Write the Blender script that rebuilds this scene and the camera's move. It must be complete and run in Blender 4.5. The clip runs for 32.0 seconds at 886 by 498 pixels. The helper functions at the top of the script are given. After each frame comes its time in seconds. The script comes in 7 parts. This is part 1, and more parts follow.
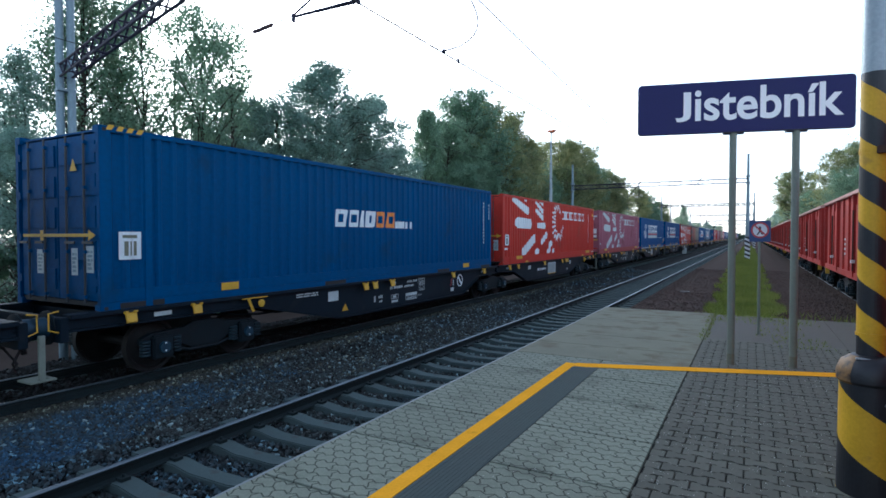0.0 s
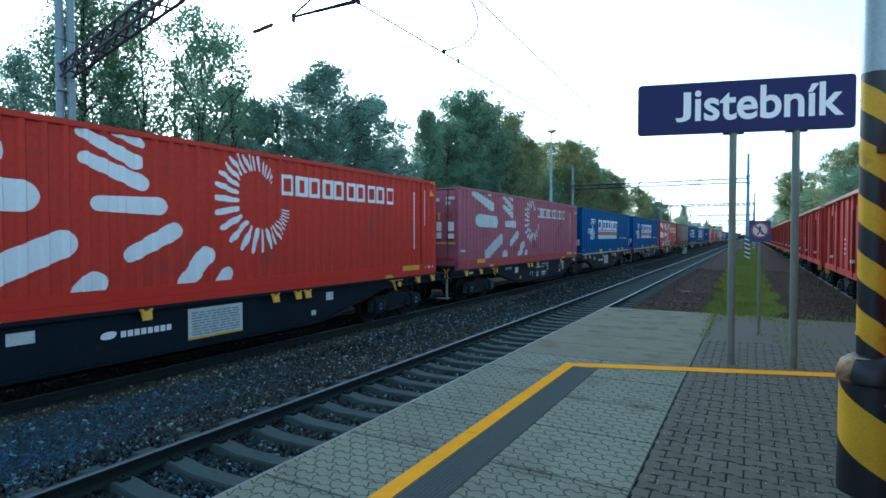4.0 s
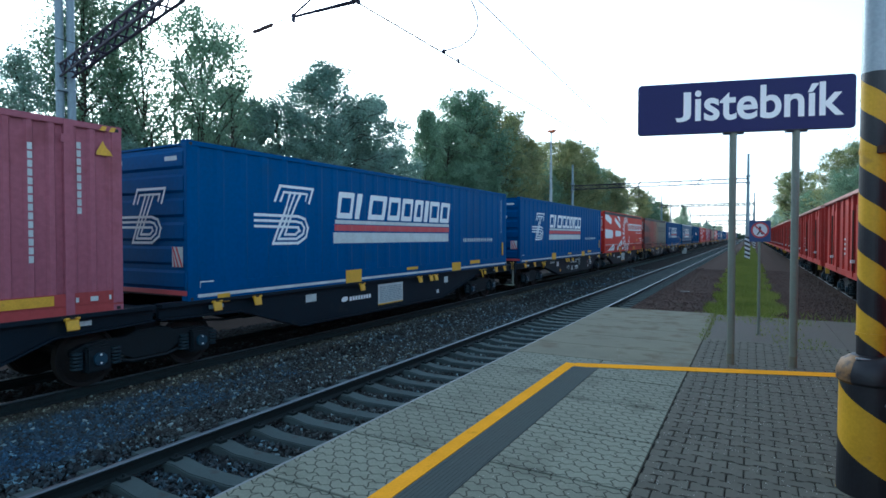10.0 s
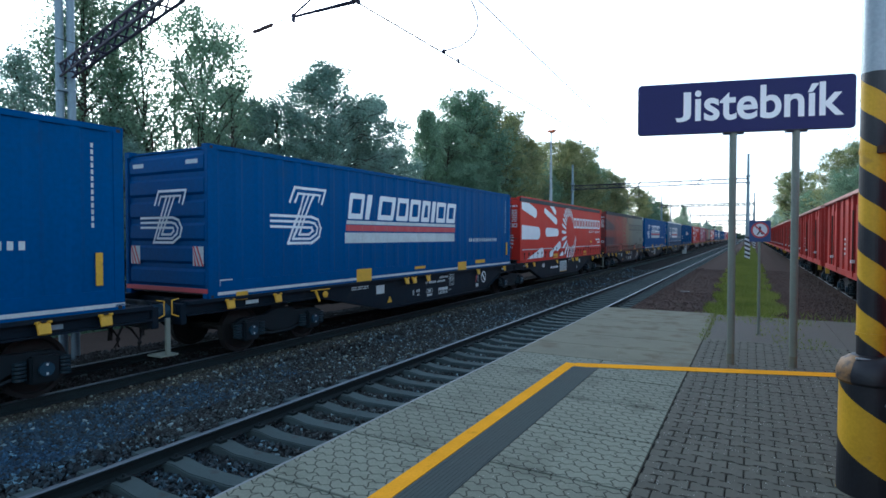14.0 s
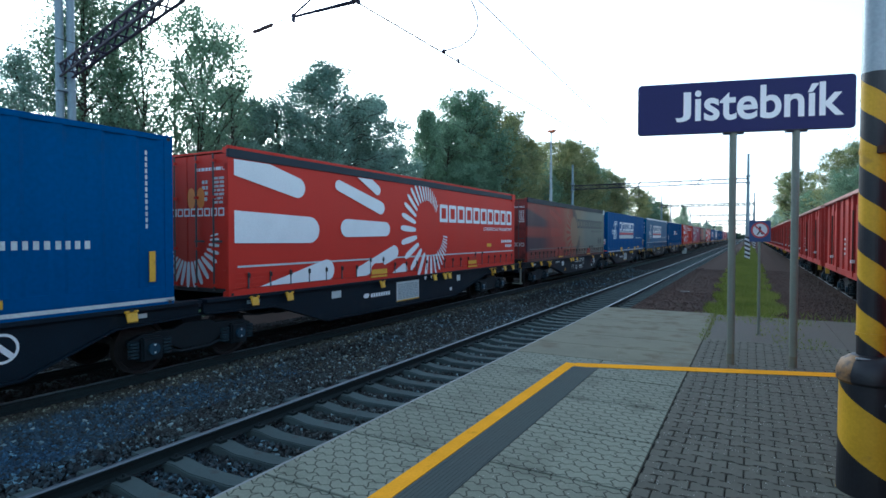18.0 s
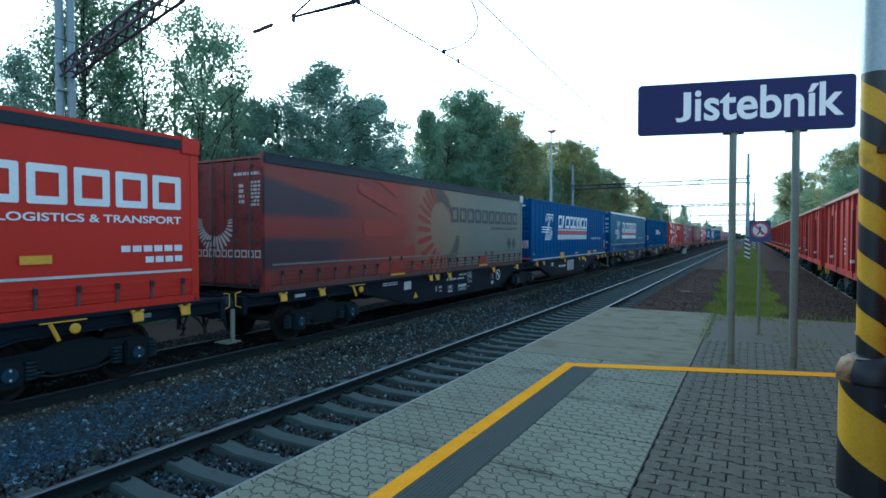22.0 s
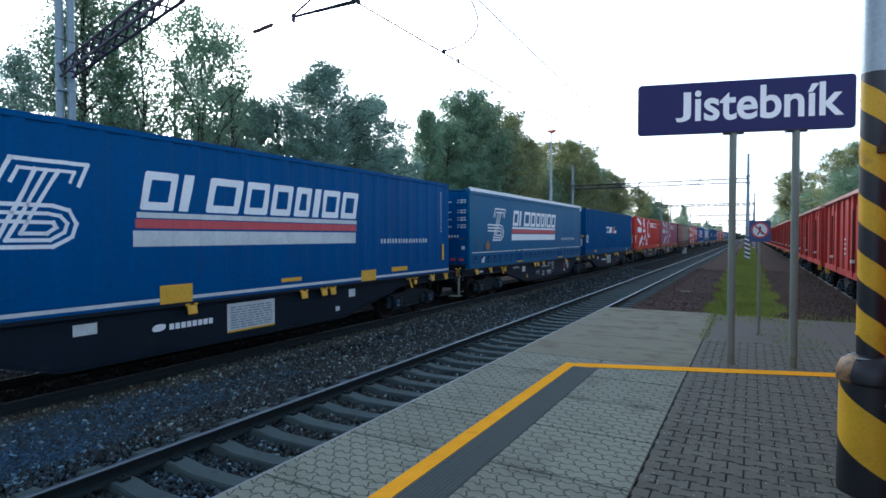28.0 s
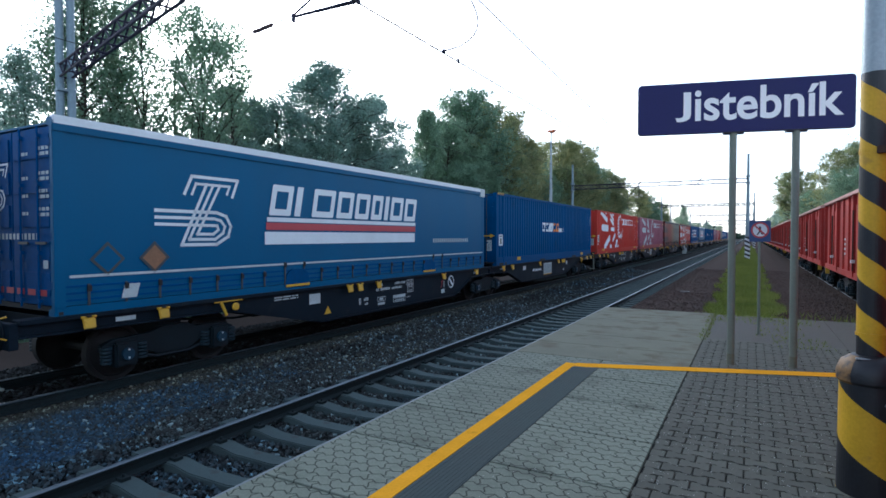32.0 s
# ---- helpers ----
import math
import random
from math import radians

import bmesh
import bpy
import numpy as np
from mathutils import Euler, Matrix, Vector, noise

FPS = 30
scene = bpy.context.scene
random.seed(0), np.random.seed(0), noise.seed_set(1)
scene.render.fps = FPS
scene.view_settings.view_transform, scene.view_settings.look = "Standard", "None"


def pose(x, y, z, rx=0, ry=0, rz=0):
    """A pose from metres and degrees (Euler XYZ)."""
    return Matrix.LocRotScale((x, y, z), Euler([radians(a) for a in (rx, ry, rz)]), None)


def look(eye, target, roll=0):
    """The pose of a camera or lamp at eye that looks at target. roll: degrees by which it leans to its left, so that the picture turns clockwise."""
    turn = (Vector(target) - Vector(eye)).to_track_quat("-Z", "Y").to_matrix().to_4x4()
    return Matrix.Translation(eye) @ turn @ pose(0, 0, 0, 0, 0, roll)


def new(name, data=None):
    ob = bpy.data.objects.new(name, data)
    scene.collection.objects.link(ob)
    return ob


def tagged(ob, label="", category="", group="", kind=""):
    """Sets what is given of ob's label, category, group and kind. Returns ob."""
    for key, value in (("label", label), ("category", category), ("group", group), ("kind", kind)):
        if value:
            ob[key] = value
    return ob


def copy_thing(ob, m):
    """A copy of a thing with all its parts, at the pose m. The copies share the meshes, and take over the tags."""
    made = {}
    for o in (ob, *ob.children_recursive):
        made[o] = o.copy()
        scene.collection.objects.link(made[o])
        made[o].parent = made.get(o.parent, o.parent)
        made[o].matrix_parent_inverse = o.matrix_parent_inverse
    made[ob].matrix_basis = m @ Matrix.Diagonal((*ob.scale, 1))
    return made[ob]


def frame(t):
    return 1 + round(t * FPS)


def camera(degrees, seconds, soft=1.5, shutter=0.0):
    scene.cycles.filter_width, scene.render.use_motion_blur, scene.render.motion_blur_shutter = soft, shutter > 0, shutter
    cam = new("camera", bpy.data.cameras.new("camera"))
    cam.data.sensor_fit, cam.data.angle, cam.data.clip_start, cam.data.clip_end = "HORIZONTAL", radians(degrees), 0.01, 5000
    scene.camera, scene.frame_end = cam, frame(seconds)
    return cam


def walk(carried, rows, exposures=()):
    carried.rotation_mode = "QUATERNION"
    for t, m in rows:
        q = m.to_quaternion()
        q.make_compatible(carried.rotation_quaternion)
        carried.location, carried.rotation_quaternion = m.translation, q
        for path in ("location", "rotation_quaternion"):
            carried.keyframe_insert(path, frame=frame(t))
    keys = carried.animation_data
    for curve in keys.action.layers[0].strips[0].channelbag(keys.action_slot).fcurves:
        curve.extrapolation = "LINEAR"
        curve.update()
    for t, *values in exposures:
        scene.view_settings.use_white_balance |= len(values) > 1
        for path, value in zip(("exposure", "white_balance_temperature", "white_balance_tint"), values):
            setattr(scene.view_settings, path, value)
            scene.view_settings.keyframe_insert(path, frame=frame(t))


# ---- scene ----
cam = camera(76.95, 32.0, soft=1.6)
EYE = (0.0, 0.0, 2.3385)
YAW, TILT = radians(28.962), radians(-1.3066)
AIM = (EYE[0] - math.sin(YAW) * math.cos(TILT), EYE[1] + math.cos(YAW) * math.cos(TILT), EYE[2] + math.sin(TILT))
walk(cam, [(0.0, look(EYE, AIM)), (32.0, look(EYE, AIM))], exposures=[(0.0, 1.234, 5341, 8.2), (1.0, 1.233, 5319, 7.5), (3.0, 1.219, 5017, -2.4), (6.0, 1.206, 4716, -12.4), (7.5, 1.212, 4845, -8.1), (9.0, 1.218, 4992, -3.3), (11.0, 1.227, 5186, 3.2), (13.0, 1.229, 5232, 4.7), (17.0, 1.229, 5232, 4.7), (18.5, 1.221, 5055, -1.2), (20.0, 1.214, 4886, -6.7), (22.0, 1.212, 4859, -7.6), (24.0, 1.223, 5092, 0.0), (28.0, 1.235, 5362, 8.9), (32.0, 1.236, 5383, 9.6)])

# ---- light: a pale evening sky, the sun low behind thin cloud ----
world = bpy.data.worlds.new("evening_sky")
scene.world = world
world.use_nodes = True
wn, wl = world.node_tree.nodes, world.node_tree.links
sky = wn.new("ShaderNodeTexSky")
sky.sky_type, sky.sun_disc = "NISHITA", False
sky.sun_elevation, sky.sun_rotation = radians(18), radians(-48)
sky.air_density, sky.dust_density, sky.ozone_density = 1.0, 1.5, 1.0
wn["Background"].inputs["Strength"].default_value = 0.15
pale = wn.new("ShaderNodeHueSaturation")
pale.inputs["Saturation"].default_value = 0.5
wl.new(sky.outputs["Color"], pale.inputs["Color"])
wl.new(pale.outputs["Color"], wn["Background"].inputs["Color"])
sun = new("sun", bpy.data.lights.new("sun", "SUN"))
sun.data.energy, sun.data.angle, sun.data.color = 0.5, radians(40), (1.0, 0.96, 0.90)
sun.matrix_world = look((60 * math.sin(radians(-48)), 60 * math.cos(radians(-48)), 24), (0, 0, 0))

# ---- materials ----
def material(name, col, rough=0.6, metal=0.0, var=0.2, scale=3.0, fine=40.0, bump=0.15, depth=0.01, dirt=None, dirt_at=0.6, rnd=0.0, streak=0.0, spec=0.5):
    m = bpy.data.materials.new(name)
    m.use_nodes = True
    n, l = m.node_tree.nodes, m.node_tree.links
    b = n["Principled BSDF"]
    b.inputs["Roughness"].default_value, b.inputs["Metallic"].default_value = rough, metal
    tc = n.new("ShaderNodeTexCoord")
    big = n.new("ShaderNodeTexNoise")
    big.inputs["Scale"].default_value, big.inputs["Detail"].default_value = scale, 6
    small = n.new("ShaderNodeTexNoise")
    small.inputs["Scale"].default_value, small.inputs["Detail"].default_value = fine, 4
    src = tc.outputs["Object"]
    if streak:
        mp = n.new("ShaderNodeMapping")
        mp.inputs["Scale"].default_value = (1, 1, streak)
        l.new(src, mp.inputs["Vector"])
        l.new(mp.outputs["Vector"], big.inputs["Vector"])
    else:
        l.new(src, big.inputs["Vector"])
    l.new(src, small.inputs["Vector"])
    add = n.new("ShaderNodeMath")
    add.operation = "ADD"
    l.new(big.outputs["Fac"], add.inputs[0])
    l.new(small.outputs["Fac"], add.inputs[1])
    last = add.outputs[0]
    if rnd:
        oi = n.new("ShaderNodeObjectInfo")
        mr = n.new("ShaderNodeMath")
        mr.operation = "MULTIPLY_ADD"
        mr.inputs[1].default_value = rnd
        l.new(oi.outputs["Random"], mr.inputs[0])
        l.new(last, mr.inputs[2])
        last = mr.outputs[0]
    rng = n.new("ShaderNodeMapRange")
    rng.inputs["From Min"].default_value, rng.inputs["From Max"].default_value = 0.6, 1.4 + rnd
    rng.inputs["To Min"].default_value, rng.inputs["To Max"].default_value = 1 - var, 1 + var
    l.new(last, rng.inputs["Value"])
    mul = n.new("ShaderNodeMix")
    mul.data_type, mul.blend_type = "RGBA", "MULTIPLY"
    mul.inputs[0].default_value = 1.0
    mul.inputs[6].default_value = (*col, 1)
    l.new(rng.outputs["Result"], mul.inputs[7])
    out = mul.outputs[2]
    if dirt:
        dn = n.new("ShaderNodeTexNoise")
        dn.inputs["Scale"].default_value, dn.inputs["Detail"].default_value = scale * 1.7, 8
        l.new(src, dn.inputs["Vector"])
        dr = n.new("ShaderNodeMapRange")
        dr.inputs["From Min"].default_value, dr.inputs["From Max"].default_value = dirt_at, dirt_at + 0.18
        l.new(dn.outputs["Fac"], dr.inputs["Value"])
        dm = n.new("ShaderNodeMix")
        dm.data_type = "RGBA"
        l.new(dr.outputs["Result"], dm.inputs[0])
        l.new(out, dm.inputs[6])
        dm.inputs[7].default_value = (*dirt, 1)
        out = dm.outputs[2]
    l.new(out, b.inputs["Base Color"])
    rr = n.new("ShaderNodeMapRange")
    rr.inputs["To Min"].default_value, rr.inputs["To Max"].default_value = max(0.02, rough - 0.12), min(1, rough + 0.12)
    l.new(big.outputs["Fac"], rr.inputs["Value"])
    l.new(rr.outputs["Result"], b.inputs["Roughness"])
    if bump:
        bp = n.new("ShaderNodeBump")
        bp.inputs["Strength"].default_value, bp.inputs["Distance"].default_value = bump, depth
        l.new(small.outputs["Fac"], bp.inputs["Height"])
        l.new(bp.outputs["Normal"], b.inputs["Normal"])
    b.inputs["Specular IOR Level"].default_value = spec
    return m


def leaf_material(name, c1, c2):
    m = bpy.data.materials.new(name)
    m.use_nodes = True
    n, l = m.node_tree.nodes, m.node_tree.links
    b = n["Principled BSDF"]
    g = n.new("ShaderNodeNewGeometry")
    r = n.new("ShaderNodeValToRGB")
    r.color_ramp.elements[0].color, r.color_ramp.elements[1].color = (*c1, 1), (*c2, 1)
    oi = n.new("ShaderNodeObjectInfo")
    mx = n.new("ShaderNodeMath")
    mx.operation = "MULTIPLY_ADD"
    mx.inputs[1].default_value = 0.45
    sc = n.new("ShaderNodeMath")
    sc.operation = "MULTIPLY"
    sc.inputs[1].default_value = 0.3
    l.new(oi.outputs["Random"], sc.inputs[0])
    l.new(g.outputs["Random Per Island"], mx.inputs[0])
    l.new(sc.outputs[0], mx.inputs[2])
    tc, nz, pt = n.new("ShaderNodeTexCoord"), n.new("ShaderNodeTexNoise"), n.new("ShaderNodeMath")
    nz.inputs["Scale"].default_value, nz.inputs["Detail"].default_value = 0.8, 3
    pt.operation = "MULTIPLY_ADD"
    pt.inputs[1].default_value = 1.6
    shift = n.new("ShaderNodeMath")
    shift.operation = "SUBTRACT"
    shift.inputs[1].default_value = 0.75
    l.new(tc.outputs["Object"], nz.inputs["Vector"])
    l.new(nz.outputs["Fac"], pt.inputs[0])
    l.new(mx.outputs[0], pt.inputs[2])
    l.new(pt.outputs[0], shift.inputs[0])
    l.new(shift.outputs[0], r.inputs["Fac"])
    l.new(r.outputs["Color"], b.inputs["Base Color"])
    b.inputs["Roughness"].default_value = 0.55
    tr = n.new("ShaderNodeBsdfTranslucent")
    l.new(r.outputs["Color"], tr.inputs["Color"])
    mix = n.new("ShaderNodeMixShader")
    mix.inputs[0].default_value = 0.55
    l.new(b.outputs[0], mix.inputs[1])
    l.new(tr.outputs[0], mix.inputs[2])
    l.new(mix.outputs[0], n["Material Output"].inputs["Surface"])
    return m


def stone_material(name, c1, c2, c3, pale=4.0):
    m = bpy.data.materials.new(name)
    m.use_nodes = True
    n, l = m.node_tree.nodes, m.node_tree.links
    b = n["Principled BSDF"]
    g = n.new("ShaderNodeNewGeometry")
    tc = n.new("ShaderNodeTexCoord")
    r = n.new("ShaderNodeValToRGB")
    r.color_ramp.elements[0].color, r.color_ramp.elements[1].color = (*c1, 1), (*c2, 1)
    e = r.color_ramp.elements.new(0.55)
    e.color = ((c1[0] + c2[0]) * 0.52, (c1[1] + c2[1]) * 0.45, (c1[2] + c2[2]) * 0.42, 1)
    e = r.color_ramp.elements.new(0.88)
    e.color = (*c2, 1)
    r.color_ramp.elements[3].color = (c2[0] * pale, c2[1] * pale, c2[2] * pale, 1)
    l.new(g.outputs["Random Per Island"], r.inputs["Fac"])
    big = n.new("ShaderNodeTexNoise")
    big.inputs["Scale"].default_value, big.inputs["Detail"].default_value = 0.45, 5
    l.new(tc.outputs["Object"], big.inputs["Vector"])
    rg = n.new("ShaderNodeMapRange")
    rg.inputs["From Min"].default_value, rg.inputs["From Max"].default_value = 0.5, 0.62
    l.new(big.outputs["Fac"], rg.inputs["Value"])
    mx = n.new("ShaderNodeMix")
    mx.data_type = "RGBA"
    l.new(rg.outputs["Result"], mx.inputs[0])
    l.new(r.outputs["Color"], mx.inputs[6])
    m2 = n.new("ShaderNodeMix")
    m2.data_type, m2.blend_type = "RGBA", "MULTIPLY"
    m2.inputs[0].default_value = 1.0
    l.new(r.outputs["Color"], m2.inputs[6])
    m2.inputs[7].default_value = (*c3, 1)
    l.new(m2.outputs[2], mx.inputs[7])
    l.new(mx.outputs[2], b.inputs["Base Color"])
    b.inputs["Roughness"].default_value = 0.75
    return m


BLUE = material("blue_container_paint", (0.001, 0.064, 0.205), 0.6, spec=0.14, var=0.18, scale=0.8, fine=14, bump=0.05, streak=0.25, dirt=(0.006, 0.060, 0.17), dirt_at=0.62)
NAVY = material("navy_container_paint", (0.001, 0.062, 0.178), 0.6, spec=0.14, var=0.22, scale=0.8, fine=14, bump=0.05, streak=0.2, dirt=(0.006, 0.048, 0.115), dirt_at=0.6)
TEAL = material("blue_curtain_fabric", (0.003, 0.092, 0.205), 0.5, spec=0.25, var=0.12, scale=0.9, fine=90, bump=0.06, depth=0.004, streak=0.3)
MAROONRAIL = material("dull_red_rail_paint", (0.33, 0.058, 0.058), 0.6, spec=0.25, var=0.2, scale=1.0, fine=14, bump=0.05, dirt=(0.18, 0.05, 0.05), dirt_at=0.6)
ROD = material("dark_lock_rod", (0.055, 0.060, 0.065), 0.5, 0.3, var=0.2)
RED = material("red_container_paint", (0.44, 0.036, 0.022), 0.55, spec=0.22, var=0.16, scale=0.8, fine=14, bump=0.05, streak=0.25, dirt=(0.26, 0.05, 0.035), dirt_at=0.60)
REDC = material("red_curtain_fabric", (0.47, 0.028, 0.016), 0.5, spec=0.25, var=0.10, scale=0.8, fine=90, bump=0.06, depth=0.004, streak=0.3)
MAROON = material("maroon_container_paint", (0.31, 0.105, 0.140), 0.6, spec=0.25, var=0.18, scale=0.8, fine=14, bump=0.06, streak=0.25, dirt=(0.20, 0.06, 0.07), dirt_at=0.58)
WHITE = material("white_paint", (0.72, 0.76, 0.78), 0.5, var=0.08, scale=2, fine=30, bump=0.03)
PALE = material("worn_white_paint", (0.50, 0.55, 0.55), 0.55, var=0.2, scale=3, fine=30, bump=0.03)
ORANGE = material("orange_paint", (0.75, 0.25, 0.04), 0.5, var=0.1)
REDP = material("red_paint", (0.45, 0.06, 0.07), 0.5, var=0.12)
YEL = material("yellow_paint", (0.62, 0.36, 0.025), 0.5, var=0.18, scale=6, fine=40, dirt=(0.18, 0.11, 0.03), dirt_at=0.64)
DARKMARK = material("dark_print", (0.05, 0.06, 0.065), 0.5, var=0.2)
FRAME = material("wagon_frame_paint", (0.003, 0.010, 0.018), 0.55, spec=0.2, var=0.3, scale=1.5, fine=30, bump=0.08, dirt=(0.015, 0.020, 0.022), dirt_at=0.6)
BOGIE = material("bogie_steel", (0.003, 0.009, 0.013), 0.62, 0.0, spec=0.3, var=0.35, scale=4, fine=40, bump=0.15)
SPRING = material("blue_grey_spring_steel", (0.010, 0.026, 0.036), 0.5, spec=0.35, var=0.3, scale=6)
WHEEL = material("wheel_steel", (0.007, 0.007, 0.007), 0.7, 0.1, var=0.3, scale=5)
BUFFER = material("buffer_steel_blue", (0.012, 0.045, 0.075), 0.5, 0.2, var=0.3, scale=6)
GREASE = material("black_rubber", (0.014, 0.014, 0.015), 0.7, var=0.3, scale=6)
GRIT = material("pale_grit", (0.48, 0.48, 0.45), 0.9)
FOOT = material("stained_post_foot", (0.165, 0.165, 0.115), 0.7, var=0.25, scale=8)
RUST = material("rusty_steel", (0.060, 0.032, 0.022), 0.8, 0.2, var=0.35, scale=5, fine=50)
RAIL = material("rail_side_rust", (0.011, 0.019, 0.020), 0.7, 0.0, spec=0.25, var=0.3, scale=3, fine=40, bump=0.1)
RAILTOP = material("polished_rail_head", (0.17, 0.20, 0.22), 0.5, 1.0, var=0.1, scale=1.0, fine=60, bump=0.02)
SLEEPER = material("concrete_sleeper", (0.070, 0.096, 0.094), 0.9, spec=0.2, var=0.25, scale=3, fine=60, bump=0.3, rnd=0.5, dirt=(0.06, 0.05, 0.045), dirt_at=0.62)
BALLAST_BED = material("ballast_bed", (0.014, 0.016, 0.015), 0.95, spec=0.1, var=0.55, scale=1.2, fine=26, bump=1.0, depth=0.05)
STONES = stone_material("ballast_stones", (0.0050, 0.0075, 0.0075), (0.050, 0.068, 0.066), (0.70, 1.0, 1.30), 5.0)
STONES_BLUE = stone_material("bluish_ballast_stones", (0.010, 0.028, 0.044), (0.034, 0.080, 0.118), (0.8, 1.0, 1.2), 2.0)
STONES_RED = stone_material("reddish_cinders", (0.018, 0.010, 0.008), (0.058, 0.036, 0.027), (1.1, 0.95, 0.85), 2.4)
# oil grime, with the shade under the train put into the colour too
STONES_OIL_SHADE = stone_material("oily_shaded_ballast_stones", (0.0030, 0.0036, 0.0036), (0.015, 0.017, 0.016), (0.9, 1.0, 1.1), 2.0)
STONES_TAN = stone_material("dusty_ballast_stones", (0.017, 0.018, 0.013), (0.063, 0.068, 0.048), (0.8, 0.9, 1.0))
SLAB = material("platform_concrete", (0.150, 0.155, 0.112), 0.9, spec=0.2, var=0.28, scale=1.6, fine=70, bump=0.25, depth=0.004, rnd=0.25, dirt=(0.108, 0.100, 0.064), dirt_at=0.50)
TACTILE = material("dark_tactile_strip", (0.045, 0.064, 0.062), 0.85, spec=0.2, var=0.18, scale=3, fine=80, bump=0.2)
PAVER = material("grey_paver", (0.095, 0.098, 0.079), 0.9, spec=0.2, var=0.30, scale=5, fine=90, bump=0.3, depth=0.004, rnd=0.7)
JOINT = material("joint_sand", (0.013, 0.014, 0.013), 0.95, spec=0.1, var=0.4, scale=8, fine=90, bump=0.4)
LINE = material("yellow_platform_line", (0.76, 0.355, 0.022), 0.8, spec=0.0, var=0.12, scale=5, fine=60, bump=0.1, dirt=(0.45, 0.22, 0.02), dirt_at=0.68)
DIRT = material("cinder_path", (0.042, 0.025, 0.018), 0.95, spec=0.1, var=0.35, scale=0.9, fine=24, bump=0.8, depth=0.02, dirt=(0.04, 0.05, 0.025), dirt_at=0.62)
TARP = material("dark_roof_tarpaulin", (0.010, 0.020, 0.033), 0.5, spec=0.3, var=0.25, scale=2, fine=40)
PLACARD = material("faded_orange_placard", (0.26, 0.13, 0.065), 0.6, var=0.25, scale=8)
GRIMY = material("grimy_yellow_paint", (0.20, 0.105, 0.030), 0.6, var=0.35, scale=9, fine=60, dirt=(0.03, 0.02, 0.015), dirt_at=0.5)
CESS = material("trodden_gravel", (0.070, 0.052, 0.042), 0.95, spec=0.1, var=0.3, scale=0.8, fine=30, bump=0.6, depth=0.02, dirt=(0.07, 0.06, 0.04), dirt_at=0.6)
ASPH = material("old_asphalt", (0.062, 0.060, 0.048), 0.9, var=0.25, scale=1.2, fine=50, bump=0.4, dirt=(0.05, 0.06, 0.035), dirt_at=0.6)
EARTH = material("grassy_ground", (0.045, 0.050, 0.024), 0.95, var=0.4, scale=0.3, fine=8, bump=0.6, depth=0.05)
GRASS = leaf_material("grass_blades", (0.100, 0.150, 0.022), (0.235, 0.280, 0.060))
LEAF_A = leaf_material("poplar_leaves", (0.130, 0.230, 0.145), (0.370, 0.510, 0.325))
LEAF_B = leaf_material("willow_leaves", (0.165, 0.275, 0.225), (0.420, 0.560, 0.440))
LEAF_C = leaf_material("autumn_leaves", (0.155, 0.225, 0.105), (0.470, 0.440, 0.200))
BARK = material("bark", (0.060, 0.050, 0.040), 0.95, var=0.4, scale=4, fine=20, bump=0.8, depth=0.03, streak=0.2)
GALV = material("galvanised_steel", (0.30, 0.34, 0.36), 0.5, 0.6, var=0.18, scale=4, fine=40, bump=0.05)
MASTP = material("grey_mast_paint", (0.22, 0.29, 0.32), 0.55, 0.2, var=0.2, scale=2, fine=30, bump=0.05, streak=0.2, dirt=(0.12, 0.12, 0.11), dirt_at=0.62)
LATT = material("dark_lattice_steel", (0.035, 0.030, 0.055), 0.6, 0.3, var=0.3, scale=6)
SIGNBLUE = material("sign_blue_enamel", (0.010, 0.010, 0.095), 0.4, spec=0.25, var=0.10, scale=1.5, fine=40, bump=0.03)
NOTICEBLUE = material("faded_blue_enamel", (0.030, 0.075, 0.20), 0.5, var=0.15)
SIGNEDGE = material("sign_rim", (0.012, 0.012, 0.04), 0.5)
SIGNWHITE = material("sign_letter_film", (0.90, 0.90, 0.90), 0.4, var=0.05)
POST = material("grey_post_paint", (0.185, 0.210, 0.170), 0.6, 0.0, var=0.15, scale=4, dirt=(0.12, 0.11, 0.08), dirt_at=0.66)
BLACK = material("black_stripe_paint", (0.012, 0.013, 0.016), 0.45, var=0.3, scale=5, dirt=(0.05, 0.035, 0.03), dirt_at=0.68)
YSTRIPE = material("yellow_stripe_paint", (0.62, 0.36, 0.020), 0.45, spec=0.25, var=0.14, scale=4, fine=50, bump=0.04, dirt=(0.30, 0.17, 0.05), dirt_at=0.66)
GONDOLA = material("red_gondola_paint", (0.36, 0.030, 0.022), 0.6, spec=0.25, var=0.25, scale=1.2, fine=18, bump=0.08, rnd=0.5, streak=0.3, dirt=(0.16, 0.035, 0.022), dirt_at=0.56)
GONDTOP = material("faded_gondola_rim", (0.50, 0.26, 0.22), 0.6, var=0.2, scale=2, dirt=(0.30, 0.10, 0.07), dirt_at=0.58)
WIRE = material("copper_wire", (0.035, 0.035, 0.04), 0.7, 0.0, spec=0.2)
CERAMIC = material("insulator_ceramic", (0.07, 0.035, 0.03), 0.3)
LAMPRED = material("orange_lamp_head", (0.75, 0.20, 0.07), 0.5)
CONC = material("raw_concrete", (0.14, 0.14, 0.13), 0.85, var=0.2, scale=4, fine=60, bump=0.3)
FARWOOD = leaf_material("far_woods", (0.035, 0.062, 0.040), (0.075, 0.110, 0.070))


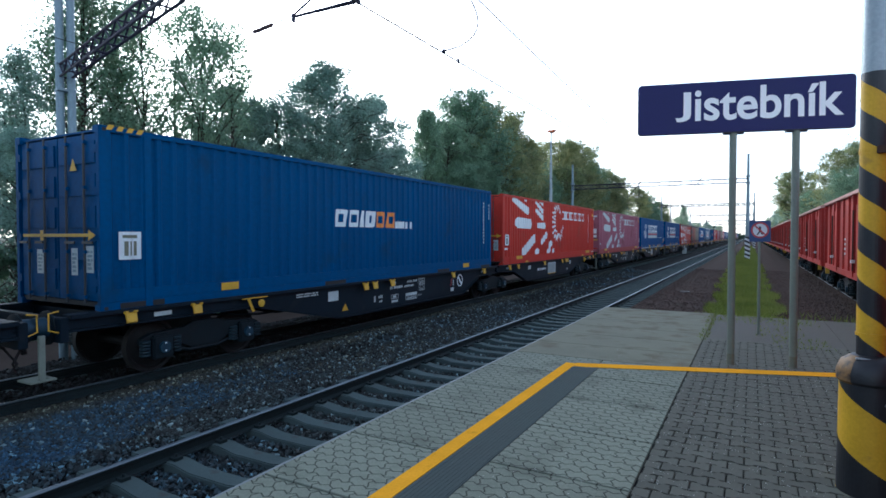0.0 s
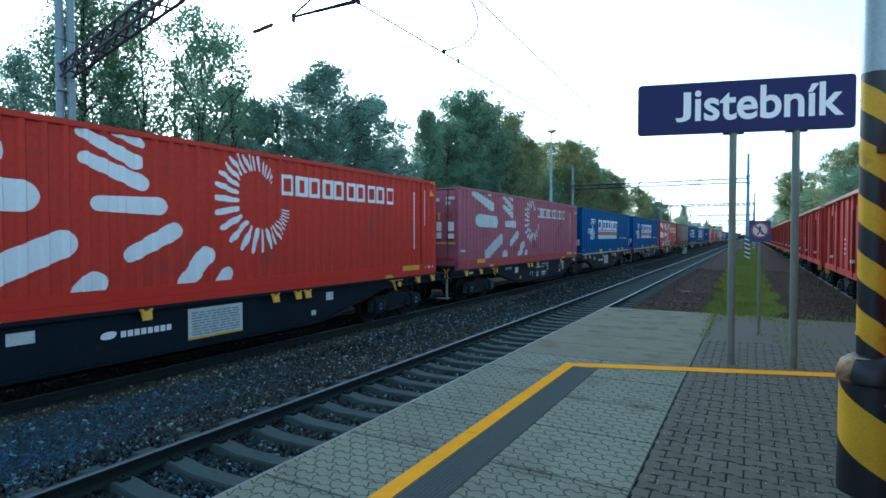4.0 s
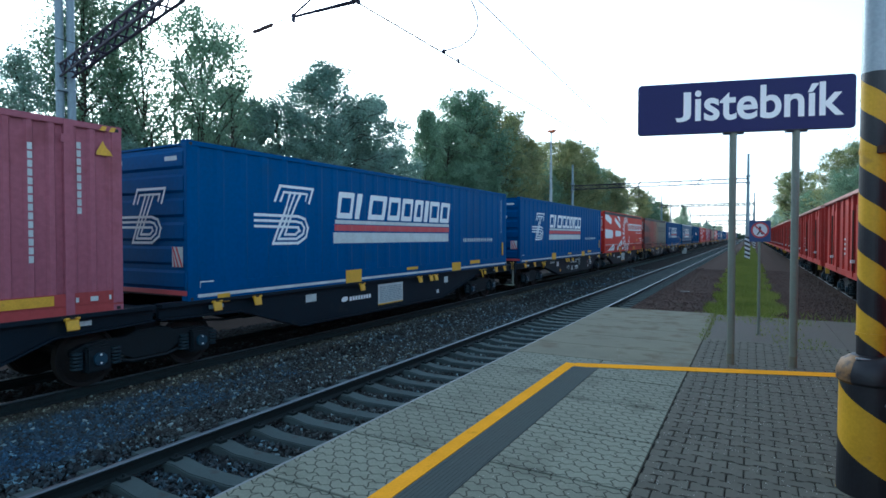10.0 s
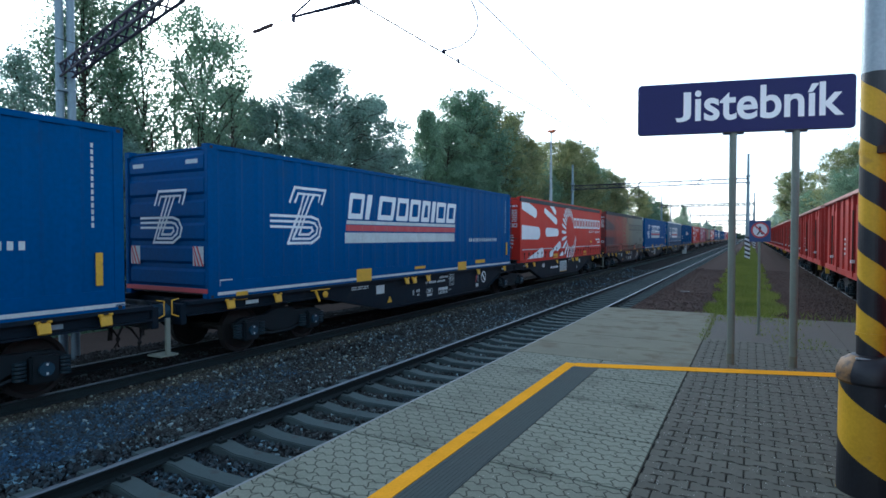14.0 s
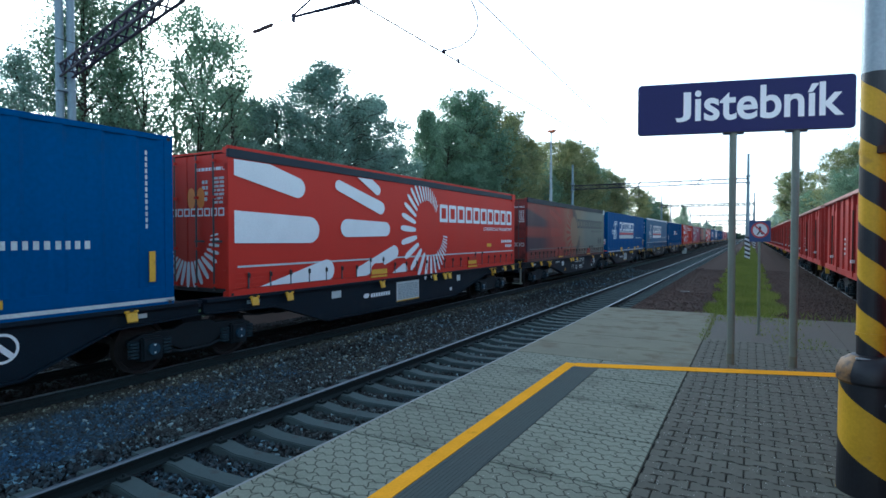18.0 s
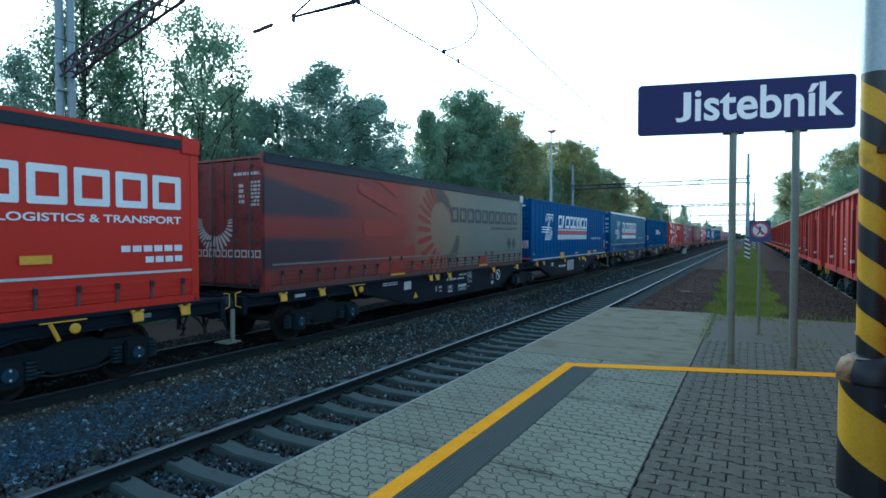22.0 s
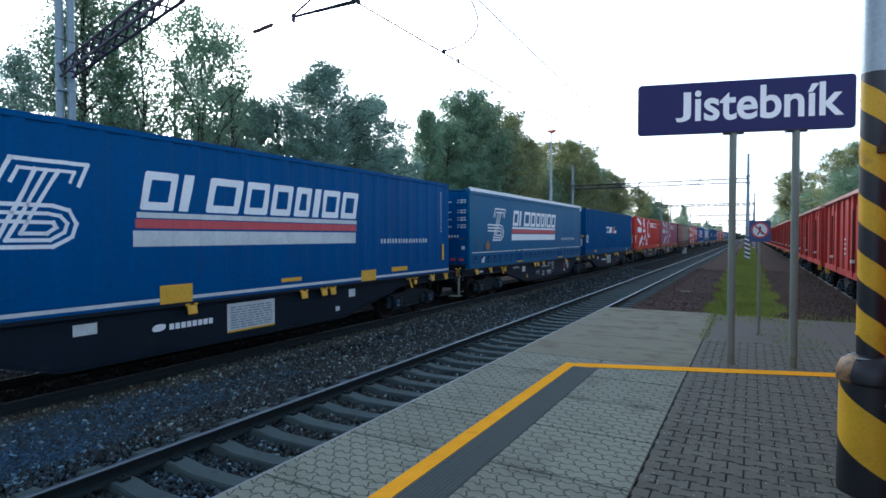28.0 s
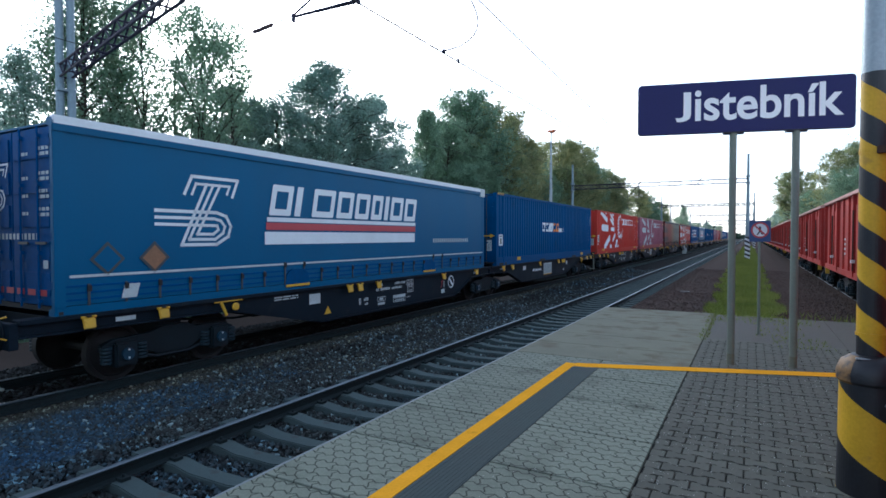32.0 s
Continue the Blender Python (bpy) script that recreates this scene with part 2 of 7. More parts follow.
def faded_curtain():
    """Curtain fabric whose print has run from red through brown to grey-green, with dark purple beams."""
    m = material("faded_print_fabric", (0.5, 0.5, 0.5), 0.5, var=0.14, scale=1.0, fine=80, bump=0.06, depth=0.004, streak=0.4)
    n, l = m.node_tree.nodes, m.node_tree.links
    b = n["Principled BSDF"]
    mul = b.inputs["Base Color"].links[0].from_node
    tc = n.new("ShaderNodeTexCoord")
    sp = n.new("ShaderNodeSeparateXYZ")
    nz = n.new("ShaderNodeTexNoise")
    nz.inputs["Scale"].default_value, nz.inputs["Detail"].default_value = 0.5, 3
    l.new(tc.outputs["Object"], sp.inputs[0])
    l.new(tc.outputs["Object"], nz.inputs["Vector"])
    a = n.new("ShaderNodeMath")
    a.operation = "MULTIPLY_ADD"
    a.inputs[1].default_value = 3.0
    l.new(nz.outputs["Fac"], a.inputs[0])
    l.new(sp.outputs["Y"], a.inputs[2])
    r = n.new("ShaderNodeMapRange")
    r.inputs["From Min"].default_value, r.inputs["From Max"].default_value = 1.5, 16.2
    l.new(a.outputs[0], r.inputs["Value"])
    ramp = n.new("ShaderNodeValToRGB")
    el = ramp.color_ramp.elements
    el[0].color, el[1].color = (0.185, 0.020, 0.013, 1), (0.150, 0.178, 0.150, 1)
    for at, c in ((0.17, (0.150, 0.021, 0.015, 1)), (0.34, (0.215, 0.029, 0.016, 1)), (0.45, (0.215, 0.125, 0.070, 1)), (0.56, (0.190, 0.160, 0.105, 1)), (0.70, (0.135, 0.155, 0.132, 1))):
        e = el.new(at)
        e.color = c
    l.new(r.outputs["Result"], ramp.inputs["Fac"])

    def calc(op, *vals):
        k = n.new("ShaderNodeMath")
        k.operation = op
        for i, v in enumerate(vals):
            if isinstance(v, (int, float)):
                k.inputs[i].default_value = v
            else:
                l.new(v, k.inputs[i])
        return k.outputs[0]

    def soft(v, lo, hi):
        k = n.new("ShaderNodeMapRange")
        k.interpolation_type = "SMOOTHSTEP"
        k.inputs["From Min"].default_value, k.inputs["From Max"].default_value = lo, hi
        l.new(v, k.inputs["Value"])
        return k.outputs["Result"]

    # two printed beams with blurred edges, tapering along the box
    masks = []
    for mid, slope, half, taper in ((2.00, -0.085, 0.40, -0.085), (0.80, 0.02, 0.34, -0.035)):
        centre = calc("MULTIPLY_ADD", sp.outputs["Y"], slope, mid)
        width = calc("MULTIPLY_ADD", sp.outputs["Y"], taper, half)
        off = calc("ABSOLUTE", calc("SUBTRACT", sp.outputs["Z"], centre))
        masks.append(soft(calc("SUBTRACT", width, off), -0.09, 0.09))
    beam = calc("MULTIPLY", calc("MAXIMUM", masks[0], masks[1]), soft(a.outputs[0], 5.6, 3.6))
    mix = n.new("ShaderNodeMix")
    mix.data_type = "RGBA"
    mix.inputs[7].default_value = (0.034, 0.017, 0.030, 1)
    l.new(beam, mix.inputs[0])
    l.new(ramp.outputs["Color"], mix.inputs[6])
    l.new(mix.outputs[2], mul.inputs[6])
    return m


FADED = faded_curtain()
FRED = material("bright_red_print", (0.235, 0.026, 0.015), 0.5, var=0.2, scale=1.0)
DULLRED = material("dirty_red_door_paint", (0.175, 0.045, 0.042), 0.65, spec=0.2, var=0.3, scale=1.0, fine=16, bump=0.06, streak=0.5, dirt=(0.06, 0.03, 0.028), dirt_at=0.55)
GREYWEB = material("grey_webbing", (0.17, 0.17, 0.155), 0.8, var=0.3, scale=3, fine=40, bump=0.05)
SKIRT = material("grimy_red_skirt", (0.105, 0.034, 0.026), 0.7, var=0.35, scale=1.2, fine=20, bump=0.08, dirt=(0.07, 0.062, 0.05), dirt_at=0.5)


def zigzag_slab():
    """Concrete cast with a relief of interlocking cobbles."""
    m = material("patterned_platform_slab", (0.172, 0.194, 0.150), 0.9, spec=0.2, var=0.30, scale=1.4, fine=70, bump=0.25, depth=0.004, rnd=0.25, dirt=(0.105, 0.118, 0.090), dirt_at=0.55)
    n, l = m.node_tree.nodes, m.node_tree.links
    b = n["Principled BSDF"]
    tc = n.new("ShaderNodeTexCoord")
    sp = n.new("ShaderNodeSeparateXYZ")
    l.new(tc.outputs["Object"], sp.inputs[0])

    def tri(src, size, amount):
        f = n.new("ShaderNodeMath")
        f.operation = "PINGPONG"
        f.inputs[1].default_value = size
        l.new(src, f.inputs[0])
        k = n.new("ShaderNodeMath")
        k.operation = "MULTIPLY"
        k.inputs[1].default_value = amount
        l.new(f.outputs[0], k.inputs[0])
        return k.outputs[0]

    def plus(p, q):
        f = n.new("ShaderNodeMath")
        f.operation = "ADD"
        l.new(p, f.inputs[0])
        l.new(q, f.inputs[1])
        return f.outputs[0]
    cx = plus(sp.outputs["X"], tri(sp.outputs["Y"], 0.055, 0.6))
    cy = plus(sp.outputs["Y"], tri(sp.outputs["X"], 0.055, 0.6))
    cb = n.new("ShaderNodeCombineXYZ")
    l.new(cx, cb.inputs[0])
    l.new(cy, cb.inputs[1])
    br = n.new("ShaderNodeTexBrick")
    br.offset = 0.5
    for k, v in (("Scale", 1.0), ("Mortar Size", 0.008), ("Mortar Smooth", 0.4), ("Brick Width", 0.17), ("Row Height", 0.11)):
        br.inputs[k].default_value = v
    l.new(cb.outputs[0], br.inputs["Vector"])
    dm = n.new("ShaderNodeMix")
    dm.data_type, dm.blend_type = "RGBA", "MULTIPLY"
    l.new(br.outputs["Fac"], dm.inputs[0])
    old = b.inputs["Base Color"].links[0].from_socket
    l.new(old, dm.inputs[6])
    dm.inputs[7].default_value = (0.32, 0.32, 0.32, 1)
    l.new(dm.outputs[2], b.inputs["Base Color"])
    inv = n.new("ShaderNodeMath")
    inv.operation = "SUBTRACT"
    inv.inputs[0].default_value = 1.0
    l.new(br.outputs["Fac"], inv.inputs[1])
    b2 = n.new("ShaderNodeBump")
    b2.inputs["Strength"].default_value, b2.inputs["Distance"].default_value = 0.6, 0.006
    l.new(inv.outputs[0], b2.inputs["Height"])
    l.new(b.inputs["Normal"].links[0].from_socket, b2.inputs["Normal"])
    l.new(b2.outputs["Normal"], b.inputs["Normal"])
    return m


ZIGZAG = zigzag_slab()


# ---- geometry helpers ----
class Geo:
    def __init__(self):
        self.v, self.f, self.weld = [], [], False

    def add(self, verts, faces):
        o = len(self.v)
        self.v += [tuple(p) for p in verts]
        self.f += [tuple(o + i for i in f) for f in faces]
        return self

    def box(self, x0, x1, y0, y1, z0, z1):
        return self.add([(x0, y0, z0), (x1, y0, z0), (x1, y1, z0), (x0, y1, z0), (x0, y0, z1), (x1, y0, z1), (x1, y1, z1), (x0, y1, z1)],
                        [(3, 2, 1, 0), (4, 5, 6, 7), (0, 1, 5, 4), (1, 2, 6, 5), (2, 3, 7, 6), (3, 0, 4, 7)])

    def chamfer(self, x0, x1, y0, y1, z0, z1, c):
        """A box with a chamfered top edge."""
        return self.add([(x0, y0, z0), (x1, y0, z0), (x1, y1, z0), (x0, y1, z0), (x0, y0, z1 - c), (x1, y0, z1 - c), (x1, y1, z1 - c), (x0, y1, z1 - c),
                         (x0 + c, y0 + c, z1), (x1 - c, y0 + c, z1), (x1 - c, y1 - c, z1), (x0 + c, y1 - c, z1)],
                        [(3, 2, 1, 0), (0, 1, 5, 4), (1, 2, 6, 5), (2, 3, 7, 6), (3, 0, 4, 7), (4, 5, 9, 8), (5, 6, 10, 9), (6, 7, 11, 10), (7, 4, 8, 11), (8, 9, 10, 11)])

    def tube(self, pts, r, seg=8, caps=True):
        """A round bar along points; r is one radius or one for each point."""
        rs = r if isinstance(r, (list, tuple)) else [r] * len(pts)
        pts = [Vector(p) for p in pts]
        rings = []
        for i, p in enumerate(pts):
            d = (pts[min(i + 1, len(pts) - 1)] - pts[max(i - 1, 0)]).normalized()
            a = d.orthogonal().normalized() if abs(d.z) < 0.9 else Vector((1, 0, 0)).cross(d).normalized()
            if abs(d.z) < 0.9:
                a = Vector((0, 0, 1)).cross(d).normalized()
            b = d.cross(a)
            rings.append([p + (a * math.cos(2 * math.pi * k / seg) + b * math.sin(2 * math.pi * k / seg)) * rs[i] for k in range(seg)])
        o = [q for g in rings for q in g]
        f = []
        for i in range(len(pts) - 1):
            for k in range(seg):
                k2 = (k + 1) % seg
                f.append((i * seg + k, i * seg + k2, (i + 1) * seg + k2, (i + 1) * seg + k))
        if caps:
            f.append(tuple(range(seg))[::-1])
            f.append(tuple((len(pts) - 1) * seg + k for k in range(seg)))
        return self.add(o, f)

    def prism(self, prof, axis, a0, a1):
        """A closed profile of (p, q) drawn out along an axis: x (p=y, q=z), y (p=x, q=z) or z (p=x, q=y)."""
        def at(p, q, a):
            return (a, p, q) if axis == "x" else (p, a, q) if axis == "y" else (p, q, a)
        n = len(prof)
        v = [at(p, q, a0) for p, q in prof] + [at(p, q, a1) for p, q in prof]
        f = [(i, (i + 1) % n, n + (i + 1) % n, n + i) for i in range(n)] + [tuple(range(n))[::-1], tuple(range(n, 2 * n))]
        return self.add(v, f)

    def lathe(self, prof, seg=16, axis="z", at=(0, 0, 0)):
        """A profile of (radius, height) turned about an axis through at."""
        v, f = [], []
        for r, h in prof:
            for k in range(seg):
                c, s = r * math.cos(2 * math.pi * k / seg), r * math.sin(2 * math.pi * k / seg)
                p = (c, s, h) if axis == "z" else (h, c, s) if axis == "x" else (s, h, c)
                v.append((p[0] + at[0], p[1] + at[1], p[2] + at[2]))
        for i in range(len(prof) - 1):
            for k in range(seg):
                k2 = (k + 1) % seg
                f.append((i * seg + k, i * seg + k2, (i + 1) * seg + k2, (i + 1) * seg + k))
        f.append(tuple(range(seg))[::-1])
        f.append(tuple((len(prof) - 1) * seg + k for k in range(seg)))
        return self.add(v, f)

    def mesh(self, name, mats, smooth=False, bevel=0.0, keep=False):
        me = bpy.data.meshes.new(name)
        me.from_pydata(self.v, [], self.f)
        for m in mats if isinstance(mats, (list, tuple)) else (mats,):
            me.materials.append(m)
        bm = bmesh.new()
        bm.from_mesh(me)
        if self.weld:
            bmesh.ops.remove_doubles(bm, verts=bm.verts, dist=2e-4)
        if not keep:
            bmesh.ops.recalc_face_normals(bm, faces=bm.faces)
        if bevel:
            es = [e for e in bm.edges if len(e.link_faces) == 2 and e.calc_face_angle(0) > 0.7]
            bmesh.ops.bevel(bm, geom=es, offset=bevel, segments=2, affect="EDGES", clamp_overlap=True)
        if smooth:
            for f in bm.faces:
                f.smooth = True
            for e in bm.edges:
                if len(e.link_faces) == 2 and e.calc_face_angle(0) > 0.6:
                    e.smooth = False
        bm.to_mesh(me)
        bm.free()
        return me


def part(name, geo, mat, parent, label="", smooth=False, bevel=0.0):
    ob = new(name, geo.mesh(name, mat, smooth, bevel) if isinstance(geo, Geo) else geo)
    ob.parent = parent
    return tagged(ob, label) if label else ob


def thing(name, label, category, group="", kind="", at=(0, 0, 0), turn=0.0):
    ob = new(name)
    ob.matrix_world = pose(*at, 0, 0, turn)
    return tagged(ob, label, category, group, kind)


def solid(name, geo, mat, label, category="", group="", kind="", smooth=False, bevel=0.0):
    return tagged(new(name, geo.mesh(name, mat, smooth, bevel) if isinstance(geo, Geo) else geo), label, category, group, kind)


def clip(poly, k, lim, keep_less):
    out = []
    for i, p in enumerate(poly):
        q = poly[(i + 1) % len(poly)]
        a = p[k] <= lim if keep_less else p[k] >= lim
        b = q[k] <= lim if keep_less else q[k] >= lim
        if a:
            out.append(p)
        if a != b and abs(q[k] - p[k]) > 1e-9:
            t = (lim - p[k]) / (q[k] - p[k])
            out.append((p[0] + (q[0] - p[0]) * t, p[1] + (q[1] - p[1]) * t))
    return out


def rounded(poly, times=2):
    for _ in range(times):
        out = []
        for i, p in enumerate(poly):
            q = poly[(i + 1) % len(poly)]
            out += [(0.75 * p[0] + 0.25 * q[0], 0.75 * p[1] + 0.25 * q[1]), (0.25 * p[0] + 0.75 * q[0], 0.25 * p[1] + 0.75 * q[1])]
        poly = out
    return poly


class Skin:
    """The outer face of a long wall: x as a function of y, with its breaks."""

    def __init__(self, x, period=0.0, depth=0.0, y0=0.0, y1=1.0, share=0.24):
        self.x, self.pts = x, [(y0, 0.0)]
        if period:
            n = round((y1 - y0) / period)
            p = (y1 - y0) / n
            for i in range(n):
                a = y0 + i * p
                s = p * share
                self.pts += [(a + s * 0.5, 0.0), (a + s, -depth), (a + p - s, -depth), (a + p - s * 0.5, 0.0)]
        self.pts += [(y1, 0.0)]

    def off(self, y):
        ps = self.pts
        for (a, da), (b, db) in zip(ps, ps[1:]):
            if a <= y <= b:
                return da + (db - da) * (y - a) / max(1e-9, b - a)
        return 0.0

    def wall(self, z0, z1, inner=0.05):
        g = Geo()
        for (a, da), (b, db) in zip(self.pts, self.pts[1:]):
            if b - a > 1e-6:
                o = len(g.v)
                g.v += [(self.x + da, a, z0), (self.x + db, b, z0), (self.x + db, b, z1), (self.x + da, a, z1)]
                g.f.append((o, o + 1, o + 2, o + 3))
        return g

    def decal(self, polys, lift=0.004, g=None):
        g = g or Geo()
        g.weld = True
        for poly in polys:
            lo, hi = min(p[0] for p in poly), max(p[0] for p in poly)
            cuts = [lo] + [a for a, _ in self.pts if lo < a < hi] + [hi]
            for a, b in zip(cuts, cuts[1:]):
                if b - a < 1e-4:
                    continue
                c = clip(clip(poly, 0, b, True), 0, a, False)
                if len(c) >= 3:
                    ea, eb = self.off(a + 1e-5), self.off(b - 1e-5)
                    o = len(g.v)
                    g.v += [(self.x + ea + (eb - ea) * (p[0] - a) / (b - a) + lift, p[0], p[1]) for p in c]
                    g.f.append(tuple(range(o, o + len(c))))
        return g


def bar(y0, y1, z0, z1, lean=0.0):
    return [(y0, z0), (y1, z0), (y1 + lean, z1), (y0 + lean, z1)]


def stroke(pts, w):
    """A line with width as quads."""
    out = []
    for (a, b), (c, d) in zip(pts, pts[1:]):
        n = math.hypot(c - a, d - b) or 1
        ux, uz = (c - a) / n * w / 2, (d - b) / n * w / 2
        out.append([(a - ux - uz, b - uz + ux), (a - ux + uz, b - uz - ux), (c + ux + uz, d + uz - ux), (c + ux - uz, d + uz + ux)])
    return out


def hollow(y0, y1, z0, z1, w, lean=0.0, cut=0.0):
    """A plain ring shape with clipped corners, as quads."""
    def loop(d, c):
        a, b, p, q = y0 + d, y1 - d, z0 + d, z1 - d
        pts = [(a + c, p), (b - c, p), (b, p + c), (b, q - c), (b - c, q), (a + c, q), (a, q - c), (a, p + c)]
        return [(y + lean * (z - z0) / (z1 - z0), z) for y, z in pts]
    o, i = loop(0.0, cut or 0.3 * w), loop(w, (cut or 0.3 * w) * 0.35)
    return [[o[k], o[(k + 1) % 8], i[(k + 1) % 8], i[k]] for k in range(8)]


def marks(name, skin, polys, lift, mat, parent, label=""):
    """Painted shapes on a side, each shape a part of its own."""
    for p in polys:
        part(name, skin.decal(p if isinstance(p[0], list) else [p], lift), mat, parent, label)


def merged(ob, name, sort):
    """A plainer version of a thing for far away: its parts joined by what they are."""
    groups = {}
    for o in ob.children_recursive:
        m = o.matrix_basis.copy()
        q = o.parent
        while q is not None and q is not ob:
            m = q.matrix_basis @ m
            q = q.parent
        key = sort(o)
        if key:
            groups.setdefault(key, []).append((o.data, m))
    far = new(name)
    for k in ("label", "category", "group"):
        if k in ob:
            far[k] = ob[k]
    for key, lst in groups.items():
        mats, vs, fs, mi, n = [], [], [], [], 0
        for me, m in lst:
            idx = []
            for mt in me.materials:
                if mt not in mats:
                    mats.append(mt)
                idx.append(mats.index(mt))
            vs += [tuple(m @ v.co) for v in me.vertices]
            for p in me.polygons:
                fs.append(tuple(n + i for i in p.vertices))
                mi.append(idx[p.material_index] if idx else 0)
            n += len(me.vertices)
        me = bpy.data.meshes.new(key)
        me.from_pydata(vs, [], fs)
        for mt in mats:
            me.materials.append(mt)
        me.polygons.foreach_set("material_index", mi)
        c = new(key, me)
        c.parent = far
    return far

# ---- the plan ----
TRAIN_X, NEAR_X, RIGHT_X = -9.89, -4.94, 3.82
PLAT_Z, EDGE_X, JOINT_X = 0.55, -3.20, -0.72
PITCH, FIRST, BOX_L, BOX_H, DECK = 15.845, 3.43, 14.5, 2.86, 1.17
GAP_AB = PITCH - 0.2 - BOX_L


ROLLED = [0.00, 5.15, 10.19, 15.10, 19.87, 24.51, 29.01, 33.38, 37.63, 41.78, 45.84, 49.82, 53.75, 57.62, 61.46, 65.27, 69.07, 72.86, 76.65, 80.43, 84.22, 88.01, 91.80, 95.58, 99.35, 103.10, 106.82, 110.49, 114.10, 117.63, 121.04, 124.31, 127.40]


def travelled(t):
    """How far the train has rolled by t seconds; it slows on the way."""
    i = min(31, int(t))
    p = [ROLLED[max(0, min(32, i + k))] for k in (-1, 0, 1, 2)]
    u = t - i
    return p[1] + 0.5 * u * (p[2] - p[0] + u * (2 * p[0] - 5 * p[1] + 4 * p[2] - p[3] + u * (3 * (p[1] - p[2]) + p[3] - p[0]))) if 0 < i < 31 else p[1] + u * (p[2] - p[1])


# ---- ground, tracks, platform ----
g = Geo()
g.add([(-3000, -3000, -0.75), (3000, -3000, -0.75), (3000, 3000, -0.75), (-3000, 3000, -0.75)], [(0, 1, 2, 3)])
solid("ground", g, EARTH, "dark green grassy ground on both sides of the railway", "ground", kind="structure")

g = Geo()
g.prism([(-14.2, -0.74), (-12.6, -0.24), (-8.5, -0.24), (-7.6, -0.30), (-6.4, -0.27), (EDGE_X + 0.02, -0.26), (EDGE_X + 0.02, -0.74)], "y", -190, 700)
solid("ballast_bed", g, BALLAST_BED, "dark crushed-stone ballast bed under two tracks", "ballast", kind="structure")

g = Geo()
g.prism([(2.0, -0.7), (2.0, 0.02), (5.8, 0.02), (6.6, -0.74)], "y", -190, 700)
solid("ballast_bed", g, BALLAST_BED, "dark dirty ballast under the siding track", "ballast", kind="structure")

g = Geo()
g.prism([(-3.16, -0.6), (-3.16, 0.20), (-2.6, 0.30), (1.6, 0.30), (2.6, 0.195), (5.6, 0.19), (6.8, -0.70), (6.8, -0.74)], "y", 14.3, 700)
solid("path", g, DIRT, "dark reddish cinder path beyond the platform", "path", kind="structure")


g = Geo()
g.prism([(-17.8, -0.74), (-17.6, -0.60), (-14.6, -0.58), (-13.9, -0.64), (-13.9, -0.74)], "y", -190, 700)
solid("service_path", g, CESS, "pale brown trodden path beyond the far track", "path", kind="structure")


def stones(name, areas, seed, label, size=(0.018, 0.042), mat=None):
    """Loose stones: squashed, twisted octahedra, one island each."""
    rg = np.random.default_rng(seed)
    base = np.array([(1, 0, 0), (-1, 0, 0), (0, 1, 0), (0, -1, 0), (0, 0, 1), (0, 0, -1)], float)
    tri = np.array([(0, 2, 4), (2, 1, 4), (1, 3, 4), (3, 0, 4), (2, 0, 5), (1, 2, 5), (3, 1, 5), (0, 3, 5)])
    vs, n0, fs = [], 0, []
    for x0, x1, y0, y1, zf, n in areas:
        x, y = rg.uniform(x0, x1, n), rg.uniform(y0, y1, n)
        s = rg.uniform(size[0], size[1], n)
        p = base[None] * rg.uniform(0.6, 1.25, (n, 6, 1)) + rg.normal(0, 0.18, (n, 6, 3))
        a, b = rg.uniform(0, 6.28, n), rg.uniform(0, 6.28, n)
        ca, sa, cb, sb = np.cos(a), np.sin(a), np.cos(b), np.sin(b)
        q = np.stack([p[..., 0] * ca[:, None] - p[..., 1] * sa[:, None], p[..., 0] * sa[:, None] + p[..., 1] * ca[:, None], p[..., 2]], -1)
        q = np.stack([q[..., 0] * cb[:, None] - q[..., 2] * sb[:, None], q[..., 1], q[..., 0] * sb[:, None] + q[..., 2] * cb[:, None]], -1)
        z = np.array([zf(u, w) for u, w in zip(x, y)]) + s * 0.35
        q = q * s[:, None, None] + np.stack([x, y, z], -1)[:, None]
        vs.append(q.reshape(-1, 3))
        fs.append((tri[None] + (n0 + np.arange(n) * 6)[:, None, None]).reshape(-1, 3))
        n0 += n * 6
    me = bpy.data.meshes.new(name)
    me.from_pydata(np.concatenate(vs).tolist(), [], np.concatenate(fs).tolist())
    me.materials.append(mat or STONES)
    tagged(new(name, me), label, "gravel", kind="stuff")


def bed(x, y):
    """The height of the ballast, heaped a little between the tracks and at the sleeper ends."""
    near = min(abs(x - NEAR_X), abs(x - TRAIN_X))
    far = min(1.0, max(0.0, (near - 1.1) / 0.6))
    heap = 0.03 * math.sin(x * 2.3 + y * 0.7) * math.sin(y * 1.1) * far
    heap += 0.055 * min(1.0, max(0.0, (2.6 - abs(x - TRAIN_X)) / 1.1))
    return -0.262 + heap + 0.05 * math.exp(-((near - 1.55) / 0.3) ** 2) + 0.05 * min(1.0, max(0.0, (-7.4 - x) / 0.8)) * far


stones("ballast", [(-8.6, -5.6, 1.5, 9, bed, 15000), (-5.6, -3.2, 1.5, 9, bed, 9000), (-8.6, -5.6, 9, 20, bed, 14000), (-5.6, -3.2, 9, 20, bed, 8000),
                   (-8.6, -3.2, -9, 1.5, bed, 9000), (-8.6, -3.2, 20, 45, bed, 14000)], 5,
       "grey and bluish crushed-stone ballast between the rails")

def path_top(x, y):
    return 0.30 if x < 1.6 else 0.30 - 0.105 * min(1.0, x - 1.6)


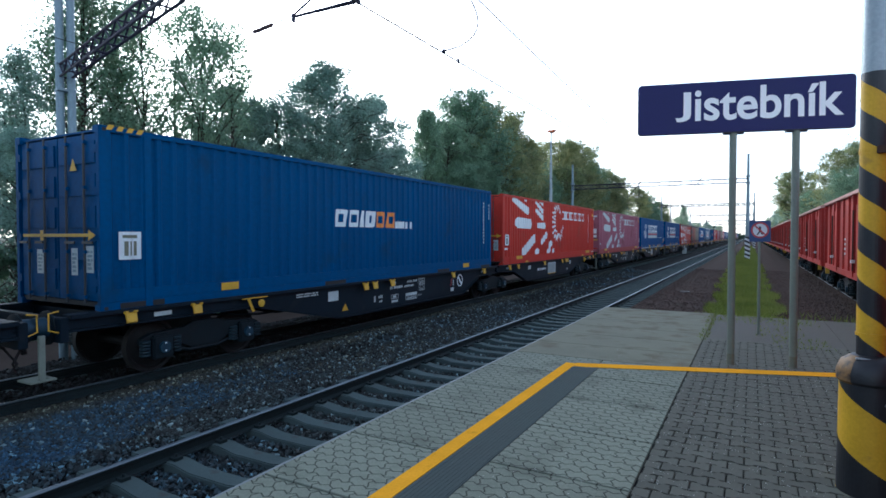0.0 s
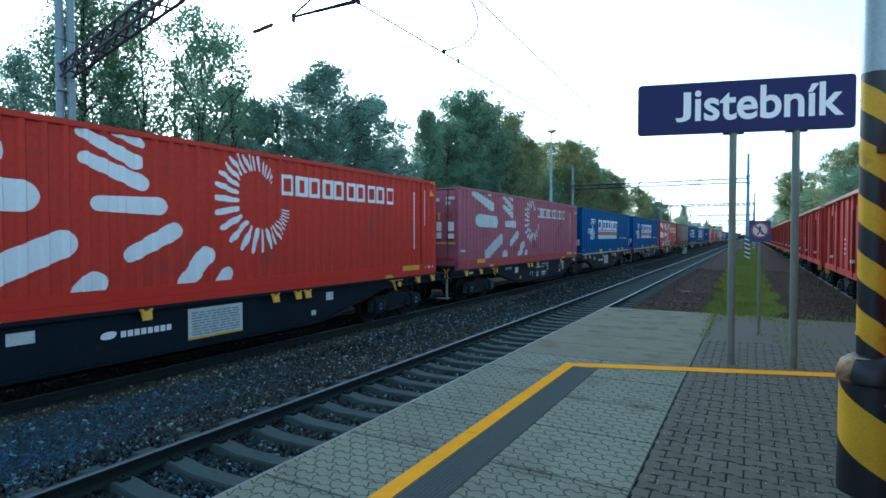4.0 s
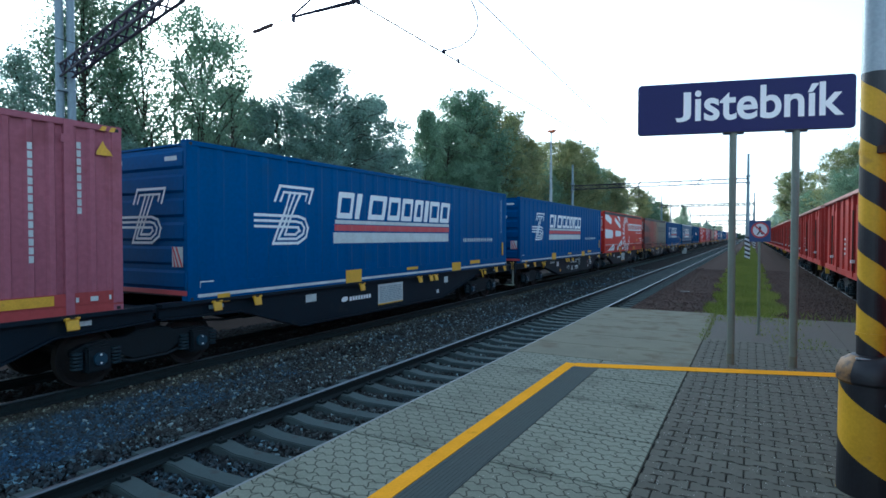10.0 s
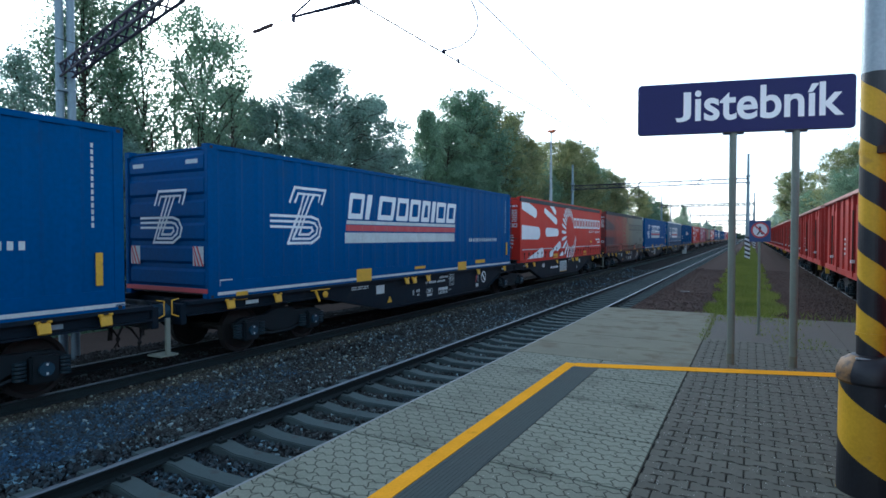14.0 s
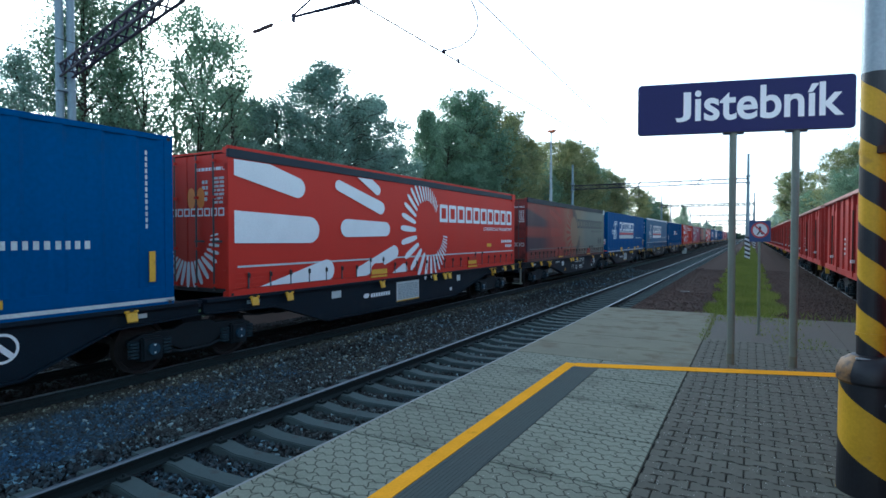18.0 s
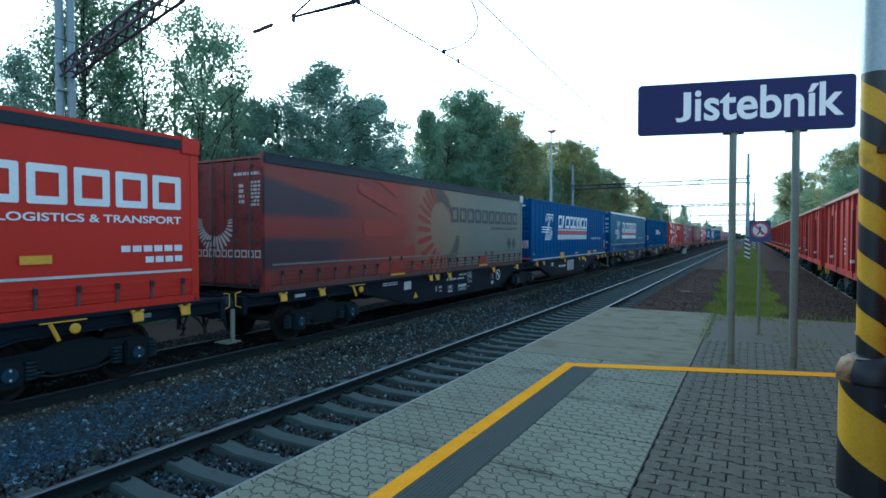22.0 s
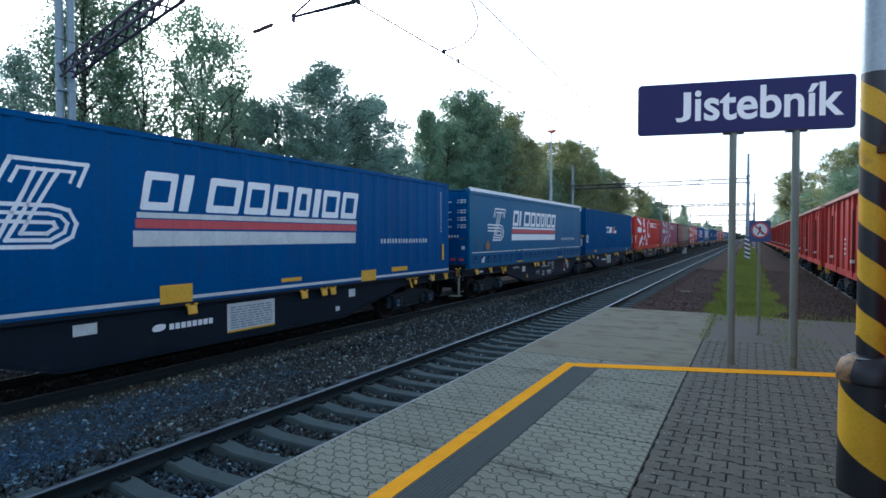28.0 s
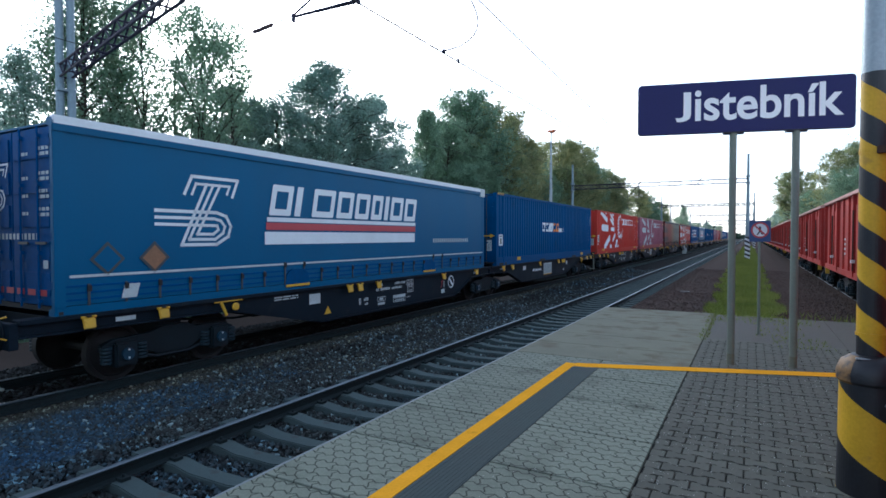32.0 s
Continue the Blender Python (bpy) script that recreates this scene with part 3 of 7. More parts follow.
stones("cinders", [(-2.6, 2.9, 14.4, 22, path_top, 9000), (-2.6, 2.9, 22, 38, path_top, 9000), (-3.15, -2.6, 14.4, 40, lambda x, y: 0.30 + (x + 2.6) * 0.18, 3000)], 18, "dark reddish cinders on the path", (0.008, 0.022), STONES_RED)

# stones below the wagons: oily, and darkened further to stand in for shadow
stones("ballast", [(-12.4, -9.1, -9, 30, bed, 20000), (-9.1, -8.7, -9, 2, bed, 1200)], 25, "oily ballast under the train, coloured near black for the shade there", mat=STONES_OIL_SHADE)

HEAD = [(-0.018, 0.002), (0.020, 0.002), (0.036, -0.012), (-0.036, -0.012)]
WEB = [(-0.036, -0.012), (-0.034, -0.04), (-0.009, -0.055), (-0.009, -0.125), (-0.07, -0.145), (-0.075, -0.16), (0.075, -0.16), (0.07, -0.145), (0.009, -0.125), (0.009, -0.055), (0.034, -0.04), (0.036, -0.012)]


stones("ballast", [(-8.3, -6.9, 2.0, 4.4, bed, 6200), (-8.2, -7.2, 4.4, 6.2, bed, 2000), (-8.0, -7.2, 6.2, 8.0, bed, 450)], 15, "strikingly blue-grey crushed stones between the tracks", mat=STONES_BLUE)
stones("ballast", [(-9.15, -8.7, 2, 5, bed, 1500), (-9.1, -8.2, 5, 9, bed, 2600), (-9.1, -8.1, 9, 22, bed, 4200), (-9.1, -8.2, 22, 45, bed, 2500), (-7.6, -6.0, 8, 14, bed, 1200)], 16, "tan and brown dusty crushed stones beside the rail", mat=STONES_TAN)


def track(name, x, z, sleepers, label, sunk=0.0):
    t = thing(name, label, "railway track", kind="structure", at=(x, 0, z))
    for sx in (-0.7525, 0.7525):
        r = part("rail", Geo().prism([(p + sx, q) for p, q in WEB], "y", -190, 650), RAIL, t, "rust-brown rail web and foot")
        part("rail_head", Geo().prism([(p + sx, q) for p, q in HEAD], "y", -190, 650), RAILTOP, r, "bright worn rail head")
    prof = [(-1.3, -0.36), (-1.3, -0.16), (-0.95, -0.145), (-0.55, -0.15), (-0.3, -0.19), (0.3, -0.19), (0.55, -0.15), (0.95, -0.145), (1.3, -0.16), (1.3, -0.36)]
    sg = Geo().prism(prof, "y", -0.115, 0.115)
    me = sg.mesh("sleeper", SLEEPER, bevel=0.012)
    clipg = Geo()
    for s in (-1, 1):
        for d in (-1, 1):
            c = s * 0.7525 + d * 0.11
            clipg.box(c - 0.05, c + 0.05, -0.05, 0.05, -0.15, -0.115)
            clipg.tube([(c, 0, -0.12), (c, 0, -0.085)], 0.014, 6)
    cme = clipg.mesh("rail_clip", RAIL)
    for i in range(sleepers):
        y = 0.35 + 0.6 * i
        s = new("sleeper", me)
        s.parent, s.location = t, (0, y, -sunk)
        if y < 22 and not sunk:
            c = new("rail_clip", cme)
            c.parent = s
    rest = Geo()
    for i in list(range(-300, 0)) + list(range(sleepers, 900)):
        y = 0.35 + 0.6 * i
        if y < 400:
            rest.prism([(p, q - sunk) for p, q in prof], "y", y - 0.115, y + 0.115)
    r = part("sleeper", rest, SLEEPER, t)
    tagged(r, kind="stuff")
    return t


track("near_track", NEAR_X, 0.0, 240, "empty main track with concrete sleepers beside the platform")
track("far_track", TRAIN_X, 0.0, 60, "main track bedded in ballast under the container train", 0.075)
track("siding_track", RIGHT_X, 0.2, 60, "siding track under the red open wagons")


# ---- the container train ----
def letters(y0, y1, z0, z1, n, gap=0.28, lean=0.0, skip=()):
    """Plain blocks, one for each letter of a name that is not spelled."""
    w = (y1 - y0) / n
    return [bar(y0 + i * w, y0 + i * w + w * (1 - gap), z0, z1, lean) for i in range(n) if i not in skip]


def frames(y0, y1, z0, z1, n, gap, w, lean=0.0, widths=None):
    """Plain hollow blocks in a row; narrow ones are solid."""
    ws = widths or [1.0] * n
    unit = (y1 - y0 - gap * (n - 1)) / sum(ws)
    out, y = [], y0
    for k in ws:
        e = y + unit * k
        out.append(hollow(y, e, z0, z1, w, lean, 0.2 * w) if e - y > 2.6 * w else [bar(y, e, z0, z1, lean)])
        y = e + gap
    return out


def small(name, geo, mat, parent, label=""):
    """Marks too small to pick apart."""
    return tagged(part(name, geo, mat, parent, label), kind="stuff")


def petal(cy, cz, a, r0, r1, w0, w1):
    ca, sa = math.cos(a), math.sin(a)
    pts = [(r0, -w0), (r1, -w1), (r1 + w1 * 1.2, 0), (r1, w1), (r0, w0), (r0 - w0 * 0.8, 0)]
    return rounded([(cy + r * ca - w * sa, cz + r * sa + w * ca) for r, w in pts], 2)


def capsule(y0, z0, y1, z1, w0, w1, lo, hi, left):
    """A tapered stroke with round ends, cut off at the lower, upper and left edge of its side."""
    a = math.atan2(z1 - z0, y1 - y0)
    pts = [(y1 + w1 * 1.1 * math.cos(a + t), z1 + w1 * math.sin(a + t)) for t in [radians(-90 + 18 * i) for i in range(11)]]
    pts += [(y0 + w0 * 1.1 * math.cos(a + t), z0 + w0 * math.sin(a + t)) for t in [radians(90 + 18 * i) for i in range(11)]]
    return clip(clip(clip(pts, 1, hi, True), 1, lo, False), 0, left, False)


def emblem(kind, apart=False):
    """The sunburst of rounded petals and its ring, in metres along and up the side."""
    if kind == "curtain":
        big = [capsule(*q, 0.16, 2.64, 0.13) for q in ((-0.5, 2.74, 1.82, 2.22, 0.27, 0.22), (-0.4, 1.36, 2.20, 1.31, 0.32, 0.29), (0.2, -0.16, 2.76, 0.38, 0.18, 0.25), (3.22, 2.38, 4.92, 1.92, 0.13, 0.17),
                                                        (3.52, 1.37, 5.15, 1.36, 0.22, 0.19), (4.05, 0.26, 5.56, 0.73, 0.16, 0.19), (4.05, 2.74, 4.78, 2.38, 0.14, 0.13), (5.6, 0.0, 6.05, 0.24, 0.2, 0.16))]
        cy, cz, s = 7.55, 1.30, 1.13
    else:
        big = [capsule(*q, 0.345, 2.76, 0.2) for q in ((1.25, 2.70, 2.82, 2.30, 0.12, 0.18), (1.68, 1.75, 3.2, 1.72, 0.235, 0.22), (2.42, 0.50, 3.72, 1.06, 0.20, 0.20), (2.45, 2.80, 2.72, 2.73, 0.07, 0.07),
                                                       (4.0, 0.28, 4.15, 0.46, 0.20, 0.18), (4.0, 2.72, 4.82, 2.36, 0.08, 0.12), (4.05, 2.34, 4.92, 2.03, 0.10, 0.13), (4.25, 1.67, 5.22, 1.67, 0.12, 0.15),
                                                       (4.72, 0.87, 5.5, 1.26, 0.12, 0.15), (5.72, 0.36, 6.12, 0.82, 0.15, 0.17), (6.5, 0.3, 6.6, 0.47, 0.15, 0.13), (4.5, 2.80, 4.92, 2.66, 0.07, 0.07))]
        cy, cz, s = 7.45, 1.82, 0.78
    out, rays = list(big), []
    a = 62.0
    while a < 352:
        f = (a - 62) / 290
        w = 0.020 + 0.062 * math.sin(math.pi * f) ** 2
        r1 = np.interp(a, (62, 100, 130, 200, 270, 352), (0.85, 1.25, 1.45, 1.38, 1.22, 0.95))
        long = 0.22 + 0.42 * math.sin(math.pi * f)
        rays.append((a, petal(cy, cz, radians(a), (r1 - long) * s, r1 * s, w * s * 0.85, w * s * 1.05)))
        a += math.degrees(4.0 * w / (r1 - long * 0.4))
    return (out, rays) if apart else out + [p for _, p in rays]


def tz_mark(y, z, s):
    """The interlaced stripes beside the name on the blue boxes."""
    P = lambda pts: [(y + a * s, z + b * s) for a, b in pts]
    out = []
    out += stroke(P([(0.52, 0.86), (0.66, 1.16), (1.62, 1.16), (1.50, 0.86)]), 0.055 * s)
    out += stroke(P([(0.66, 0.86), (0.74, 1.04), (1.44, 1.04), (1.38, 0.90)]), 0.045 * s)
    out += stroke(P([(0.95, 1.04), (0.46, 0.0), (1.15, 0.0), (1.40, 0.14), (1.46, 0.32), (1.36, 0.50), (1.15, 0.56), (0.0, 0.56)]), 0.055 * s)
    out += stroke(P([(1.09, 1.04), (0.60, 0.09), (1.12, 0.09), (1.29, 0.20), (1.33, 0.32), (1.24, 0.42), (1.10, 0.45), (0.0, 0.45)]), 0.05 * s)
    out += stroke(P([(1.23, 1.04), (0.76, 0.18), (1.08, 0.18), (1.19, 0.26), (1.16, 0.33), (0.0, 0.34)]), 0.05 * s)
    return out


def plate_text(skin, parent, name, rows, y0, y1, z0, z1, mat, label, n=6, seed=1):
    """Unreadable small print as plain bars."""
    rg = random.Random(seed)
    polys = []
    for i in range(rows):
        z = z1 - (i + 0.85) * (z1 - z0) / rows
        y = y0
        while y < y1 - 0.03:
            w = rg.uniform(0.3, 1.0) * (y1 - y0) / n
            polys.append(bar(y, min(y1, y + w), z, z + 0.55 * (z1 - z0) / rows))
            y += w + 0.12 * (y1 - y0) / n
    return small(name, skin.decal(polys, 0.005), mat, parent, label)


def box_shell(kind, paint, label, corr=None, band=None):
    c = thing("shipping_container", label, "container", "containers on the train")
    L, H, W = BOX_L, BOX_H, 1.25
    posts = 0.09
    # frame
    g = Geo().box(W - 0.10, W, 0, L, 0, 0.15)
    part("bottom_rail", g, band or paint, c, bevel=0.008)
    part("bottom_rail", Geo().box(-W, -W + 0.10, 0, L, 0, 0.15), paint, c)
    part("top_rail", Geo().box(W - 0.07, W, 0, L, H - 0.09, H), paint, c, bevel=0.008)
    part("top_rail", Geo().box(-W, -W + 0.07, 0, L, H - 0.09, H), paint, c)
    for y in (0, L - 0.16):
        for x in (W - posts, -W):
            part("corner_post", Geo().box(x, x + posts, y, y + 0.16, 0.12, H - 0.1), paint, c, bevel=0.006)
            for z in (-0.002, H - 0.118):
                cg = Geo().box(x - (0.004 if x < 0 else 0.07), x + posts + (0.004 if x > 0 else 0.07), y - 0.003, y + 0.163, z, z + 0.12)
                part("corner_casting", cg, paint, c, bevel=0.008)
                hole = Geo().box(x + posts + 0.0055, x + posts + 0.008, y + 0.05, y + 0.11, z + 0.035, z + 0.085) if x > 0 else None
                if hole:
                    part("casting_hole", hole, GREASE, c)
    skin = Skin(W - 0.012, *(corr or (0.0, 0.0)), 0.16, L - 0.16) if kind != "curtain" else Skin(W - 0.006, 0, 0, 0.10, L - 0.10)
    if kind == "curtain":
        # fabric with slight billows
        g = Geo()
        n = 60
        for i in range(n + 1):
            y = 0.10 + (L - 0.20) * i / n
            for z in (0.16, 0.7, 1.4, 2.1, 2.68):
                g.v.append((W - 0.012 + 0.004 * math.sin(y * 3.1 + z) * math.sin(y * 1.3), y, z))
        for i in range(n):
            for j in range(4):
                a = i * 5 + j
                g.f.append((a, a + 5, a + 6, a + 1))
        part("curtain", g, paint, c, "printed tarpaulin side curtain", smooth=True)
    else:
        part("side_wall", skin.wall(0.15, H - 0.09), paint, c, "corrugated steel side")
        part("bottom_plate", Geo().box(W - 0.05, W - 0.005, 0.10, L - 0.10, 0.152, 0.335), band or paint, c, "smooth lower side plate", bevel=0.004)
    part("side_wall", Geo().box(-W + 0.01, -W + 0.04, 0.1, L - 0.1, 0.15, H - 0.09), paint, c)
    rg = Geo()
    for i in range(28):
        y = 0.12 + i * (L - 0.24) / 28
        rg.box(-W + 0.05, W - 0.05, y, y + 0.30, H - 0.05, H - 0.028)
    rg.box(-W + 0.04, W - 0.04, 0.05, L - 0.05, H - 0.08, H - 0.05)
    part("roof", rg, paint, c)
    part("floor", Geo().box(-W + 0.08, W - 0.08, 0.05, L - 0.05, 0.08, 0.15), GREASE, c)
    part("end_wall", Geo().box(-W + 0.08, W - 0.08, L - 0.10, L - 0.04, 0.12, H - 0.1), paint, c)
    return c, skin


def end_mark(name, polys, mat, parent, y=0.020, label=""):
    """Painted shapes on an end wall, as (across, up)."""
    g = Geo()
    for p in polys:
        g.add([(u, y, v) for u, v in p], [tuple(range(len(p)))])
    ob = part(name, g, mat, parent, label)
    return tagged(ob, kind="stuff") if len(polys) > 3 and name != "emblem" else ob


def print_lines(x0, x1, z0, z1, rows, seed):
    """Lines of unreadable data as plain bars."""
    rg, out = random.Random(seed), []
    for i in range(rows):
        z = z1 - (i + 1) * (z1 - z0) / rows
        h = 0.62 * (z1 - z0) / rows
        u = x0
        while u < x1 - 0.03:
            e = min(x1, u + rg.uniform(0.05, 0.16))
            out.append(bar(u, e, z, z + h))
            u = e + 0.025
    return out


def half_ring(cx, cz, r, a0, a1):
    """Rays round part of a ring, thick at the middle of the sweep."""
    out, a = [], a0
    while a < a1:
        f = (a - a0) / (a1 - a0)
        w = (0.018 + 0.050 * math.sin(math.pi * (1 - f) ** 0.8)) * r
        long = (0.22 + 0.30 * math.sin(math.pi * f)) * r
        out.append(petal(cx, cz, radians(a), r - long, r, w * 0.8, w))
        a += math.degrees(3.6 * w / r)
    return out


def door_end(c, paint, style="plain", seed=0):
    """Two door leaves with locking rods on the end that faces back along the line."""
    W, H = 1.25, BOX_H
    flat = style in ("ring", "faded_ring")
    leaves = {}
    for s in (-1, 1):
        d, panels = Geo(), []
        x0, x1 = (0.01, W - 0.10) if s > 0 else (-W + 0.10, -0.01)
        d.box(x0, x1, 0.05, 0.09, 0.16, H - 0.11)
        for i in range(5):
            z = 0.30 + i * 0.5
            panels.append(Geo().box(x0 + 0.06, x1 - 0.06, 0.025, 0.049, z, z + 0.34))
        leaf = leaves[s] = part("door", d, paint, c, "flat container door leaf" if flat else "container door leaf with pressed panels", bevel=0.006)
        if not flat:
            for q in panels:
                part("pressed_panel", q, paint, leaf, bevel=0.006)
        for u in (0.28, 0.72):
            x = x0 + (x1 - x0) * u
            part("lock_rod", Geo().tube([(x, 0.0, 0.12), (x, 0.0, H - 0.10)], 0.017, 8), paint if style == "blue" else ROD, leaf, smooth=True)
            for z in (0.2, 0.9, 1.9, 2.6):
                part("rod_bracket", Geo().box(x - 0.04, x + 0.04, -0.02, 0.03, z, z + 0.05), paint, leaf)
            part("door_handle", Geo().box(x - 0.02, x + 0.26 * s, -0.03, -0.012, 1.05, 1.09), ROD, leaf)
        for z in (0.4, 1.1, 1.8, 2.45):
            hx = W - 0.1 if s > 0 else -W + 0.1
            part("hinge", Geo().box(hx - 0.05, hx + 0.05, 0.0, 0.05, z, z + 0.12), paint, leaf)
    l, r = leaves[-1], leaves[1]
    if style == "plain":
        for x0, x1, z0, z1 in ((0.42, 0.60, 0.55, 0.98), (0.84, 1.04, 0.60, 1.02), (-0.62, -0.42, 0.55, 0.95)):
            end_mark("label", [bar(x0, x1, z0, z1)], PALE, r if x0 > 0 else l, label="worn white data label")
            end_mark("small_print", print_lines(x0 + 0.03, x1 - 0.03, z0 + 0.05, z1 - 0.05, 5, seed), MASTP, r if x0 > 0 else l, 0.018)
        end_mark("warning_triangle", [[(0.40, 2.20), (0.60, 2.20), (0.50, 2.40)]], YEL, r, label="yellow warning triangle")
    elif style == "weathered":
        for x0, x1, z0, z1 in ((0.38, 0.58, 1.35, 1.66), (0.82, 1.06, 1.35, 1.66), (0.38, 0.58, 1.06, 1.30), (0.82, 1.06, 1.06, 1.26)):
            end_mark("label", [bar(x0, x1, z0, z1)], WHITE, r, label="white data label")
        for x0, x1, z0, z1 in ((0.36, 0.50, 2.36, 2.48), (0.74, 1.10, 2.42, 2.52), (0.74, 0.92, 2.24, 2.36)):
            end_mark("label", [bar(x0, x1, z0, z1)], PALE, r)
        end_mark("code_mark", print_lines(-1.08, -0.74, 2.40, 2.48, 1, 5) + [bar(-0.86, -0.80, 2.16, 2.38), bar(-1.08, -0.42, 1.94, 2.02)], PALE, l, label="white code blocks")
        end_mark("warning_triangle", [[(-0.62, 1.22), (-0.40, 1.22), (-0.51, 1.52)]], YEL, l, label="yellow warning triangle")
        end_mark("stripe", [bar(-1.10, 1.12, 0.90, 0.97)], YEL, c, 0.0195, "worn yellow stripe")
        end_mark("stripe", [bar(0.44, 0.53, 1.72, 1.98)], YEL, r)
        end_mark("stripe", [bar(0.40, 1.10, 0.34, 0.42)], RED, r)
    elif style == "blue":
        end_mark("emblem", tz_mark(-1.08, 1.55, 0.62), WHITE, l, label="interlaced white stripes")
        for z in (2.36, 2.0, 1.74, 1.48):
            end_mark("small_print", print_lines(0.34, 0.52, z, z + 0.08, 1, seed) + print_lines(0.76, 1.10, z - 0.02, z + 0.14, 2, seed + 1), PALE, r, label="small white data")
        end_mark("web_line", letters(-0.95, 0.85, 1.12, 1.21, 16, 0.4), PALE, c, 0.0185, "row of small white blocks")
        end_mark("stripe", letters(-1.10, 1.10, 0.30, 0.39, 7, 0.3), REDP, c, 0.0185, "broken red reflective stripe")
        for x in (-1.02, 0.92):
            end_mark("label", [bar(x, x + 0.13, 0.70, 0.82)], PALE, r if x > 0 else l)
    else:
        ink = WHITE if style == "ring" else PALE
        for q in half_ring(*((0.05, 1.05, 0.86) if style == "ring" else (-0.30, 1.42, 0.56)), 165, 375):
            end_mark("petal", [q], ink, c, 0.045, "white ray")
        end_mark("code_mark", print_lines(0.25, 1.10, 2.44, 2.54, 1, seed), ink, r, 0.046, "white code blocks")
        end_mark("small_print", print_lines(0.45, 0.62, 1.86, 2.30, 4, seed) + print_lines(0.80, 1.08, 1.80, 2.34, 7, seed + 1), PALE, r, 0.046, "rows of small white data")
        z = 1.56 if style == "ring" else 0.72
        for q in frames(-0.9, 1.08, z, z + 0.16, 10, 0.035, 0.032):
            end_mark("letter_block", q, ink, c, 0.046)
        if style == "ring":
            for x in (0.02, 0.30):
                end_mark("label", [rounded(bar(x, x + 0.22, 1.72, 2.12), 2)], ORANGE, r, 0.0455, "faded orange sticker")


def rib_end(c, paint, mark=True):
    """A closed end wall with horizontal swages and hazard stripes."""
    W, H = 1.25, BOX_H
    g = Geo().box(-W + 0.09, W - 0.09, 0.06, 0.09, 0.14, H - 0.1)
    e = part("end_wall", g, paint, c, "end wall with horizontal swages")
    for i in range(6):
        z = 0.22 + i * 0.43
        part("swage", Geo().prism([(0.059, z), (0.02, z + 0.05), (0.02, z + 0.29), (0.059, z + 0.34)], "x", -W + 0.13, W - 0.13), paint, e)
    if mark:
        for x in (-1.10, 0.80):
            h = end_mark("hazard_panel", [bar(x, x + 0.30, 0.62, 0.98)], PALE, e, 0.0185, "white panel with red slanted stripes")
            for i in range(3):
                u = x + 0.10 * i
                end_mark("hazard_stripe", [[(u + 0.05, 0.62), (u + 0.10, 0.62), (max(x, u - 0.06), 0.98), (max(x, u - 0.11), 0.98)]], REDP, h, 0.0172)
        q = Geo()
        for poly in tz_mark(-0.75, 1.05, 0.85):
            o = len(q.v)
            q.v += [(-p[0] * -1 - 0.0, 0.0155, p[1]) for p in poly]
            q.f.append(tuple(range(o, o + len(poly))))
        part("emblem", q, WHITE, e, "interlaced white stripes")
    for x in (-1.0, 0.62):
        part("label", Geo().add([(x, 0.0165, 2.52), (x + 0.34, 0.0165, 2.52), (x + 0.34, 0.0165, 2.60), (x, 0.0165, 2.60)], [(0, 1, 2, 3)]), PALE, e)
    r = Geo().box(-W + 0.02, W - 0.02, -0.004, 0.03, 0.12, 0.20)
    part("end_sill", r, REDP, c, "red end sill")


def arrow(c):
    """A yellow arrow painted across the doors towards the side."""
    end_mark("arrow", [bar(-0.95, 1.0, 1.16, 1.21), [(1.0, 1.10), (1.2, 1.185), (1.0, 1.27)], bar(-0.4, -0.3, 1.10, 1.27)], YEL, c, -0.034, "yellow painted arrow")


def side_notice(c, k):
    n = part("label", k.decal([bar(0.30, 0.66, 0.80, 1.24)], 0.03), WHITE, c, "white notice with small print")
    small("small_print", k.decal([bar(0.36, 0.60, 1.14, 1.19)] + [bar(0.38 + 0.08 * i, 0.43 + 0.08 * i, 0.86, 1.09) for i in range(3)], 0.034), FOOT, n)


def blue_unit():
    c, k = box_shell("box", NAVY, "dark blue corrugated steel container with a short white and orange name", (0.278, 0.044))
    door_end(c, NAVY, "plain", 1)
    marks("letter_block", k, frames(5.5, 7.06, 1.40, 1.82, 4, 0.07, 0.11, 0.05, [1, 1, 0.36, 0.9]), 0.004, WHITE, c, "white letter block")
    marks("letter_block", k, frames(7.12, 8.0, 1.40, 1.82, 2, 0.07, 0.11, 0.05, [1, 1]), 0.004, ORANGE, c, "orange letter block")
    marks("letter_block", k, letters(8.08, 9.0, 1.39, 1.58, 4, 0.25), 0.004, WHITE, c, "small white letter block")
    arrow(c)
    marks("height_mark", Skin(1.252), [bar(0.10 + 0.16 * i, 0.19 + 0.16 * i, 2.80, 2.88, 0.05) for i in range(4)], 0.006, YEL, c, "yellow height warning stripe")
    side_notice(c, k)
    small("code_mark", k.decal([bar(13.9, 13.98, 0.9 + 0.12 * i, 0.98 + 0.12 * i) for i in range(13)] + [bar(14.3, 14.36, 1.8 + 0.12 * i, 1.88 + 0.12 * i) for i in range(5)]), PALE, c)
    marks("yellow_plate", Skin(1.25), [bar(2.2, 2.6, 0.16, 0.30), bar(12.15, 12.6, 0.10, 0.24)], 0.006, YEL, c)
    for y in (0.3, 5.1, 10.4, 13.6):
        part("fork_pocket", Geo().box(1.25, 1.254, y, y + 0.75, 0.03, 0.12), GREASE, c, "dark fork pocket")
    part("stacking_post", Geo().box(1.15, 1.256, 0.72, 0.84, 0.0, BOX_H), NAVY, c)
    return c


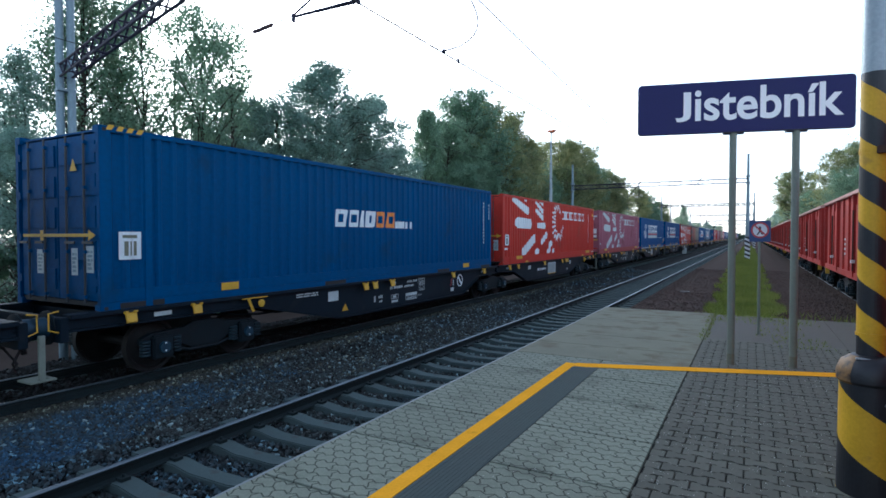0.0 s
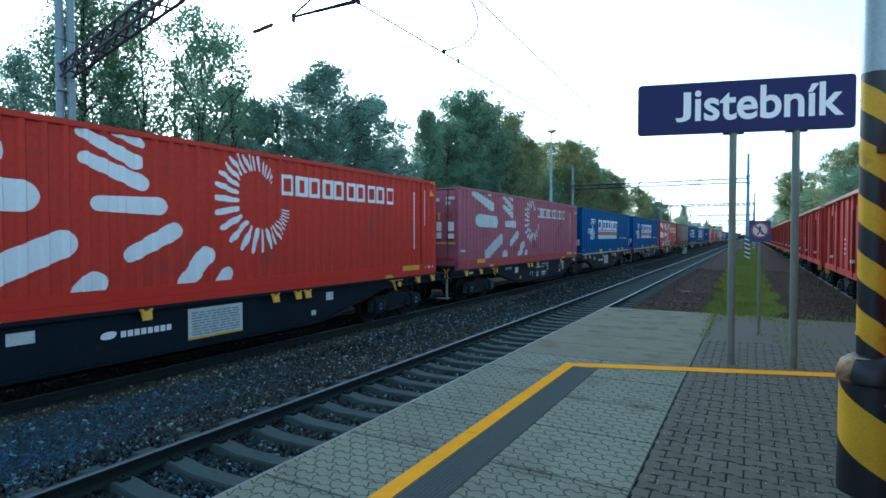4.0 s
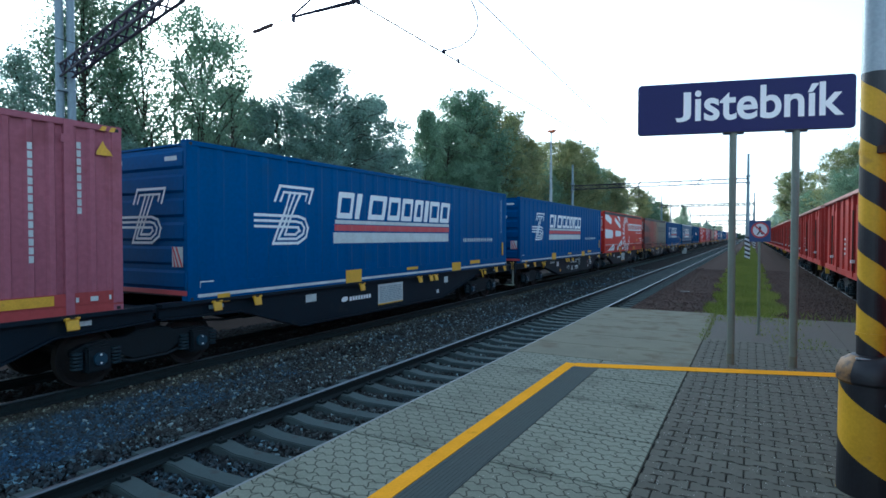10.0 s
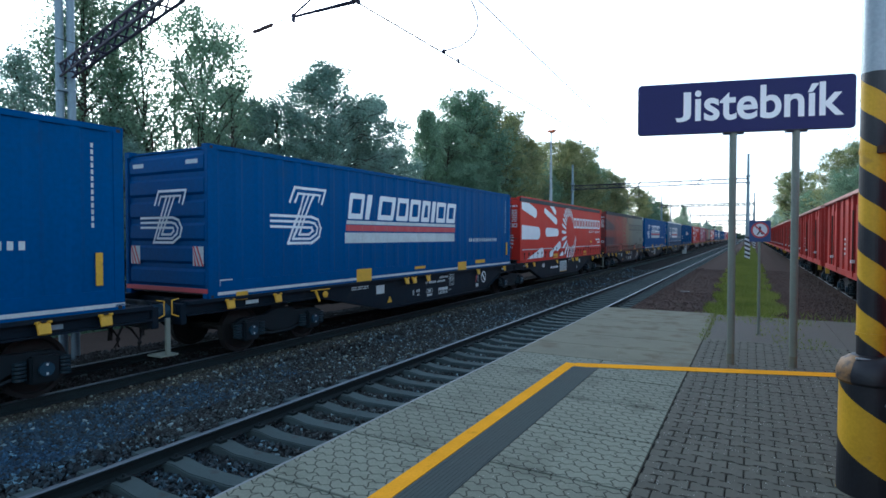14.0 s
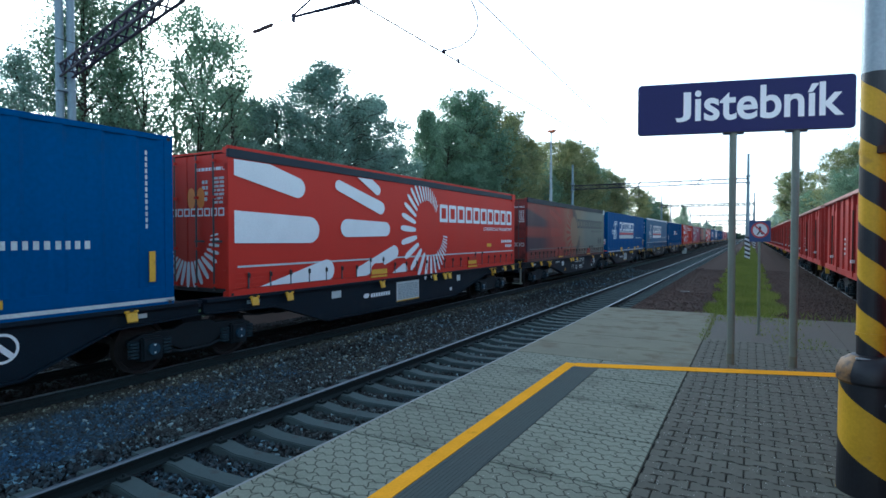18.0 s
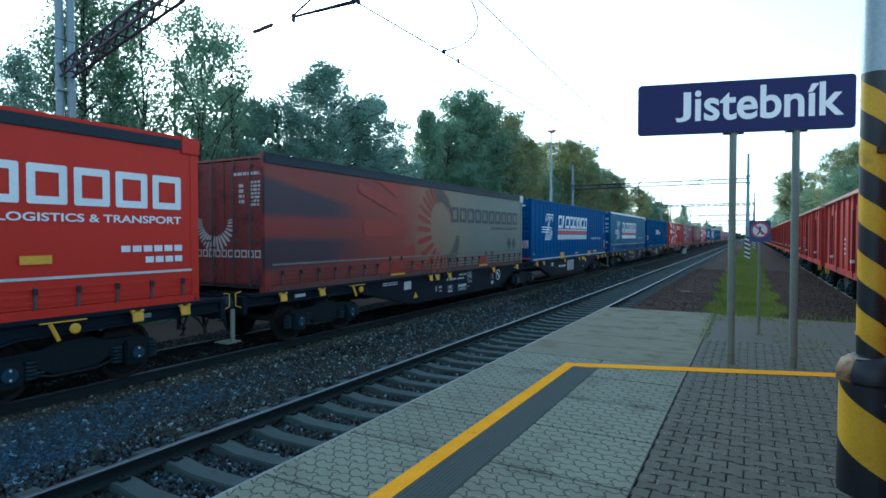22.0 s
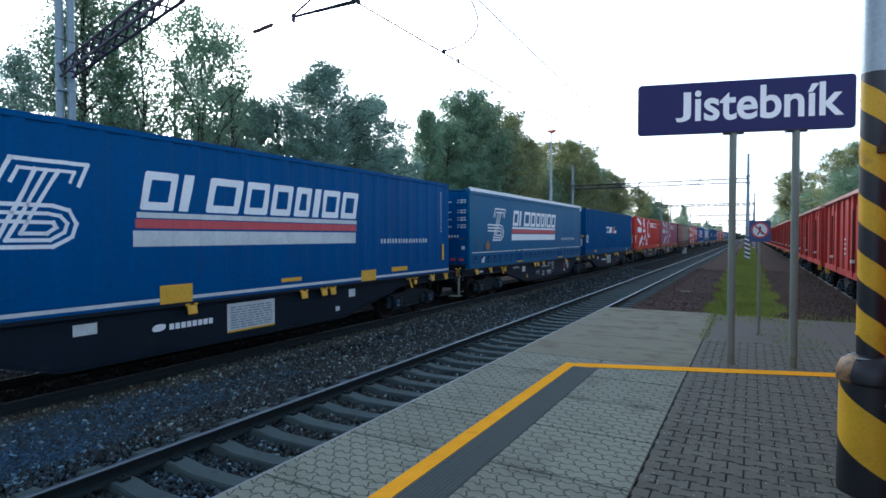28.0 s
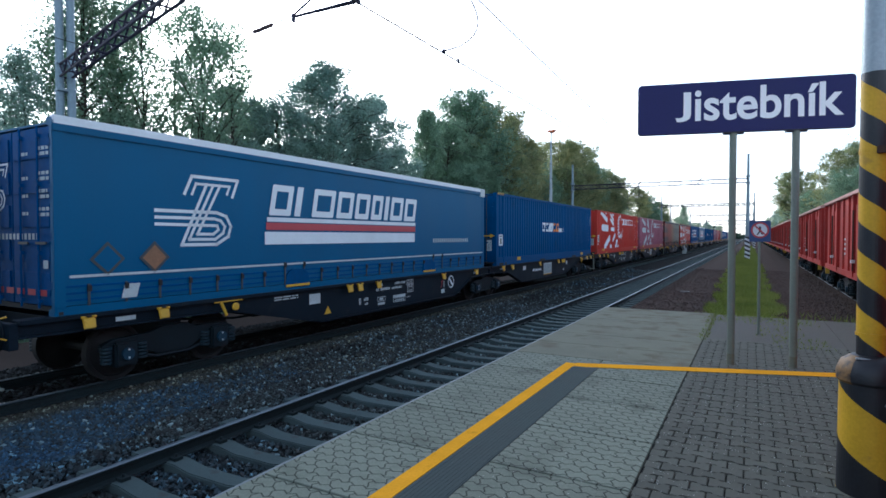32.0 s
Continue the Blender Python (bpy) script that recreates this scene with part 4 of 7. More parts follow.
def emblem_box(paint, label, white, seed, band):
    c, k = box_shell("box", paint, label, (0.278, 0.044), band)
    door_end(c, paint, "weathered" if paint is MAROON else "plain", seed)
    marks("petal", k, emblem("box"), 0.004, white, c, "white painted petal")
    marks("letter_block", k, frames(8.0, 12.2, 2.04, 2.48, 10, 0.07, 0.08), 0.004, white, c, "white letter block")
    small("code_mark", k.decal([bar(13.86, 13.92, 1.5 + 0.12 * i, 1.595 + 0.12 * i) for i in range(9)] + [bar(13.2, 13.26, 0.8 + 0.12 * i, 0.895 + 0.12 * i) for i in range(14)] + [bar(0.2, 0.62, 0.62, 0.7)]), white, c)
    marks("yellow_plate", Skin(1.25), [bar(1.47, 2.15, 0.20, 0.34), bar(12.6, 13.5, 0.18, 0.32)], 0.006, YEL, c)
    part("stacking_post", Geo().box(1.15, 1.256, 0.72, 0.84, 0.0, BOX_H), paint, c)
    part("stacking_post", Geo().box(1.15, 1.256, BOX_L - 0.84, BOX_L - 0.72, 0.0, BOX_H), paint, c)
    part("warning_triangle", k.decal([[(14.1, 2.40), (14.34, 2.40), (14.22, 2.62)]], 0.04), YEL, c)
    for i in range(2):
        part("height_mark", Skin(1.252).decal([bar(14.16 + 0.14 * i, 14.24 + 0.14 * i, 2.77, 2.84, 0.04)], 0.006), YEL, c, "yellow height warning stripe")
    for y in (2.5, 11.7):
        part("lifting_lug", Geo().prism([(y, 0.0), (y + 0.46, 0.0), (y + 0.36, 0.11), (y + 0.10, 0.11)], "x", 1.25, 1.258), YEL, c, "yellow rounded lifting mark")
    part("label", k.decal([bar(13.78, 14.30, 0.20, 0.27)], 0.04), PALE, c)
    part("vent", Geo().box(1.235, 1.262, 13.62, 13.74, 2.52, 2.64), paint, c, bevel=0.004)
    if paint is RED:
        side_notice(c, k)
        arrow(c)
    return c


def slant_marks(c, k, lift=0.004, stain=PALE):
    part("emblem", k.decal(tz_mark(1.55, 1.02, 1.04), lift), WHITE, c, "interlaced white stripes")
    marks("letter_block", k, frames(4.02, 4.92, 1.60, 2.24, 2, 0.11, 0.135, 0.13, [1, 0.3]) + frames(5.28, 9.66, 1.60, 2.24, 7, 0.11, 0.135, 0.13, [1.25, 1.0, 0.95, 0.8, 0.3, 1.0, 1.0]), lift, WHITE, c, "slanted white letter block")
    part("stripe", k.decal([bar(3.97, 9.70, 1.47, 1.56)], lift), stain, c, "thin pale stripe")
    part("stripe", k.decal([bar(3.95, 9.69, 1.30, 1.45)], lift), REDP, c, "red stripe")
    part("stripe", k.decal([bar(3.91, 9.66, 1.00, 1.26)], lift), stain, c, "broad pale stripe")
    small("web_line", k.decal(letters(10.75, 13.2, 0.98, 1.10, 18, 0.45), lift), PALE, c, "row of small white blocks")


def slant_box():
    c, k = box_shell("box", BLUE, "bright blue steel container with white slanted name and red stripe", (0.55, 0.022))
    rib_end(c, BLUE)
    slant_marks(c, k, 0.004)
    small("code_mark", k.decal([bar(14.02, 14.058, 1.30 + 0.10 * i, 1.37 + 0.10 * i) for i in range(13)]), PALE, c)
    part("yellow_plate", Geo().box(1.236, 1.262, 14.06, 14.16, 0.42, 0.92), YEL, c, "upright yellow plate", bevel=0.003)
    marks("yellow_plate", Skin(1.25), [bar(11.2, 12.0, 0.20, 0.32)], 0.006, YEL, c)
    s = Skin(1.25)
    part("sill_stripe", s.decal([bar(0.2, 14.5, 0.07, 0.13)], 0.004), PALE, c, "white line along the sill")
    part("label", k.decal([bar(0.25, 0.55, 0.24, 0.36)], 0.02), PALE, c)
    for y, w, z0, z1 in ((0.62, 0.28, -0.06, 0.10), (4.35, 0.62, 0.0, 0.34), (9.85, 0.62, 0.0, 0.30), (7.1, 0.6, 0.2, 0.28)):
        part("grapple_pad", Geo().box(1.25, 1.262, y, y + w, z0, z1), YEL, c, "yellow grapple pad", bevel=0.004)
    return c


def strapped(c, paint, dark, roll, web=None):
    """Lower skirt of a curtain side: band, straps with buckles, sliding lock plates."""
    g = Skin(1.25).decal([bar(0.2, BOX_L - 0.15, 0.56, 0.60)], 0.006)
    part("webbing_band", g, web or PALE, c, "grey webbing band" if web else "pale webbing band")
    n = 25
    for i in range(n):
        y = 0.45 + i * (BOX_L - 0.8) / (n - 1)
        up = 0.62 if i in (7, 8, 18, 19) else 0.46
        st = part("strap", Geo().box(1.246, 1.262, y, y + 0.035, 0.14, up), DARKMARK, c)
        b = Geo().box(1.26, 1.282, y - 0.012, y + 0.047, up - 0.11, up - 0.02)
        part("buckle", b, GREASE, st)
    f = Geo()
    for i in range(3):
        z = 0.22 + i * 0.10
        f.box(1.240, 1.250, 0.15, BOX_L - 0.12, z, z + 0.03)
    part("skirt_fold", f, paint, c, "folded lower skirt")
    for y in (4.45, 10.1):
        p = part("lift_pocket", Geo().prism([(y, 0.10), (y + 0.75, 0.10), (y + 0.70, 0.36), (y + 0.56, 0.46), (y + 0.2, 0.46), (y + 0.06, 0.36)], "x", 1.246, 1.268), dark, c, "scuffed lifting pocket")
        part("pocket_sill", Geo().box(1.25, 1.285, y + 0.02, y + 0.73, 0.09, 0.14), YEL, p)
    part("roof_rail", Geo().box(1.20, 1.272, -0.01, BOX_L + 0.01, BOX_H - 0.20, BOX_H - 0.03), roll, c, bevel=0.012)
    part("rail_end", Geo().box(1.19, 1.285, BOX_L - 0.34, BOX_L + 0.012, BOX_H - 0.26, BOX_H + 0.02), REDC if paint is REDC else PALE, c, "rail end cap", bevel=0.01)


def curtain_red():
    c, k = box_shell("curtain", REDC, "bright red curtain-sided box with white sunburst petals")
    door_end(c, REDC, "ring", 4)
    marks("petal", k, emblem("curtain"), 0.017, WHITE, c, "white printed petal")
    marks("letter_block", k, frames(8.15, 14.15, 1.62, 2.18, 10, 0.09, 0.11), 0.008, WHITE, c, "white letter block")
    stencil("LOGISTICS & TRANSPORT", 11.45, 14.15, 1.38, 1.50, 1.254, c, WHITE, "white printed letters")
    small("code_mark", k.decal(letters(13.1, 14.2, 0.92, 1.02, 6, 0.2) + letters(13.5, 14.2, 0.74, 0.84, 4, 0.2), 0.008), WHITE, c)
    strapped(c, REDC, RED, TARP)
    marks("yellow_plate", Skin(1.25), [bar(4.5, 5.2, 0.17, 0.30), bar(10.15, 10.8, 0.20, 0.32), bar(11.7, 12.1, 0.78, 0.9)], 0.022, YEL, c)
    part("roof_edge", Geo().box(1.18, 1.262, 0, BOX_L, BOX_H - 0.035, BOX_H + 0.03), REDC, c, bevel=0.01)
    return c


def curtain_faded():
    c, k = box_shell("curtain", FADED, "dirty curtain-sided box, print faded from red to grey", None, SKIRT)
    door_end(c, DULLRED, "faded_ring", 6)
    E, R = emblem("curtain", True)
    marks("petal", k, E[3:8], 0.009, FRED, c, "red petal")
    marks("petal", k, [p for a, p in R if 112 < a < 285], 0.008, FRED, c, "red petal")
    marks("petal", k, [p for a, p in R if not 112 < a < 285], 0.008, DARKMARK, c, "thin dark ray")
    marks("letter_block", k, frames(8.05, 13.9, 1.64, 2.14, 10, 0.10, 0.105), 0.008, DARKMARK, c, "faint dark letter block")
    part("placard_holder", k.decal([[(13.0 + d, 0.62), (13.22 + d, 0.88), (13.0 + d, 1.14), (12.78 + d, 0.88)] for d in (0.0, 0.52)], 0.012), DARKMARK, c, "diamond placard holders")
    strapped(c, SKIRT, FRED, TARP, GREYWEB)
    stencil("LOGISTICS & TRANSPORT", 11.2, 13.9, 1.42, 1.52, 1.254, c, DARKMARK, "faint dark letters")
    part("roof_edge", Geo().box(1.18, 1.275, 0, BOX_L, BOX_H - 0.035, BOX_H + 0.02), TARP, c, bevel=0.01)
    return c


def curtain_blue():
    c, k = box_shell("curtain", TEAL, "blue curtain-sided box with white name and pale roof edge")
    door_end(c, BLUE, "blue", 9)
    slant_marks(c, k, 0.008, WHITE)
    for d in (0.75, 1.52):
        p = part("placard_holder", k.decal([[(d, 0.56), (d + 0.27, 0.82), (d, 1.09), (d - 0.27, 0.82)]], 0.012), DARKMARK, c, "diamond placard holder")
        part("placard", k.decal([[(d, 0.62), (d + 0.21, 0.82), (d, 1.03), (d - 0.21, 0.82)]], 0.016), TEAL if d < 1 else PLACARD, p)
    strapped(c, BLUE, NAVY, TEAL)
    part("label", Skin(1.25).decal([bar(0.95, 1.2, 0.2, 0.42, 0.06)], 0.015), PALE, c)
    part("roof_edge", Geo().box(1.18, 1.275, 0, BOX_L, BOX_H - 0.10, BOX_H + 0.03), WHITE, c, "white aluminium roof edge", bevel=0.01)
    return c


def bogie(w, y, spin):
    """A two-axle bogie under a wagon; returns nothing, lists its wheelsets."""
    for s in (1, -1):
        x = 1.0 * s
        prof = [(-1.25, 0.62), (-1.05, 0.70), (-0.45, 0.72), (-0.25, 0.80), (0.25, 0.80), (0.45, 0.72), (1.05, 0.70), (1.25, 0.62), (1.25, 0.52), (0.6, 0.50), (0.3, 0.34), (-0.3, 0.34), (-0.6, 0.50), (-1.25, 0.52)]
        f = part("bogie_side_frame", Geo().prism([(y + a, b) for a, b in prof], "x", x - 0.06, x + 0.06), BOGIE, w, "dark cast bogie side frame", bevel=0.01)
        for d in (-0.9, 0.9):
            a = part("axle_box", Geo().box(x - 0.10 if s > 0 else x - 0.16, x + 0.16 if s > 0 else x + 0.10, y + d - 0.19, y + d + 0.19, 0.26, 0.66), BOGIE, w, bevel=0.03)
            part("axle_cap", Geo().tube([(x + 0.16 * s, y + d, 0.46), (x + 0.205 * s, y + d, 0.46)], 0.10, 12), BUFFER, a, smooth=True)
            if s > 0:
                for k in (0.40, 0.53):
                    part("cap_bolt", Geo().tube([(x + 0.2, y + d, k), (x + 0.212, y + d, k)], 0.018, 6), PALE, a)
            for e in (-0.29, 0.29):
                sp = Geo()
                for i in range(5):
                    z = 0.34 + i * 0.055
                    sp.tube([(x + 0.07 * s, y + d + e, z), (x + 0.07 * s, y + d + e, z + 0.035)], 0.085, 10)
                part("spring", sp, SPRING, a, "blue-grey coil spring")
        part("brake_rod", Geo().tube([(x + 0.02, y - 0.7, 0.40), (x + 0.02, y - 0.3, 0.30), (x + 0.02, y + 0.3, 0.30), (x + 0.02, y + 0.7, 0.40)], 0.03, 6), BOGIE, w)
    part("bolster", Geo().box(-0.95, 0.95, y - 0.2, y + 0.2, 0.55, 0.9), BOGIE, w)
    for d in (-0.9, 0.9):
        g = Geo().tube([(-0.95, 0, 0), (0.95, 0, 0)], 0.08, 10)
        for s in (-1, 1):
            x = 0.75 * s
            g.lathe([(0.10, x - 0.085), (0.14, x - 0.06), (0.38, x - 0.03), (0.40, x - 0.065), (0.46, x - 0.065), (0.46, x + 0.065), (0.40, x + 0.065), (0.38, x + 0.02), (0.14, x + 0.06), (0.10, x + 0.085)], 28, "x")
            for k in range(6):
                a = k * math.pi / 3
                g.box(x + 0.02 * s, x + 0.05 * s, 0.24 * math.cos(a) - 0.03, 0.24 * math.cos(a) + 0.03, 0.24 * math.sin(a) - 0.03, 0.24 * math.sin(a) + 0.03)
        wh = part("wheelset", g, WHEEL, w, "steel wheelset", smooth=True)
        wh.location = (0, y + d, 0.46)
        spin.append(wh)


def flip_lock(w, y):
    """A lock folded down over the sill: hinge plate, hanging flap, dark pocket with its pin."""
    g = Geo().box(1.26, 1.325, y - 0.10, y + 0.10, 1.125, 1.16)
    g.prism([(1.30, 1.15), (1.35, 1.13), (1.375, 0.99), (1.35, 0.97), (1.31, 1.09)], "y", y - 0.085, y + 0.085)
    for d in (-0.08, 0.08):
        g.tube([(1.345, y + d - 0.02, 1.15), (1.345, y + d + 0.02, 1.15)], 0.02, 6)
    l = part("fold_down_lock", g, YEL, w, "yellow fold-down container lock", bevel=0.005)
    part("lock_pin", Geo().box(1.325, 1.352, y - 0.03, y + 0.03, 1.145, 1.172), GREASE, l)


def deck_frame(w, y0, y1, shape, cross):
    """One half of the wagon: two deep side beams, deck cross members."""
    for s in (1, -1):
        prof = [(y0, 1.17)] + [(y1, 1.17)] + [(a, b) for a, b in reversed(shape)]
        part("side_beam", Geo().prism(prof, "x", 1.12 if s > 0 else -1.20, 1.20 if s > 0 else -1.12), FRAME, w, "dark blue-black fish-belly side beam", bevel=0.008)
        fl = Geo()
        for (a, b), (c, d) in zip(shape, shape[1:]):
            fl.add([(1.06 * s, a, b), (1.26 * s, a, b), (1.26 * s, c, d), (1.06 * s, c, d), (1.06 * s, a, b - 0.03), (1.26 * s, a, b - 0.03), (1.26 * s, c, d - 0.03), (1.06 * s, c, d - 0.03)],
                   [(0, 1, 2, 3), (7, 6, 5, 4), (1, 5, 6, 2), (0, 3, 7, 4), (0, 4, 5, 1), (3, 2, 6, 7)])
        part("lower_flange", fl, FRAME, w)
        part("upper_flange", Geo().box(1.04 if s > 0 else -1.30, 1.30 if s > 0 else -1.04, y0, y1, 1.13, 1.195), FRAME, w, bevel=0.006)
    for y in cross:
        part("cross_member", Geo().box(-1.12, 1.12, y - 0.12, y + 0.12, 0.90, 1.14), FRAME, w)


def stencil(body, y0, y1, z0, z1, x, parent, paint=None, label="white stencilled letters"):
    """Painted letters on a side that faces +x."""
    fc = bpy.data.curves.new("stencil", "FONT")
    fc.body, fc.size, fc.extrude = body, 1.0, 0.0
    fc.offset = 0.02 if paint else 0.0
    fo = bpy.data.objects.new("stencil", fc)
    scene.collection.objects.link(fo)
    bpy.context.view_layer.update()
    me = bpy.data.meshes.new_from_object(fo)
    bpy.data.objects.remove(fo)
    me.materials.clear()
    me.materials.append(paint or PALE)
    ys, zs = [v.co.x for v in me.vertices], [v.co.y for v in me.vertices]
    for v in me.vertices:
        v.co = Vector((x, y0 + (v.co.x - min(ys)) / (max(ys) - min(ys)) * (y1 - y0), z0 + (v.co.y - min(zs)) / (max(zs) - min(zs)) * (z1 - z0)))
    o = new("stencil_letters", me)
    o.parent = parent
    return tagged(o, label)


def wagon_pair():
    """An articulated container wagon: two halves on three bogies."""
    w = thing("container_wagon", "dark blue-black articulated container wagon with yellow locks", "wagon", "wagons of the train")
    spin = []
    L = BOX_L
    mid = L + GAP_AB / 2
    end = 2 * L + GAP_AB
    A = [(-0.45, 0.97), (3.0, 0.95), (5.6, 0.39), (12.2, 0.39), (13.5, 0.90), (mid - 0.05, 0.95)]
    B = [(mid + 0.05, 0.95)] + [(mid + GAP_AB / 2 + a, b) for a, b in ((1.2, 0.90), (2.8, 0.39), (9.2, 0.39), (11.7, 0.95))] + [(end + 0.45, 0.97)]
    deck_frame(w, -0.45, mid - 0.05, A, (0.3, 3.4, 6.5, 9.5, 12.5))
    deck_frame(w, mid + 0.05, end + 0.45, B, (L + GAP_AB + 1.5, L + GAP_AB + 4.5, L + GAP_AB + 7.5, L + GAP_AB + 10.5, end - 0.3))
    part("gangway_plate", Geo().box(-1.1, 1.1, mid - 0.5, mid + 0.5, 1.00, 1.05), FRAME, w)
    part("joint", Geo().tube([(0, mid, 0.6), (0, mid, 1.0)], 0.3, 14), BOGIE, w)
    for y in (2.0, mid, end - 2.0):
        bogie(w, y, spin)
    for y, s in ((-0.45, -1), (end + 0.45, 1)):
        part("headstock", Geo().box(-1.25, 1.25, min(y, y + 0.12 * s), max(y, y + 0.12 * s), 0.80, 1.16), FRAME, w, bevel=0.01)
        for x in (-0.875, 0.875):
            b = Geo().tube([(x, y + 0.1 * s, 1.0), (x, y + 0.36 * s, 1.0)], 0.16, 16)
            b.tube([(x, y + 0.3 * s, 1.0), (x, y + 0.50 * s, 1.0)], 0.12, 16)
            bf = part("buffer", b, BUFFER, w, "dark blue buffer barrel", smooth=True)
            part("buffer_head", Geo().lathe([(0.13, 0), (0.25, 0.01), (0.255, 0.035), (0.17, 0.06)] if s > 0 else [(0.17, -0.06), (0.255, -0.035), (0.25, -0.01), (0.13, 0)], 20, "y", (x, y + 0.50 * s, 1.0)), BOGIE, bf, smooth=True)
        part("coupling", Geo().tube([(0, y, 0.95), (0, y + 0.35 * s, 0.9), (0.0, y + 0.6 * s, 0.78), (0.0, y + 0.62 * s, 0.5)], 0.045, 8), GREASE, w)
        for x in (-0.3, 0.35):
            part("brake_hose", Geo().tube([(x, y, 0.85), (x, y + 0.2 * s, 0.7), (x + 0.05, y + 0.35 * s, 0.45), (x, y + 0.28 * s, 0.30)], 0.022, 6), GREASE, w)
        if s > 0:
            st = Geo().box(0.92, 1.28, y + 0.12, y + 0.46, 0.30, 0.33)
            st.box(1.22, 1.27, y + 0.24, y + 0.32, 0.32, 0.95)
            part("shunter_step", st, POST, w, "grey folded shunter's step", bevel=0.006)
        part("grab_rail", Geo().tube([(1.2, y + 0.12 * s, 0.95), (1.2, y + 0.25 * s, 1.0), (1.2, y + 0.25 * s, 1.24), (1.2, y + 0.12 * s, 1.26)], 0.013, 6), YEL, w, "yellow grab rail")
    for y0, y1 in ((3.4, 6.2), (mid + 1.6, mid + 4.2)):
        part("brake_cylinder", Geo().tube([(0.55, y0 + 0.8, 0.78), (0.55, y0 + 1.5, 0.78)], 0.17, 14), BOGIE, w, smooth=True)
        part("brake_pipe", Geo().tube([(0.9, y0 - 1.6, 0.90), (0.9, y0, 0.72), (0.9, y1, 0.72), (0.9, y1 + 1.5, 0.90)], 0.025, 6), BOGIE, w)
    for y in (1.05, mid - 1.2, mid + 1.2, end - 1.05):
        part("sill_plate", Geo().box(1.202, 1.212, y - 0.16, y + 0.16, 1.005, 1.075), PALE if y < mid else MASTP, w, "small pale lettered plate")
    o = L + GAP_AB
    for y in (0.42, 1.62, 6.55, 6.95, 7.75, 11.3, 13.7, o + 0.55, o + 1.5, o + 4.9, o + 7.7, o + 8.35, o + 8.65, o + 13.3, o + 14.15):
        flip_lock(w, y)
    for y in (2.95, o + 12.2):
        m = Geo()
        m.lathe([(0.06, 1.26), (0.075, 1.28), (0.075, 1.31), (0.05, 1.32)], 14, "x", (0, y + 0.18, 1.0))
        m.box(1.26, 1.30, y - 0.28, y + 0.34, 1.11, 1.13)
        m.tube([(1.30, y - 0.15, 1.1), (1.32, y - 0.05, 0.86)], 0.03, 6)
        part("tie_down_winch", m, YEL, w, "yellow tie-down winch")
    k = Skin(1.202)
    part("data_plate", k.decal([bar(5.25, 5.62, 0.80, 1.03)], 0.004), PALE, w, "pale grey data plate")
    part("warning_triangle", k.decal([[(5.75, 0.52), (6.0, 0.52), (5.875, 0.70)]], 0.004), YEL, w)
    plate_text(k, w, "stencil_mark", 2, 4.2, 4.9, 0.98, 1.08, PALE, "white stencilled bars", 3, 2)
    rm = random.Random(6)
    for y0, y1, z0, z1 in ((7.92, 8.10, 1.00, 1.07), (8.68, 8.98, 1.00, 1.07), (9.02, 9.22, 1.00, 1.07), (7.80, 7.95, 0.88, 0.95), (8.00, 8.45, 0.88, 0.95), (8.52, 9.05, 0.88, 0.94), (7.06, 7.16, 0.60, 0.76), (7.26, 7.48, 0.68, 0.76), (7.30, 7.46, 0.57, 0.63)):
        g = Geo()
        y = y0
        while y < y1:
            e = min(y1, y + rm.uniform(0.045, 0.075))
            k.decal([bar(y, e - 0.016, z0, z1 - rm.choice((0, 0, 0.02)))], 0.005, g)
            y = e
        small("stencil_mark", g, PALE, w, "white stencilled bars")
    part("letter_frame", k.decal(hollow(9.28, 9.66, 0.945, 1.085, 0.014), 0.004), PALE, w, "thin white frame")
    stencil("GE", 9.33, 9.61, 0.968, 1.062, 1.207, w)
    part("letter_frame", k.decal(hollow(9.33, 9.66, 0.72, 0.925, 0.016) + hollow(9.40, 9.59, 0.76, 0.885, 0.016), 0.004), PALE, w, "double white frame")
    part("load_table", k.decal(hollow(8.60, 9.22, 0.50, 0.70, 0.018) + [bar(8.62, 9.20, 0.62, 0.68)] + [bar(8.62 + 0.1 * i, 8.65 + 0.1 * i, 0.52, 0.62) for i in range(1, 6)] + [bar(8.66, 9.16, 0.545, 0.56)], 0.004), PALE, w, "white load table")
    part("load_table", k.decal(hollow(7.86, 8.22, 0.60, 0.72, 0.016) + [bar(7.88, 8.20, 0.50, 0.565), bar(7.95, 8.12, 0.63, 0.69)], 0.004), PALE, w, "white load table")
    for i in range(3):
        part("stencil_mark", k.decal([bar(9.30 + 0.07 * i, 9.335 + 0.07 * i, 0.575, 0.605)], 0.005), PALE, w)
    part("brake_plate", k.decal(stroke([(11.32, 0.72), (11.40, 0.80), (11.36, 0.88), (11.44, 0.92)], 0.035), 0.005), REDP, w, "red lightning mark")
    part("brake_plate", k.decal([bar(11.34, 11.56, 0.52, 0.64), bar(11.50, 11.54, 0.70, 0.90)], 0.004), PALE, w, "small white plate")
    cr = [(math.cos(i * math.pi / 14), math.sin(i * math.pi / 14)) for i in range(29)]
    ring = [[(12.0 + 0.205 * a[0] * r, 0.84 + 0.205 * a[1] * r) for a, r in ((p, 1.0), (q, 1.0), (q, 0.82), (p, 0.82))] for p, q in zip(cr, cr[1:])]
    part("brake_mark", k.decal(ring + stroke([(11.90, 0.94), (12.10, 0.74)], 0.075), 0.005), WHITE, w, "white ring with a slanted bar")
    part("notice_board", k.decal([bar(o + 5.75, o + 6.95, 0.50, 1.05)], 0.006), PALE, w, "pale printed notice board")
